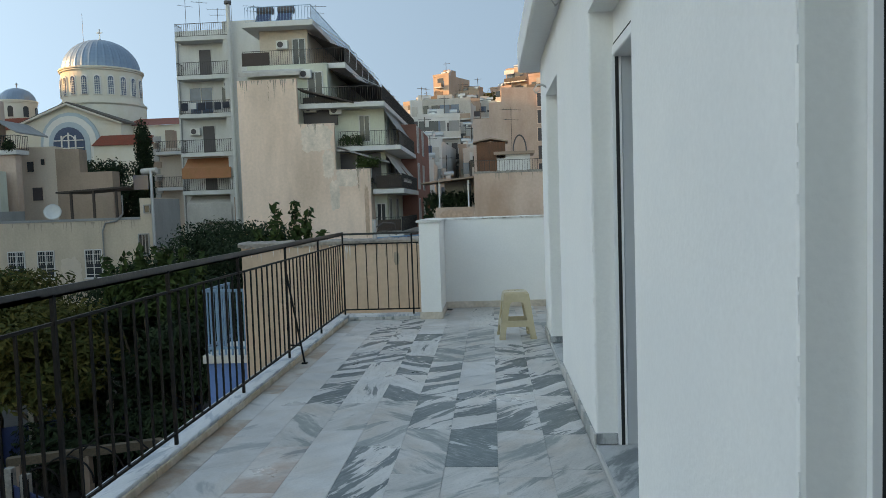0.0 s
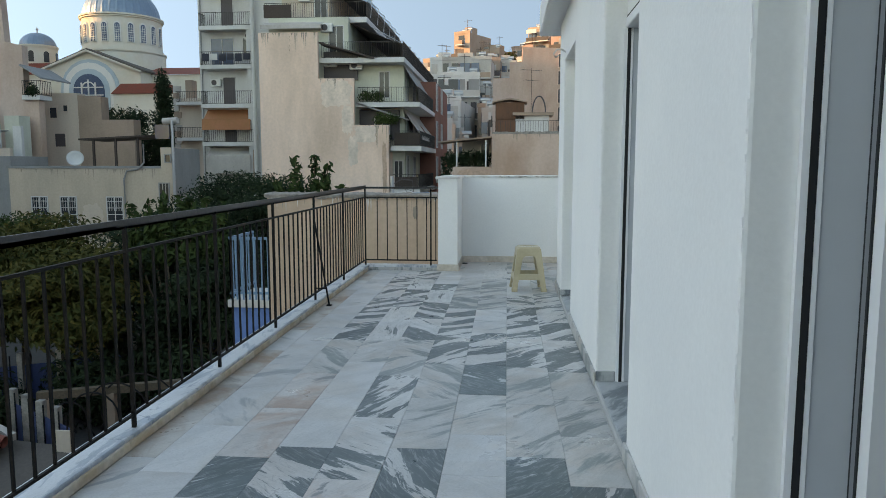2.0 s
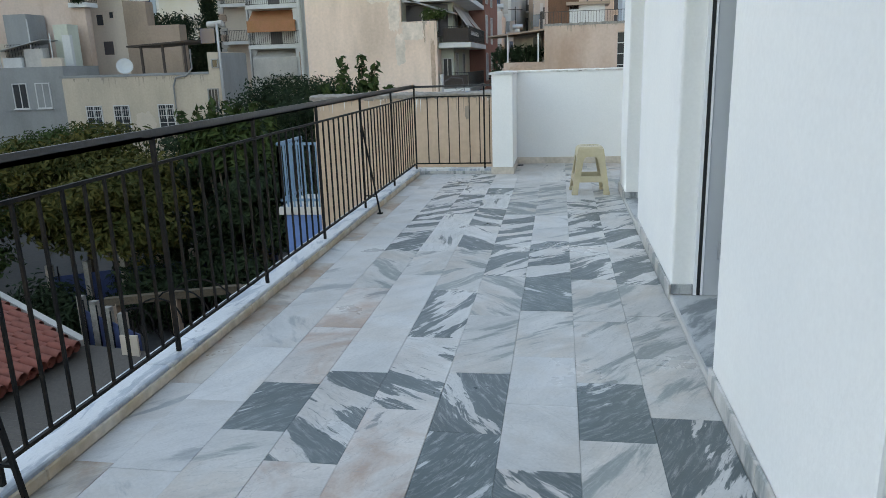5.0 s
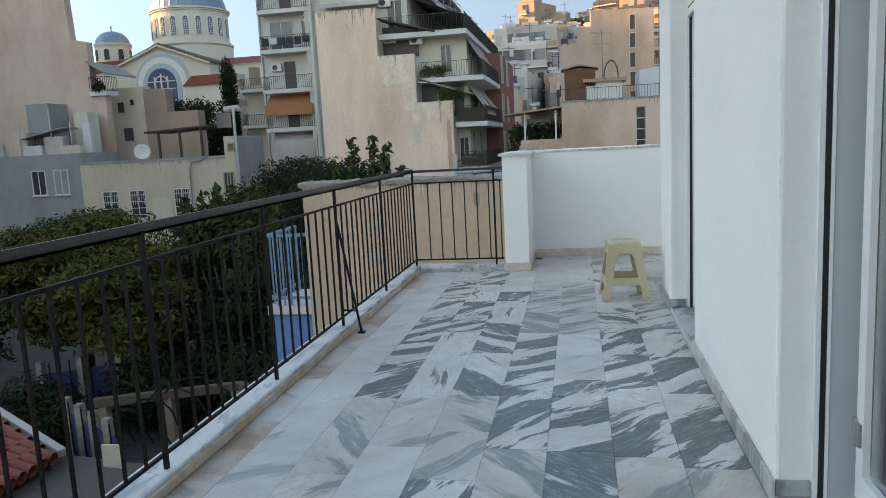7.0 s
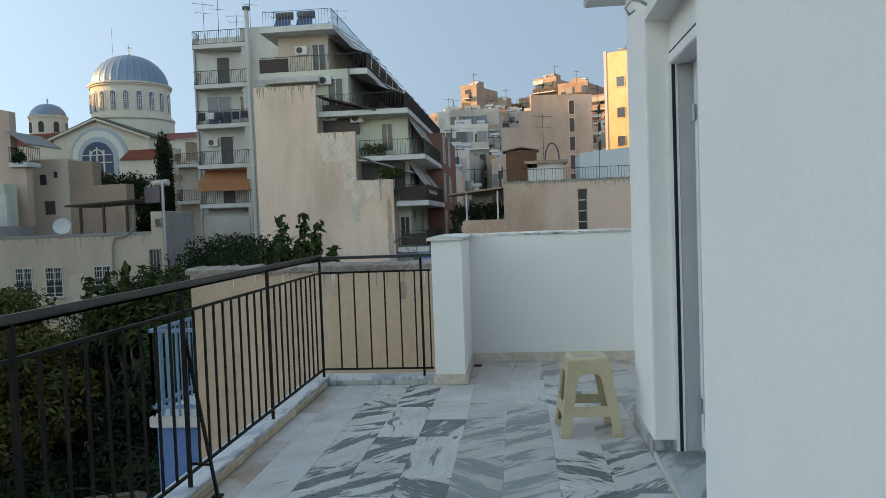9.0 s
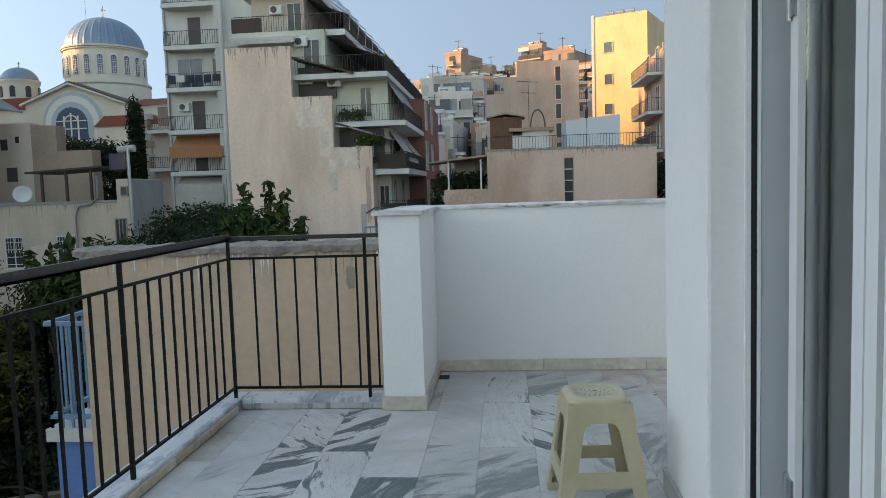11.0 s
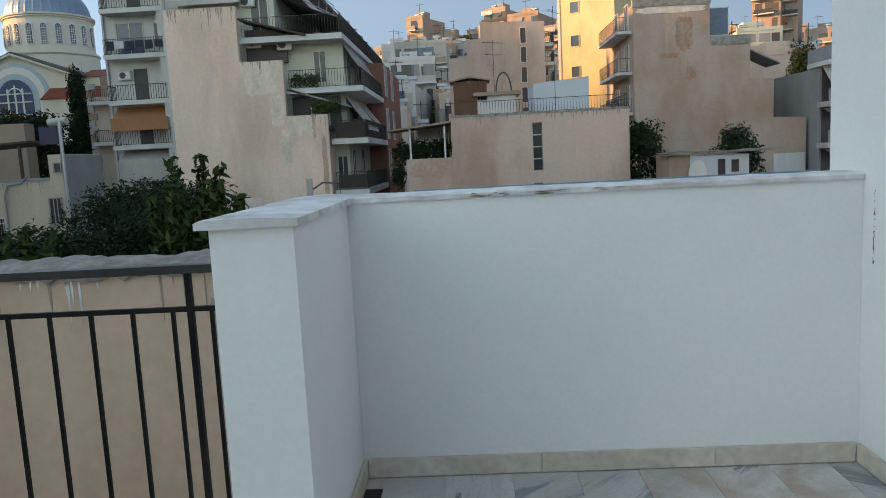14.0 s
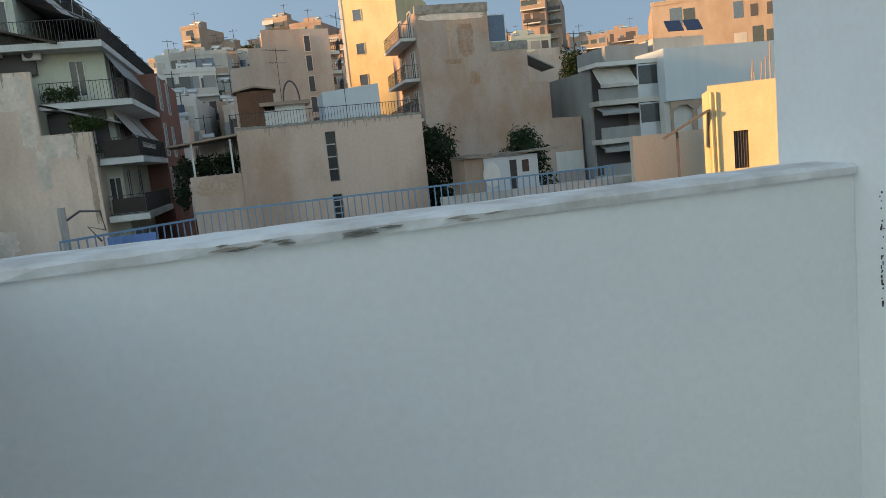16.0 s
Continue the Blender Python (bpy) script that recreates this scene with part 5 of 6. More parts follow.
def drum(parent, r, z0, z1, x=0, y=0, ring=1.06):
    bm = bmesh.new()
    for ra, a, b in ((r, z0, z1), (r * ring, z1 - 0.35, z1), (r * (ring - 0.02), z1 - 0.7, z1 - 0.45), (r * 1.03, z0, z0 + 0.5)):
        bmesh.ops.create_cone(bm, cap_ends=True, segments=48, radius1=ra, radius2=ra, depth=b - a, matrix=Matrix.Translation((x, y, (a + b) / 2)))
    part("drum", bm, STONEC, parent, "cream drum with cornice")
def arch_outline(w, h, n=10):
    pts = [(-w / 2, 0), (w / 2, 0)]
    for i in range(n + 1):
        a = math.pi * i / n
        pts.append((w / 2 * math.cos(a), h - w / 2 + w / 2 * math.sin(a)))
    return pts
def arched(parent, w, h, name, mat, depth=0.25):
    bm = bmesh.new()
    prism(bm, arch_outline(w, h), -depth, depth)
    return part(name, bm, mat, parent)
drum(C, 8.45, 26.6, 34.3)
drum(C, 9.1, 22.0, 26.6, ring=1.02)
dome(C, 8.15, 34.3, 7.2, 32)
for i in range(20):
    a = 2 * math.pi * i / 20 + 0.06
    if math.sin(a) > 0.35:
        continue
    rot = pose(8.45 * math.cos(a), 8.45 * math.sin(a), 28.1, 0, 0, math.degrees(a) + 90)
    w = arched(C, 1.55, 4.4, "window", STONEW, 0.2)
    w.matrix_basis = rot
    p = arched(w, 1.05, 3.9, "pane", BLUEP, 0.30)
    p.matrix_basis = pose(0, 0, 0.15)
    bm = bmesh.new()
    for k in range(6):
        box(bm, -0.5, 0.5, -0.36, -0.28, 0.5 + 0.5 * k, 0.58 + 0.5 * k)
    for u in (-0.2, 0.2):
        box(bm, u - 0.04, u + 0.04, -0.36, -0.28, 0.15, 3.7)
    part("lattice", bm, STONEW, w)
bm = bmesh.new()
prism(bm, [(-10.2, -9), (11.0, -9), (11.0, 21.0), (-0.2, 25.2), (-10.2, 21.6)], -14, 0)
part("front_wall", bm, STONEC, C, "cream gabled front wall")
bm = bmesh.new()
prism(bm, [(-10.9, 21.3), (-0.2, 25.3), (11.6, 20.9), (11.6, 21.3), (-0.2, 25.75), (-10.9, 21.7)], -14.6, 0.4)
part("gable_roof", bm, ROOFSH, C, "dark brown tiled gable roof")
bm = bmesh.new()
prism(bm, [(-10.9, 21.0), (-0.2, 25.0), (11.6, 20.6), (11.6, 20.9), (-0.2, 25.4), (-10.9, 21.4)], -15.0, -14.3)
part("gable_cornice", bm, STONEC, C)
for r, d, mat, nm in ((6.5, 0.35, CHBLUE, "arch_band"), (5.8, 0.55, STONEW, "arch_band"), (4.5, 0.7, CHBLUE, "arch_band"), (3.4, 0.85, BLUEP, "great_window")):
    a = arched(C, 2 * r, 20 + r - 3, nm, mat, d)
    a.matrix_basis = pose(0.0, -14.0 - 0.02, 0)
bm = bmesh.new()
for u in (-1.5, 0, 1.5):
    box(bm, u - 0.13, u + 0.13, -15.1, -14.85, 4, 19.2 if u == 0 else 18.6)
for z in (13.5, 16.0, 17.6):
    box(bm, -3.2, 3.2, -15.1, -14.85, z - 0.1, z + 0.1)
for k in range(14):
    a0, a1 = math.pi * k / 14, math.pi * (k + 1) / 14
    sqbar(bm, (1.5 * math.cos(a0), -14.97, 17.2 + 1.5 * math.sin(a0)), (1.5 * math.cos(a1), -14.97, 17.2 + 1.5 * math.sin(a1)), 0.22)
part("window_tracery", bm, STONEW, C)
block("wing", C, STONEC, 10, 30, -9, 8, -9, 20.8)
bm = bmesh.new()
prism(bm, [(9, 20.8), (32, 20.8), (32, 23.2), (9, 23.2)], -9.6, -9.3)
bmesh.ops.translate(bm, verts=[v for v in bm.verts if v.co.z > 22], vec=(0, 8, 0))
part("wing_roof", bm, TILER, C, "red tiled roof")
block("annex", C, STONEC, 6.5, 20, -17, -14, -9, 16.0)
bm = bmesh.new()
prism(bm, [(6.2, 16.0), (18, 16.0), (18, 18.0), (8.5, 18.0)], -17.5, -14.1)
part("annex_roof", bm, TILER, C, "red tiled roof")
block("wing", C, STONEC, -27, -10, -8, 6, -9, 21.2)
bm = bmesh.new()
prism(bm, [(-27.5, 21.2), (-9.5, 21.2), (-9.5, 23.6), (-26.5, 23.6)], -8.6, -6)
part("wing_roof", bm, TILER, C, "red tiled roof")
drum(C, 3.9, 22.0, 28.0, -18.2, -3.5)
dome(C, 3.75, 28.0, 3.0, 20, -18.2, -3.5)
for i in range(8):
    a = 2 * math.pi * i / 8 + 0.2
    if math.sin(a) < 0.4:
        w = arched(C, 1.1, 2.4, "window", SHADEP, 0.12)
        w.matrix_basis = pose(-18.2 + 3.9 * math.cos(a), -3.5 + 3.9 * math.sin(a), 24.2, 0, 0, math.degrees(a) + 90)
bm = bmesh.new()
bar(bm, (-2.2, -3, 40), (-2.2, -3, 47), 0.035)
part("lightning_rod", bm, RAILB, C)

# small old house beside the white flats
oh = thing("stone_house", "old house with a stone corner, arched window and balcony", "house", (0, 0, 0))
block("wall", oh, CREAM, -29.5, -24.0, 58, 64, GROUND_Z, 7.6)
for k in range(14):
    block("corner_stone", oh, GREYR if k % 3 else BROWNR, -29.6, -29.1 + (0.2 if k % 2 else 0), 57.85, 58.1, 0.4 + 0.6 * k, 0.92 + 0.6 * k)
balcony(oh, -29.0, -24.2, 57.0, 58, 7.2)
balcony(oh, -29.0, -24.2, 57.0, 58, 3.9)
aw = arched(oh, 1.7, 2.3, "window", SHADEP, 0.1)
aw.matrix_basis = pose(-26.0, 57.95, 4.0)
block("chimney", oh, BROWNR, -28.9, -28.2, 59, 60, 7.6, 9.4)

# ---------------------------------------------------------------- across the street: low blank building
G = thing("low_blank_building", "low pinkish-beige building with a blank wall and slit windows", "building", (0, 0, 0))
for x0, x1, z0, z1 in ((0.8, 5.0, GROUND_Z, 3.33), (5.5, 9.95, GROUND_Z, 3.30), (5.0, 5.5, 2.8, 3.31), (5.0, 5.5, -0.3, 0.33), (5.0, 5.5, GROUND_Z, -1.6)):
    block("wall", G, PINKISH, x0, x1, 36.0, 36.3, z0, z1)
block("body", G, PINKISH, 0.8, 9.95, 36.55, 48, GROUND_Z, 3.1)
for z0, z1 in ((0.33, 2.8), (-1.6, -0.3)):
    s = block("window", G, GREYD, 5.0, 5.5, 36.28, 36.5, z0, z1)
    bm = bmesh.new()
    box(bm, 5.04, 5.46, 36.25, 36.275, z0 + 0.05, z1 - 0.05)
    part("pane", bm, SHADEP, s)
    for k in range(3):
        z = z0 + (z1 - z0) * (k + 1) / 4
        bm = bmesh.new()
        box(bm, 5.0, 5.5, 36.2, 36.25, z - 0.03, z + 0.03)
        part("glazing_bar", bm, ALU, s)
bm = bmesh.new()
rng = random.Random(3)
for k in range(46):
    x = 0.8 + k * 0.2
    box(bm, x, x + 0.2, 35.98, 36.32, 3.25, 3.36 + 0.05 * rng.random())
part("parapet_edge", bm, CONCR, G, "crumbling parapet edge")
block("side_wall", G, PINKISH, -1.6, 0.79, 36.0, 36.3, GROUND_Z, 1.25)
block("body", G, WHITER, -1.2, 0.79, 39, 44, GROUND_Z, 3.0)
window(G, 0.3, 2.3, 0.5, 0.9, 39, SHADEP, WHITER)
bm = bmesh.new()
prism(bm, [(-2.5, 2.72), (0.78, 3.02), (0.78, 3.12), (-2.5, 2.8)], 35.9, 39)
part("canopy", bm, BROWNR, G, "sloping brown canopy over a planted terrace")
for x in (-1.4, 0.4):
    block("canopy_post", G, WHITER, x, x + 0.09, 36.05, 36.14, 1.25, 2.9)
ob = new("terrace_shrub", leaf_mesh("terrace_shrub", [(-1.8, 37, 1.6, 0.6, 0.5, 0.7), (-0.9, 37.2, 1.7, 0.6, 0.5, 0.6), (0.1, 37, 1.6, 0.7, 0.5, 0.7), (-2.1, 36.6, 0.4, 0.4, 0.4, 0.8)], 2600, 0.11, LEAF_D, 71))
tagged(ob, "dark green shrubs under a terrace canopy", "plant", "terrace plants")
rail("roof_railing", G, RAILB, [(0.5, 44), (0.5, 38.0), (10.3, 38.0), (10.3, 44)], 3.1, 1.05, 0.16)
hut = thing("wooden_roof_hut", "dark brown wooden hut on a roof terrace", "hut", (0, 0, 0))
for k in range(10):
    bm = bmesh.new()
    box(bm, 0.92 + 0.2 * k, 1.11 + 0.2 * k, 42.0, 42.05, 4.5, 5.65)
    part("board", bm, WOODD, hut)
block("body", hut, WOODD, 0.93, 2.9, 42.06, 43.6, 3.1, 5.6)
bm = bmesh.new()
prism(bm, [(0.7, 5.62), (1.9, 5.85), (3.1, 5.62), (3.1, 5.7), (1.9, 5.95), (0.7, 5.7)], 41.8, 43.8)
part("roof", bm, BROWNR, hut)
ws = thing("roof_store", "small whitewashed flat-roofed store on a roof", "building", (0, 0, 0))
block("wall", ws, WHITER, 2.3, 4.6, 42.0, 44, 3.1, 4.75)
block("roof", ws, BROWNR, 2.1, 4.9, 41.7, 44.2, 4.75, 4.95)
wb = thing("white_roof_room", "white rendered rooftop room", "building", (0, 0, 0))
bm = bmesh.new()
prism(bm, [(6.0, 3.1), (9.6, 3.1), (9.6, 5.95), (6.0, 5.65)], 46, 50)
part("wall", bm, BLUEW, wb)
antenna(6.7, 40, 3.1, 6.2, turn=60)
antenna(3.4, 43, 4.9, 3.2, turn=30)
bm = bmesh.new()
limb(bm, [(3.9 + 0.45 * math.cos(math.pi * k / 12), 41.9, 4.95 + 1.1 * math.sin(math.pi * k / 12)) for k in range(13)], 0.05, 0.05, 6)
lone("metal_hoop", bm, SHUT, "dark bent metal hoop on a roof", "hoop")

bz = thing("beige_blank_building", "tall beige building with a blank wall and a strip of windows", "apartment building", (0, 0, 0))
bm = bmesh.new()
prism(bm, [(0.3, GROUND_Z), (8.6, GROUND_Z), (8.6, 12.3), (3.1, 12.5), (3.1, 11.1), (1.9, 11.1), (1.9, 9.65), (0.3, 9.6)], 62, 64.6)
part("wall", bm, PINKISH, bz)
for z in (11.2, 9.6, 7.9, 6.2, 4.5):
    window(bz, 6.75, z, 0.45, 1.25, 62, SHUT, BEIGE, bars=0, sill=False)
    balcony(bz, 8.6, 9.4, 62.2, 64.5, z - 0.7)

yt = thing("yellow_apartment_tower", "tall sunlit yellow rendered block with small windows", "apartment building", (10.6, 68, 0), -25)
block("wall", yt, YELLOW, 0, 5.2, 0, 14, GROUND_Z, 17.2)
block("corner_strip", yt, WHITER, -0.12, 0.14, -0.06, 0.3, GROUND_Z, 17.4)
for z in (14.25, 11.25, 8.45):
    window(yt, 1.5, z, 0.75, 0.95, 0, BLUEP, YELLOW, bars=0, sill=False)
for k in range(3):
    bm = bmesh.new()
    bar(bm, (0.8 + k, 2, 17.8), (1.5 + k, 2, 17.8), 0.25, 12)
    part("water_tank", bm, ALU, yt)
    block("tank_stand", yt, RAILB, 0.9 + k, 1.4 + k, 1.9, 2.1, 17.2, 17.7)

br = thing("stained_blank_building", "stepped building with a rust-stained pinkish blank wall", "apartment building", (0, 0, 0))
bm = bmesh.new()
prism(bm, [(13.4, GROUND_Z), (25.2, GROUND_Z), (25.2, 2.75), (22.9, 2.85), (22.9, 5.5), (21.35, 5.55), (21.35, 8.45), (18.6, 8.5), (18.6, 11.1), (13.4, 11.0)], 50, 60)
part("wall", bm, STAINW, br, "rust-stained pinkish blank wall")
block("parapet", br, CONCR, 13.35, 18.65, 49.95, 50.3, 10.75, 11.35)
block("parapet", br, CONCR, 18.65, 21.4, 49.95, 50.3, 7.95, 8.55)
block("foot_panel", br, WHITER, 22.95, 25.1, 49.93, 49.99, -1.2, 0.3)
gb = block("glazed_cabin", br, ALU, 18.7, 20.1, 50.6, 53, 8.5, 10.6)
block("pane", gb, BLUEP, 18.78, 20.02, 50.56, 50.59, 8.7, 10.5)
for k, z in enumerate((11.2, 8.4, 5.6, 2.8)):
    for y in (52, 55.5):
        w = window(br, 13.4, z - 0.9, 1.1, 1.9, y, SHADEP, WHITER, side=False, sill=False)
        w.matrix_basis = pose(13.38, y, z - 0.9, 0, 0, -90)
    block("balcony_slab", br, WHITER, 12.3, 13.39, 50.5, 57.5, z - 2.1, z - 1.9)
    rail("balcony_railing", br, RAILB, [(13.3, 50.55), (12.35, 50.55), (12.35, 57.4)], z - 1.9, 0.95, 0.2)
bm = bmesh.new()
prism(bm, [(21.4, 7.7), (23.6, 6.6), (23.6, 6.5), (21.4, 7.6)], 50.5, 53)
part("awning", bm, GREYD, br)

sh = thing("tumbledown_shed", "small shed of whitewashed and rubble walls with a ragged roof", "shed", (0, 0, 0))
block("wall", sh, BROWNR, 11.4, 12.4, 34.0, 36.5, GROUND_Z, 0.75, "bare rubble wall")
block("wall", sh, BLUEW, 12.41, 15.25, 34.0, 36.5, GROUND_Z, 0.7, "whitewashed wall")
block("doorway", sh, SHADEP, 13.75, 14.1, 33.96, 34.02, -1.4, 0.5)
block("window_opening", sh, SHADEP, 14.4, 14.75, 33.96, 34.02, -0.15, 0.45)
rng = random.Random(12)
for k in range(26):
    bm = bmesh.new()
    x = 11.1 + 4.4 * rng.random()
    box(bm, x, x + 0.4 + 0.9 * rng.random(), 33.7 + rng.random() * 0.3, 35.6, 0.76 + 0.018 * (k % 9), 0.80 + 0.018 * (k % 9))
    bmesh.ops.rotate(bm, verts=bm.verts[:], cent=(x, 34.5, 0.8), matrix=Matrix.Rotation(rng.uniform(-0.12, 0.12), 3, "Z"))
    part("roof_board", bm, CONCR if k % 3 else BROWNR, sh)
bm = bmesh.new()
bmesh.ops.create_uvsphere(bm, u_segments=20, v_segments=10, radius=0.5)
bmesh.ops.scale(bm, verts=bm.verts[:], vec=(0.9, 0.12, 1.3))
lone("white_tub", bm, WHITER, "pale upright tub leaning on the shed wall", "tub").matrix_basis = pose(12.75, 33.9, -0.15)

rb = thing("balcony_apartment_block", "grey block of flats with glazed balconies and long awnings", "apartment building", (0, 0, 0))
block("wall", rb, GREYD, 25.4, 30.0, 48.5, 56, GROUND_Z, 5.9)
for z in (3.6, 0.9, -1.7):
    block("balcony_slab", rb, GREYR, 25.2, 30.0, 46.9, 48.5, z - 0.35, z)
    block("balcony_front", rb, GREYD, 25.25, 28.3, 46.95, 47.0, z, z + 0.8)
    awning(rb, 25.3, 28.2, 48.0, z + 2.4, 1.3, 1.3 if z > 3 else 0.5, GREYR if z > 3 else GREYD, "grey balcony awning")
    # flat dark sheet stands in for a shaded recess behind the balcony
    block("recess", rb, SHUT, 25.5, 28.2, 48.44, 48.5, z, z + 2.2)
    gz = block("glazing", rb, ALU, 28.3, 29.95, 46.95, 47.05, z, z + 2.3)
    block("pane", gz, SHADEP, 28.4, 29.85, 46.92, 46.94, z + 0.9, z + 2.2)
block("roof_slab", rb, WHITER, 25.2, 30.0, 46.9, 50, 5.95, 6.25)
block("roof_room", rb, GREYD, 27.5, 31.0, 50, 55, 5.9, 7.7)
ww = thing("white_blank_building", "building with a large bluish-white blank wall", "building", (0, 0, 0))
block("wall", ww, BLUEW, 29.9, 46, 46.0, 56, 3.1, 6.75)
block("wall", ww, WHITER, 29.9, 46, 46.3, 56, GROUND_Z, 3.1)
block("roof_room", ww, GREYR, 31.5, 35.8, 50, 56, 6.75, 8.0)
for k in range(2):
    bm = bmesh.new()
    box(bm, -0.65, 0.65, -0.04, 0.04, -0.5, 0.5)
    part("solar_collector", bm, SOLAR, ww).matrix_basis = pose(33 + 1.6 * k, 49.5, 8.75, -35, 0, 0)
for k in range(3):
    bm = bmesh.new()
    x = 30.2 + 1.9 * k
    prism(bm, [(x, 0.4), (x + 0.15, 0.4), (x + 0.15, 2.4), (x + 0.6, 2.75), (x + 1.3, 2.75), (x + 1.75, 2.4), (x + 1.75, 0.4), (x + 1.9, 0.4), (x + 1.9, 3.05), (x, 3.05)], 45.9, 46.1)
    part("arcade", bm, BROWNR, ww)
wl = thing("yard_wall", "old beige yard wall with peeling render", "wall", (0, 0, 0))
block("wall", wl, CREAM, 18.4, 22.6, 30, 30.3, GROUND_Z, 1.05)
block("wall", wl, GREYR, 9.5, 30, 31.5, 31.8, GROUND_Z, -0.8)
yh = thing("yellow_house", "small sunlit yellow house with a barred window and lean-to", "house", (18.4, 24, 0), -30)
for x0, x1, z0, z1 in ((0.0, 0.83, GROUND_Z, 2.7), (1.36, 4.6, GROUND_Z, 2.7), (0.83, 1.36, 0.92, 2.7), (0.83, 1.36, GROUND_Z, -0.5)):
    block("wall", yh, YELLOW, x0, x1, 0, 0.3, z0, z1)
block("body", yh, YELLOW, 0.02, 4.6, 0.5, 4, GROUND_Z, 2.55)
bm = bmesh.new()
box(bm, 0.83, 1.36, 0.25, 0.3, -0.5, 0.92)
wi = part("window", bm, SHADEP, yh)
for k in range(5):
    bm = bmesh.new()
    bar(bm, (0.90 + 0.095 * k, 0.1, -0.5), (0.90 + 0.095 * k, 0.1, 0.92), 0.014)
    part("grille_bar", bm, SHUT, wi)
for dx, r in ((0.08, 0.06), (0.26, 0.045)):
    bm = bmesh.new()
    bar(bm, (dx, -0.07, -4), (dx, -0.07, 2.45), r)
    part("drain_pipe", bm, YELLOW, yh)
bm = bmesh.new()
prism(bm, [(-1.7, 0.85), (0.0, 1.75), (0.0, 1.83), (-1.7, 0.93)], -0.4, 1.6)
part("lean_to_roof", bm, ROOFSH, yh)
block("lean_to_post", yh, SHUT, -1.25, -1.15, -0.2, -0.1, GROUND_Z, 1.1)
rng = random.Random(2)
for k in range(7):
    x = 1.6 + 0.17 * k
    bm = bmesh.new()
    bar(bm, (x, 0.7, 2.5), (x + rng.uniform(-.1, .1), 0.7, 3.1 + rng.random() * (1.6 if k in (3, 4) else 0.4)), 0.025)
    part("starter_bar", bm, BROWNR, yh, "rusty starter bar on the roof")

# ---------------------------------------------------------------- weather marks on the blank walls
def runs(parent, x0, x1, y, z, n, longest, mat, seed, wide=0.05):
    """Thin runs of dirt that hang from a wall's edge."""
    rng = random.Random(seed)
    for k in range(n):
        x, ln, w = rng.uniform(x0, x1), longest * (0.15 + 0.85 * rng.random() ** 2), wide * (0.3 + rng.random())
        pts = [(x - w, z), (x + w, z)]
        for i in range(1, 5):
            pts.append((x + w * (1 - i / 5) + rng.uniform(-0.3, 0.3) * w, z - ln * i / 5))
        pts.append((x, z - ln))
        for i in range(4, 0, -1):
            pts.append((x - w * (1 - i / 5) + rng.uniform(-0.3, 0.3) * w, z - ln * i / 5))
        bm = bmesh.new()
        prism(bm, pts, y - 0.004 - 0.0003 * k, y + 0.004)
        part("dirt_run", bm, mat, parent)


def crack(parent, x, y, z0, z1, w, mat, seed):
    """A ragged upright crack or patched joint in the render."""
    rng = random.Random(seed)
    n = 12
    mid = [x + 0.05 * rng.uniform(-1, 1) for i in range(n + 1)]
    wid = [w * (0.3 + rng.random()) for i in range(n + 1)]
    zs = [z0 + (z1 - z0) * i / n for i in range(n + 1)]
    bm = bmesh.new()
    prism(bm, [(m - v, z) for m, v, z in zip(mid, wid, zs)] + [(m + v, z) for m, v, z in reversed(list(zip(mid, wid, zs)))], y - 0.006, y + 0.004)
    part("crack", bm, mat, parent)


runs(G, 0.9, 9.7, 36.0, 3.25, 60, 0.55, SOOT, 71, 0.035)
runs(S, -13.8, -10.2, 36.5, 9.58, 22, 1.3, SOOT, 72, 0.05)
runs(S, -10.0, -7.95, 36.5, 6.73, 10, 1.0, SOOT, 73, 0.04)
runs(S, -7.7, -5.8, 36.5, 3.83, 10, 1.5, SOOT, 74, 0.05)
runs(br, 13.6, 18.4, 50.0, 10.7, 26, 1.4, SOOT, 75, 0.07)
runs(br, 15.6, 17.8, 50.0, 10.6, 12, 4.6, RUST, 76, 0.16)
runs(br, 18.8, 21.2, 50.0, 7.9, 10, 0.8, SOOT, 77, 0.06)
runs(low, -28.4, -19.0, 33.0, 1.1, 36, 0.7, SOOT, 78, 0.04)
for x, z0, z1, w, sd in ((-6.45, 2.6, 3.8, 0.03, 1), (-11.9, 8.3, 9.5, 0.012, 4)):
    crack(S, x, 36.5, z0, z1, w, BROWNR, sd)


def plaster_patch(parent, x0, x1, y, z0, z1, mat, seed, proud=0.004):
    """A skim of paler or darker render with a ragged outline."""
    rng = random.Random(seed)
    n, a, c = 36, (x1 - x0) / 2, (z1 - z0) / 2
    pts = []
    for i in range(n):
        t = 2 * math.pi * i / n
        k = (abs(math.cos(t)) ** 4 + abs(math.sin(t)) ** 4) ** -0.25 * (1 - 0.22 * rng.random())
        pts.append(((x0 + x1) / 2 + a * k * math.cos(t), (z0 + z1) / 2 + c * k * math.sin(t)))
    bm = bmesh.new()
    prism(bm, pts, y - proud, y + 0.003)
    part("plaster_patch", bm, mat, parent)


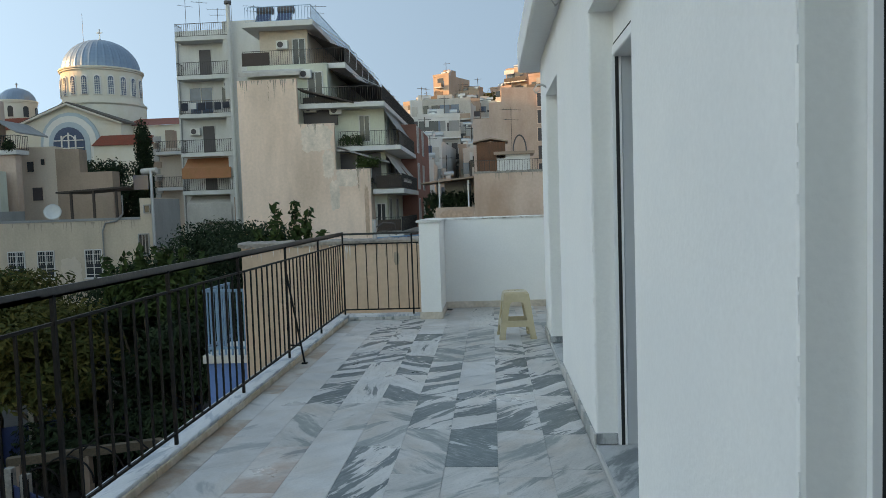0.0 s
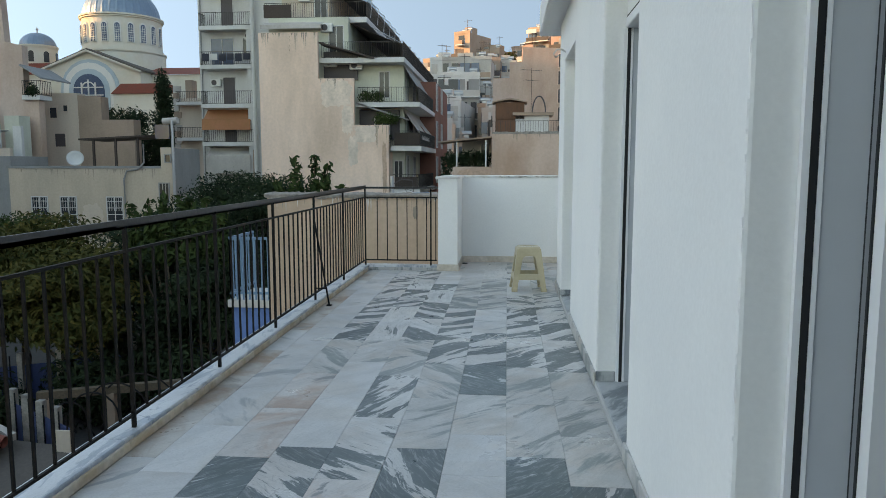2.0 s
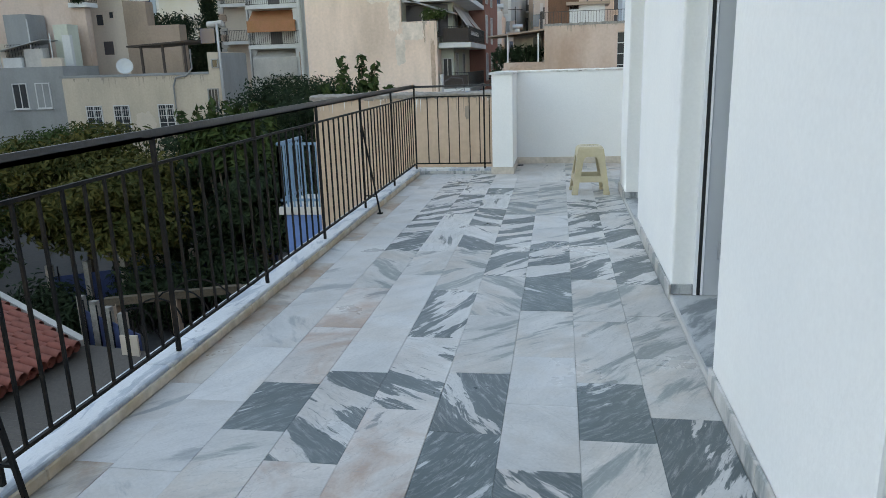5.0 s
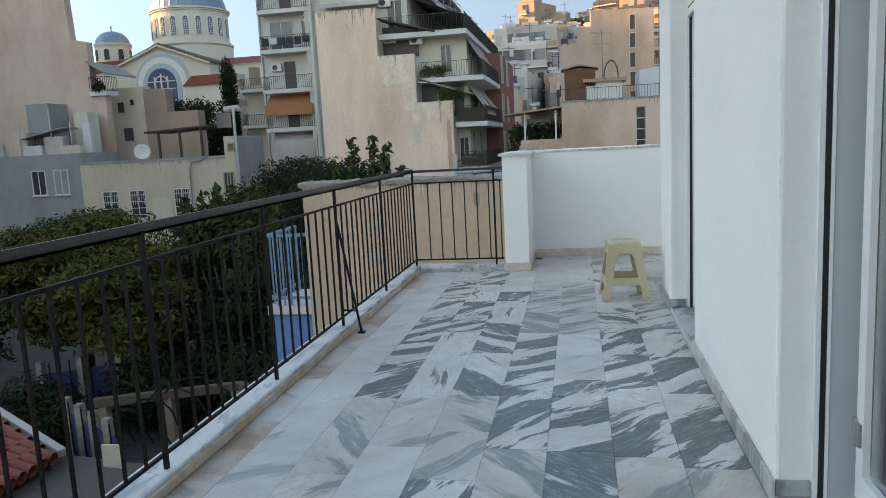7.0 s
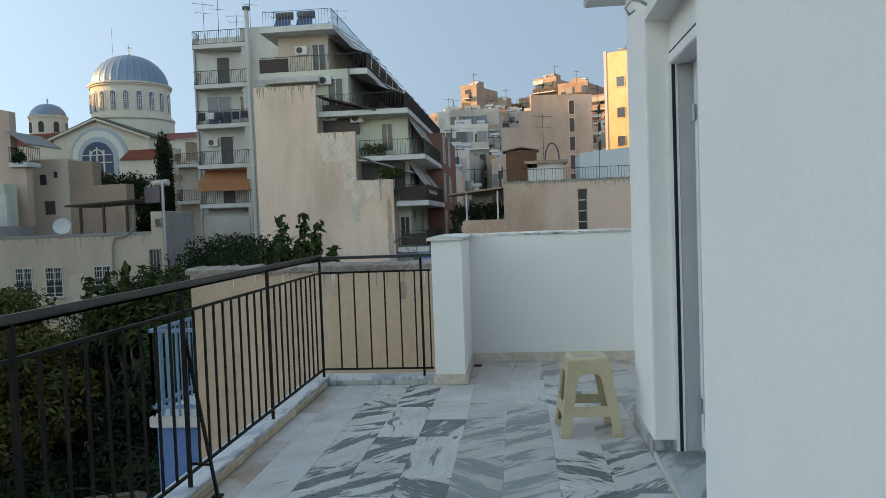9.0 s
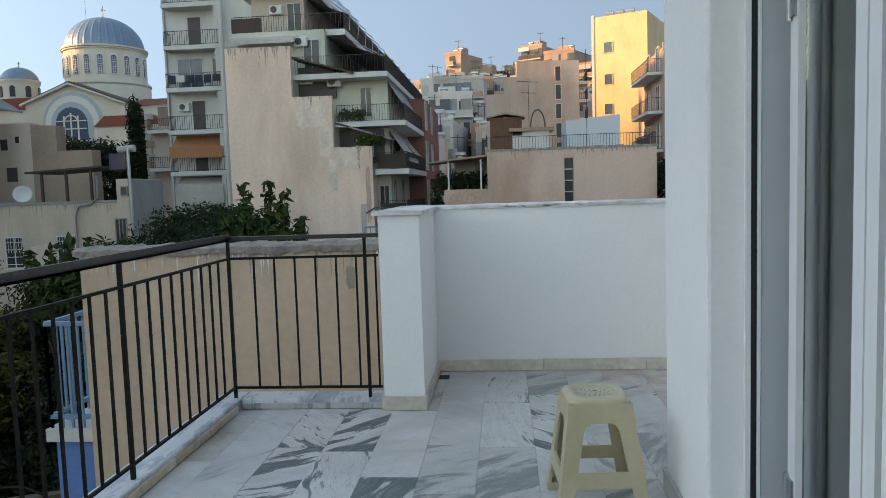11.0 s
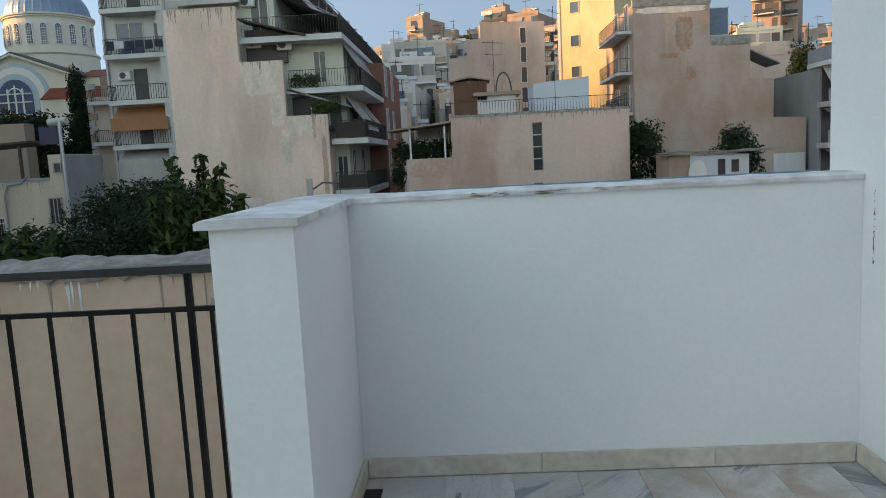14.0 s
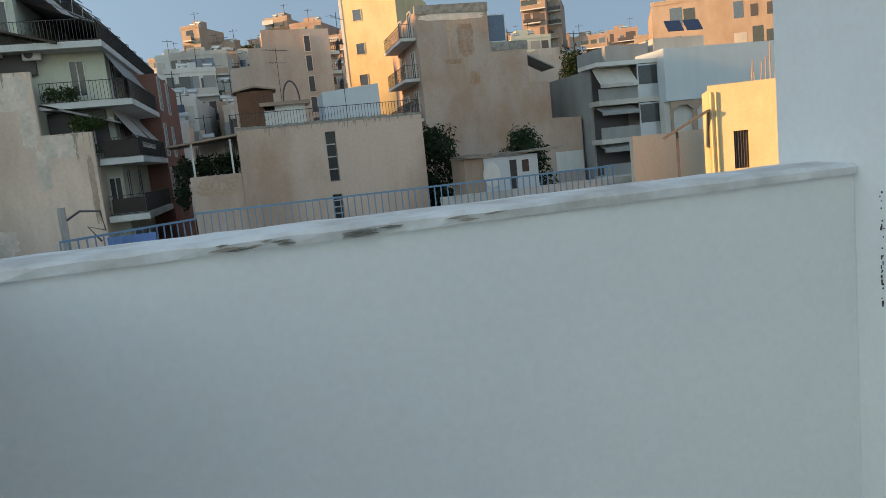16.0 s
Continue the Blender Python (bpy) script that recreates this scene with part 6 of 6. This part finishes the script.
for i, (x0, x1, z0, z1, mt) in enumerate(((-10.1, -7.9, 4.9, 6.75, PLASTER), (-8.7, -7.9, 3.2, 5.2, PLASTER), (-7.9, -6.4, 2.7, 3.85, PLASTER), (-8.3, -7.6, 1.2, 3.3, PLASTER),
                                          (-6.1, -5.8, -0.6, 2.9, RUST), (-12.6, -9.4, -1.6, -0.2, PLASTER))):
    plaster_patch(S, x0, x1, 36.5, z0, z1, mt, 300 + i, 0.004 + 0.0015 * i)
for i, (x0, x1, z0, z1, mt) in enumerate(((16.2, 17.5, 7.6, 10.1, RUSTD), (16.7, 17.7, 5.6, 6.7, RUSTD), (15.0, 16.5, 7.2, 7.6, RUSTD), (13.5, 18.5, 10.25, 10.75, PLASTER))):
    plaster_patch(br, x0, x1, 50.0, z0, z1, mt, 320 + i, 0.012 + 0.001 * i)
plaster_patch(G, -1.5, 0.7, 36.0, 0.2, 1.1, RUST, 341, 0.02)
plaster_patch(low, -24.0, -22.6, 33.0, -2.9, -0.9, CREAM, 361, 0.02)
plaster_patch(nb, 0.42, 0.50, 1.22, 0.56, 0.76, SOOT, 382, 0.0015)

# ---------------------------------------------------------------- street canyon and hill town
def town_house(x, y, w, d, z0, h, mat, floors, seed, turn=None, wins=1.0):
    rng = random.Random(seed)
    t = thing("town_building", "distant pale block of flats on the hillside", "apartment building", (x, y, 0), (-28 if y >= 138 else rng.uniform(-6, 6)) if turn is None else turn, group="hill town")
    block("wall", t, mat, 0, w, 0, d, z0, z0 + h)
    fh = h / floors
    for f in range(floors):
        z = z0 + fh * f
        if wins > 0.5 and rng.random() < 0.85:
            u0, u1 = (0, w) if rng.random() < 0.6 else sorted((w * rng.random() * 0.4, w * (0.6 + 0.4 * rng.random())))
            block("balcony_slab", t, WHITER if rng.random() < 0.7 else mat, u0 - 0.05, u1 + 0.05, -1.1, 0, z + 0.02, z + 0.24)
            block("balcony_front", t, rng.choice((RAILB, GREYR, SHUT, mat, BROWNR)), u0, u1, -1.08, -1.02, z + 0.24, z + 1.05)
            # dark panels are doors and also stand in for the loggia's shade
            u = u0 + 0.15
            while u < u1 - 0.5:
                du = min(rng.uniform(0.7, 1.7), u1 - 0.1 - u)
                if rng.random() < 0.8:
                    block("balcony_door", t, rng.choice((SHADEP, SHUT, SHADEP, BLUEP, GREYD)), u, u + du, -0.07, 0.01, z + 0.25, z + fh * 0.82)
                u += du + rng.uniform(0.15, 0.6)
            if rng.random() < 0.4:
                bm = bmesh.new()
                q = rng.uniform(0.3, 0.6)
                prism(bm, [(u0 + 0.1, z + fh - 0.15), (u0 + (u1 - u0) * q, z + fh - 0.15), (u0 + (u1 - u0) * q, z + fh - 1.0), (u0 + 0.1, z + fh - 1.0)], -1.15, -1.0)
                part("awning", bm, rng.choice((WHITEAW, ORANGE, BROWNAW, GREYR, WHITEAW)), t)
        n = max(1, int(w / 2.0))
        for k in range(n):
            if rng.random() > wins:
                continue
            u = w * (k + 0.5) / n + rng.uniform(-0.25, 0.25)
            ww_, hh = rng.uniform(0.4, 0.8), fh * rng.choice((0.45, 0.62, 0.7))
            block("window", t, rng.choice((SHADEP, SHADEP, SHUT, BLUEP, GREYR)), u - ww_, u + ww_, -0.05, 0.02, z + 0.35, z + 0.35 + hh)
    block("parapet", t, mat, -0.06, w + 0.06, -0.06, 0.2, z0 + h - 0.1, z0 + h + 0.45)
    block("stair_room", t, mat, w * 0.25, w * 0.25 + min(2.6, w * 0.4), d * 0.3, d * 0.6, z0 + h, z0 + h + 1.7)
    for k in range(2):
        bm = bmesh.new()
        u = w * rng.uniform(0.1, 0.8)
        bar(bm, (u, 1.2 + k, z0 + h + 1.0), (u + 1.1, 1.2 + k, z0 + h + 1.0), 0.28, 10)
        sqbar(bm, (u + 0.5, 1.2 + k, z0 + h), (u + 0.5, 1.2 + k, z0 + h + 0.8), 0.5)
        part("water_tank", bm, ALU, t)
    bm = bmesh.new()
    u = w * rng.uniform(0.2, 0.9)
    bar(bm, (u, 2, z0 + h), (u, 2, z0 + h + 3.2), 0.05)
    bar(bm, (u - 0.8, 2, z0 + h + 2.9), (u + 0.8, 2.3, z0 + h + 2.9), 0.035)
    part("mast", bm, RAILB, t)
    return t
TOWN = [HILLT, HILLP, GREYR, HILLT, BROWNR, HILLP]
# street side behind the stepped block
town_house(-8.5, 80, 4.6, 14, -5, 14.2, WHITER, 5, 1)
town_house(-8.2, 95, 6.0, 14, -2, 16.0, WHITER, 5, 2)
town_house(-9.0, 112, 8.0, 14, 2, 16.5, GREYR, 5, 3)
town_house(-2.6, 120, 3.0, 12, 4, 15.5, BROWNR, 5, 4)
town_house(-3.2, 100, 2.6, 16, -2, 14.5, GREYR, 5, 41)
town_house(-1.2, 76, 1.6, 16, -4, 11.5, GREYR, 4, 42)
ft = town_house(-9.8, 150, 3.9, 9, 8, 21.2, HILLT, 8, 5)
town_house(-5.4, 152, 6.0, 10, 8, 17.7, HILLT, 6, 6)
town_house(-16.5, 150, 6.2, 10, 8, 15.7, HILLT, 6, 7)
town_house(-26, 140, 8, 10, 4, 15.7, GREYR, 6, 8)
town_house(2.5, 150, 5.0, 10, 8, 18.0, HILLP, 6, 9)
town_house(6.0, 152, 5.0, 10, 10, 20.2, HILLT, 7, 10)
town_house(10.5, 146, 6.5, 10, 10, 17.8, HILLP, 6, 11)
town_house(16.5, 140, 7, 10, 8, 16.2, HILLP, 6, 12)
town_house(9.4, 96, 4.5, 12, -2, 15.0, PINKISH, 5, 13)
town_house(24, 140, 9, 12, 8, 14.2, GREYR, 5, 14)
town_house(34, 146, 8, 12, 8, 13.2, HILLP, 5, 15)
town_house(44, 150, 10, 12, 8, 12.2, HILLT, 5, 16)
town_house(59.5, 150, 5.2, 14, 6, 28.2, HILLP, 10, 17)
town_house(65.5, 152, 3.6, 12, 6, 25.2, HILLP, 9, 18)
town_house(70, 150, 8, 12, 6, 16.2, HILLP, 6, 19)
town_house(55, 90, 22, 14, -3, 20.5, HILLT, 6, 20, -28, 0.45)
town_house(74, 84, 14, 14, -3, 22, YELLOW, 6, 21, -28, 0.3)
town_house(42, 84, 9, 12, -4, 13.2, HILLP, 5, 22)
town_house(32, 76, 9, 12, -5, 15.0, PINKISH, 5, 23, 0, 0.0)
town_house(22.5, 72, 8.5, 12, -5, 15.0, PINKISH, 4, 24, 0, 0.0)
town_house(-8.3, 71, 4.0, 6, -5, 11.0, WHITER, 3, 51, 0, 0.1)
town_house(-3.9, 74, 1.3, 6, -5, 9.0, GREYR, 3, 52)
town_house(-2.2, 88, 2.4, 8, -3, 12.0, BROWNR, 5, 53)
town_house(0.1, 92, 2.6, 8, -3, 14.5, WHITER, 6, 54)
town_house(-5.6, 128, 4.0, 8, 3, 17.0, PINKISH, 6, 55)
town_house(-12.5, 126, 6.0, 8, 3, 17.5, WHITER, 6, 56)
town_house(-0.8, 124, 4.0, 8, 3, 16.5, GREYR, 6, 57)
town_house(27, 118, 6, 8, 0, 17.5, WHITER, 5, 58)
town_house(36, 112, 6, 8, 0, 15.5, CREAM, 5, 59)
town_house(45, 118, 7, 8, 0, 18.5, GREENW, 6, 60)
town_house(80, 140, 14, 14, 4, 16.2, HILLT, 6, 25)
town_house(-40, 120, 9, 10, -2, 16, CREAM, 5, 26)
rng = random.Random(99)
for k in range(16):
    x = -30 + 9.5 * k + rng.uniform(-2, 2)
    town_house(x, 185 + rng.uniform(-8, 20), 7 + 3 * rng.random(), 10, 12, 12 + 6 * rng.random(), TOWN[k % 6], 5, 200 + k)
# unseen rows: western ones added to keep the sun off, one closing behind
for nm, x0, x1, y0, y1, h in (("a", -62, -50, -30, -3, 17.0), ("b", -62, -50, -3, 13, 16.2), ("c", -62, -50, 13, 23.5, 15.3), ("f", -62, -50, 23.5, 27.5, 19.0), ("g", -130, -115, 51, 58, 41), ("h", -130, -115, 64, 126, 47), ("d", -62, -50, 27.5, 36.9, 25), ("i", -76, -64, 36, 52, 30), ("e", -180, -165, 128, 178, 48)):
    o = thing("western_sun_block", "unseen added block that keeps the low sun off", "apartment building", (0, 0, 0), kind="structure")
    block("wall", o, BEIGE, x0, x1, y0, y1, GROUND_Z, h)
o = thing("southern_row", "plain row of flats behind the terrace", "apartment building", (0, 0, 0), kind="structure")
block("wall", o, BEIGE, -40, 40, -45, -36, GROUND_Z, 6)

# ---------------------------------------------------------------- yard below: roof, fence, trees
rr = thing("yard_building", "low yard building with a brown sheet roof and red roof tiles", "house", (0, 0, 0))
block("wall", rr, WHITER, -8.65, -6.4, -3.0, 4.5, GROUND_Z, -4.8)
block("gable_wall", rr, WHITER, -12.2, -8.7, -3.0, 4.2, GROUND_Z, -4.4)
bm = bmesh.new()
rows = []
for k in range(161):
    y = -3.2 + 0.05 * k
    dz = 0.03 * math.sin(2 * math.pi * y / 0.2)
    rows.append([bm.verts.new((x, y, z + dz + h)) for x, z, h in ((-8.62, -4.45, 0), (-6.2, -4.65, 0), (-6.2, -4.65, 0.02), (-8.62, -4.45, 0.02))])
for r0, r1 in zip(rows, rows[1:]):
    for k in range(4):
        bm.faces.new((r0[k], r0[(k + 1) % 4], r1[(k + 1) % 4], r1[k]))
part("sheet_roof", bm, ROOFSH, rr, "brown corrugated sheet roof")
bm = bmesh.new()
for k in range(10):
    for j in range(18):
        x = -12.1 + 0.40 * k
        y = 4.15 - 0.27 * j + 0.17 * (9 - k)
        z = -3.46 - 0.080 * k
        bmesh.ops.create_cone(bm, cap_ends=False, segments=10, radius1=0.150, radius2=0.125, depth=0.44, matrix=Matrix.Translation((x, y, z)) @ Matrix.Rotation(radians(101), 4, "Y"))
sq = bmesh.new()
vs = [sq.verts.new(p) for p in ((-12.2, 5.9, -3.52), (-8.4, 4.25, -4.28), (-8.4, -3.0, -4.28), (-12.2, -3.0, -3.52))]
sq.faces.new(vs)
ext = bmesh.ops.extrude_face_region(sq, geom=sq.faces[:])
for v in ext["geom"]:
    if isinstance(v, bmesh.types.BMVert):
        v.co.z -= 0.08
bmesh.ops.recalc_face_normals(sq, faces=sq.faces[:])
part("roof_deck", sq, TILER, rr, "red roof deck under the tiles")
tr = part("clay_tiles", bm, TILER, rr, "red clay barrel tiles", smooth=True)
tagged(tr, kind="stuff")
bm = bmesh.new()
sqbar(bm, (-12.2, 6.05, -3.46), (-8.3, 4.4, -4.22), 0.16)
part("verge", bm, GREYR, rr, "whitewashed verge")
fence = thing("yard_fence", "navy sheeted metal fence with pale posts round the yard", "fence", (0, 0, 0))
for x0, y0, x1, y1, n in ((-9.7, 6.4, -7.3, 4.9, 4), (-9.2, 11.0, -7.6, 13.6, 5), (-12.5, 9.0, -9.2, 11.0, 4)):
    for k in range(n):
        a, c = Vector((x0, y0)).lerp(Vector((x1, y1)), k / n), Vector((x0, y0)).lerp(Vector((x1, y1)), (k + 1) / n)
        bm = bmesh.new()
        sqbar(bm, (a.x, a.y, GROUND_Z), (a.x, a.y, GROUND_Z + 1.75), 0.16)
        part("post", bm, CONCR, fence)
        bm = bmesh.new()
        sqbar(bm, (a.x, a.y, GROUND_Z + 0.75), (c.x, c.y, GROUND_Z + 0.75), 0.03, 1.3)
        part("sheet", bm, NAVY, fence)
        for j in range(2):
            q = a.lerp(c, (j + 0.5) / 2)
            block("bar", fence, IRON, q.x - 0.012, q.x + 0.012, q.y - 0.072, q.y - 0.048, GROUND_Z + 0.2, GROUND_Z + 1.7)
pg = thing("yard_pergola", "weathered pale timber beams on posts over the yard", "pergola", (0, 0, 0))
for p, q in (((-9.8, 7.4, -4.35), (-6.6, 8.6, -4.3)), ((-6.6, 8.6, -4.3), (-4.2, 6.2, -4.3))):
    bm = bmesh.new()
    sqbar(bm, p, q, 0.2)
    part("beam", bm, TRUNK, pg)
for p in ((-9.6, 7.5), (-6.7, 8.5), (-4.4, 6.4), (-8.2, 8.0)):
    bm = bmesh.new()
    sqbar(bm, (*p, GROUND_Z), (*p, -4.4), 0.2)
    part("post", bm, BROWNR, pg)
for k in range(4):
    bm = bmesh.new()
    r = 0.45 + 0.2 * k
    pts = [(-8.9 + 0.5 * k + r * math.cos(0.35 * i), 7.3 + 0.2 * k, -4.9 + r * math.sin(0.35 * i)) for i in range(12)]
    limb(bm, pts, 0.025, 0.02, 5)
    part("scroll_bar", bm, IRON, pg, "curled black iron bar")
sg = block("house_number_sign", fence, CREAM, -7.55, -7.15, 4.55, 4.6, GROUND_Z + 0.9, GROUND_Z + 1.5, "pale sign plate")

for lab, x, y, top, sp, n, mat, sd, lo in (
        ("leafy tree turning yellow-brown in the yard", -13.0, 11.5, -0.30, 3.4, 15000, LEAF_Y, 11, 0.42),
        ("dense green tree in the yard", -9.0, 14.0, -0.75, 3.2, 14000, LEAF_D, 12, 0.35),
        ("leafy tree turning yellow-brown in the yard", -17.5, 9.0, -0.75, 3.6, 14000, LEAF_Y, 13, 0.40),
        ("dense green tree in the yard", -22.0, 13.0, -0.55, 3.8, 13000, LEAF_G, 14, 0.35),
        ("dense green tree in the yard", -12.0, 18.5, -0.35, 3.6, 14000, LEAF_D, 15, 0.3),
        ("dense dark green tree before the beige wall", -9.5, 24.0, 0.7, 3.8, 15000, LEAF_D, 16, 0.25),
        ("dense dark green tree before the white flats", -13.5, 28.5, 1.0, 4.2, 14000, LEAF_D, 17, 0.25),
        ("green tree before the low houses", -23.0, 24.0, -1.1, 4.4, 12000, LEAF_G, 18, 0.3),
        ("leafy tree over the yard fence", -11.0, 10.2, -1.0, 2.9, 13000, LEAF_Y, 26, 0.45),
        ("dense dark tree over the yard fence", -7.4, 12.2, -1.3, 2.6, 12000, LEAF_D, 27, 0.35),
        ("leafy tree over the yard fence", -15.0, 8.2, -1.3, 2.8, 12000, LEAF_G, 28, 0.45),
        ("dense green tree in the yard", -5.4, 15.5, -1.2, 2.6, 11000, LEAF_D, 25, 0.3)):
    tree("yard_tree", lab, x, y, GROUND_Z, top, sp, n, 0.105, mat, sd, low=lo, group="yard trees")
tree("yard_tree", "green tree at the street", 10.9, 38.5, GROUND_Z, 2.7, 2.4, 7000, 0.13, LEAF_D, 19, group="street trees")
tree("yard_tree", "green tree behind the shed", 16.4, 39.5, GROUND_Z, 2.1, 2.6, 7000, 0.13, LEAF_D, 20, group="street trees")
tree("yard_tree", "green tree by the blank wall", 30.3, 62, GROUND_Z, 9.0, 2.3, 9000, 0.16, LEAF_D, 21, group="street trees")
tree("yard_tree", "green tree on the hill", 1.6, 132, 10, 22.5, 2.6, 4000, 0.35, LEAF_Y, 22, group="hill trees")
tree("yard_tree", "green bushy tree before the church", -36, 62, GROUND_Z, 7.2, 4.0, 6000, 0.22, LEAF_D, 23, group="church trees")
tree("yard_tree", "green bushy tree before the church", -42, 66, GROUND_Z, 8.0, 4.0, 6000, 0.22, LEAF_D, 24, group="church trees")


for i, (x, y, r, top) in enumerate(((-9.6, 9.4, 1.3, -3.6), (-11.6, 7.6, 1.2, -3.9), (-8.3, 10.8, 1.2, -3.4), (-13.6, 6.6, 1.3, -3.8), (-6.9, 9.9, 1.1, -3.7), (-10.4, 12.2, 1.4, -3.2), (-5.6, 8.0, 1.0, -4.0), (-15.5, 5.6, 1.4, -3.9))):
    ob = new("yard_shrub", leaf_mesh("yard_shrub", [(0, 0, (top - GROUND_Z) * 0.5, r, r, (top - GROUND_Z) * 0.52), (0.6 * r, -0.4 * r, (top - GROUND_Z) * 0.4, r * 0.7, r * 0.7, (top - GROUND_Z) * 0.42)], 3200, 0.10, LEAF_D, 700 + i))
    ob.matrix_basis = pose(x, y, GROUND_Z)
    tagged(ob, "dark green shrub growing beside the yard fence", "shrub", "yard shrubs")


def shoots(x, y, z0, tops, seed):
    """Upright leafy shoots, each a thin stem clad in long leaves."""
    t = thing("leafy_shoots", "upright shoots of a shrub with long dark leaves", "shrub", (x, y, 0))
    rng = random.Random(seed)
    for dx, dy, top in tops:
        bm = bmesh.new()
        limb(bm, [(dx * 0.4, dy * 0.4, z0), (dx * 0.8, dy, (z0 + top) / 2), (dx, dy, top)], 0.05, 0.012, 5)
        part("stem", bm, TRUNK, t)
        n = 14
        blobs = [(dx * (0.8 + 0.2 * i / n), dy, top - 1.9 * (1 - i / n), 0.36 - 0.20 * i / n, 0.36 - 0.20 * i / n, 0.12) for i in range(n + 1)]
        ob = new("leaves", leaf_mesh("leaves", blobs, 230, 0.16, LEAF_G, rng.randrange(9999), droop=-0.6))
        ob.parent = t


shoots(-5.0, 15, -3.0, [(-0.35, 0, 1.55), (0.25, 0.2, 1.55), (0.75, 0, 1.30), (-1.0, 0.2, 0.7), (1.1, 0.3, 0.6)], 31)
shoots(-8.3, 12, -3.5, [(-1.3, 0, 0.1), (-0.8, 0.1, 0.2), (-0.3, 0, 0.45), (0.2, 0.2, 0.35), (0.6, 0, 0.2), (1.0, 0.2, 0.3), (1.5, 0.2, 0.1)], 32)
cy = thing("cypress_tree", "tall narrow dark green cypress by the church", "tree", (-32.5, 62, GROUND_Z))
bm = bmesh.new()
limb(bm, [(0, 0, 0), (0, 0, 8), (0.1, 0, 15)], 0.25, 0.04)
part("trunk", bm, TRUNK, cy)
ob = new("crown", leaf_mesh("crown", [(0.15 * math.sin(3 * i), 0.15 * math.cos(2 * i), 3 + 1.02 * i, 1.75 - 0.11 * max(0, i - 3) - 0.10 * max(0, 3 - i), 1.6 - 0.11 * max(0, i - 3), 1.3) for i in range(13)], 15000, 0.17, LEAF_D, 55, droop=-0.8))
ob.parent = cy

# ---------------------------------------------------------------- marble slabs of the floor
COLS = [0.017, 0.17, 0.435, 0.69, 0.955, 1.225, 1.495, 1.775, 2.045, XW - 0.017]
SLABS = {
    1: ([-1.69, -3.89, -6.2, -6.73, -7.39], 'WWWWWW'),
    2: ([-2.63, -3.75, -4.65, -6.01, -6.43, -7.27], 'VVLPDLD'),
    3: ([-0.72, -1.43, -2.41, -3.74, -4.36, -5.87, -6.63, -7.37], 'VTVTLWVPP'),
    4: ([-1.05, -1.43, -2.15, -3.69, -4.66, -6.21, -7.0, -7.73], 'WDTVLVPWL'),
    5: ([0.51, 0.08, -0.63, -2.44, -3.59, -4.35, -5.84, -6.37, -6.86, -7.64], 'WWWLVVLVDVW'),
    6: ([-0.67, -2.48, -3.42, -4.36, -5.64, -6.6, -7.39], 'TLWVDWVD'),
    7: ([0.26, -0.7, -1.7, -3.56, -4.4, -5.9, -6.87, -7.64], 'LVWVVLDLW'),
    8: ([-1.71, -3.63, -4.49, -6.19, -7.05, -7.63], 'LVVLVVP'),
}
TONE = {"W": M_WHITE, "L": M_LIGHT, "V": M_VEIN, "D": M_DARK, "P": M_PINK, "S": M_STAIN, "T": M_SPECK}
rng = random.Random(21)
SLAB_MESHES = {}


def slab(x0, x1, y0, y1, tone):
    """One marble slab with a chamfered edge, set a hair apart from the next."""
    w, d = round(x1 - x0 - 0.0012, 4), round(y1 - y0 - 0.0012, 4)
    key = (w, d, tone)
    if key not in SLAB_MESHES:
        bm = bmesh.new()
        box(bm, -w / 2, w / 2, -d / 2, d / 2, -0.02, 0.0)
        bmesh.ops.bevel(bm, geom=[e for e in bm.edges if min(v.co.z for v in e.verts) > -0.001], offset=0.0006, segments=1, affect="EDGES")
        SLAB_MESHES[key] = mesh_of("slab", bm, TONE[tone])
    o = new("slab", SLAB_MESHES[key])
    o.parent = floor
    o.matrix_basis = pose((x0 + x1) / 2, (y0 + y1) / 2, rng.uniform(-0.0008, 0.0006), rng.uniform(-0.08, 0.08), rng.uniform(-0.08, 0.08), 0)


for c in range(1, 9):
    joints, tones = SLABS[c]
    far = -0.001 if c < 4 else (-0.045 if c == 4 else 0.869)
    near = -11.9
    js = [j for j in joints if j < far - 0.1]
    tones = tones[len(joints) - len(js):]
    while js[-1] > near + 0.6:
        js.append(js[-1] - rng.choice((0.45, 0.55, 0.6, 0.72)))
        tones += rng.choice("WLLVDP")
    edges = [far] + js + [near]
    for a, b, t in zip(edges, edges[1:], tones + "L"):
        n = max(1, round((a - b) / 0.62))
        for k in range(n):
            slab(COLS[c], COLS[c + 1], a + (b - a) * (k + 1) / n, a + (b - a) * k / n, t if k % 2 == 0 or t != "D" else "L")
for k in range(18):
    slab(COLS[0], COLS[1], -11.9 + k * 0.65, -11.9 + (k + 1) * 0.65, "S" if k % 4 else "W")
# a strip between pilaster and parapet, and the recess at the end
for x0, x1, cuts in ((1.168, 1.225, (-0.04, 0.45, 0.869)), (XW - 0.017, 2.57, (-1.155, -0.45, 0.2, 0.869)), (2.57, 2.83, (-1.155, -0.8, -0.1, 0.5, 0.869)), (2.83, 3.08, (-1.155, -0.3, 0.35, 0.869)), (3.08, 3.195, (-1.1, 0.1, 0.869))):
    for a, b in zip(cuts, cuts[1:]):
        slab(x0, x1, a, b, rng.choice("LLPW"))
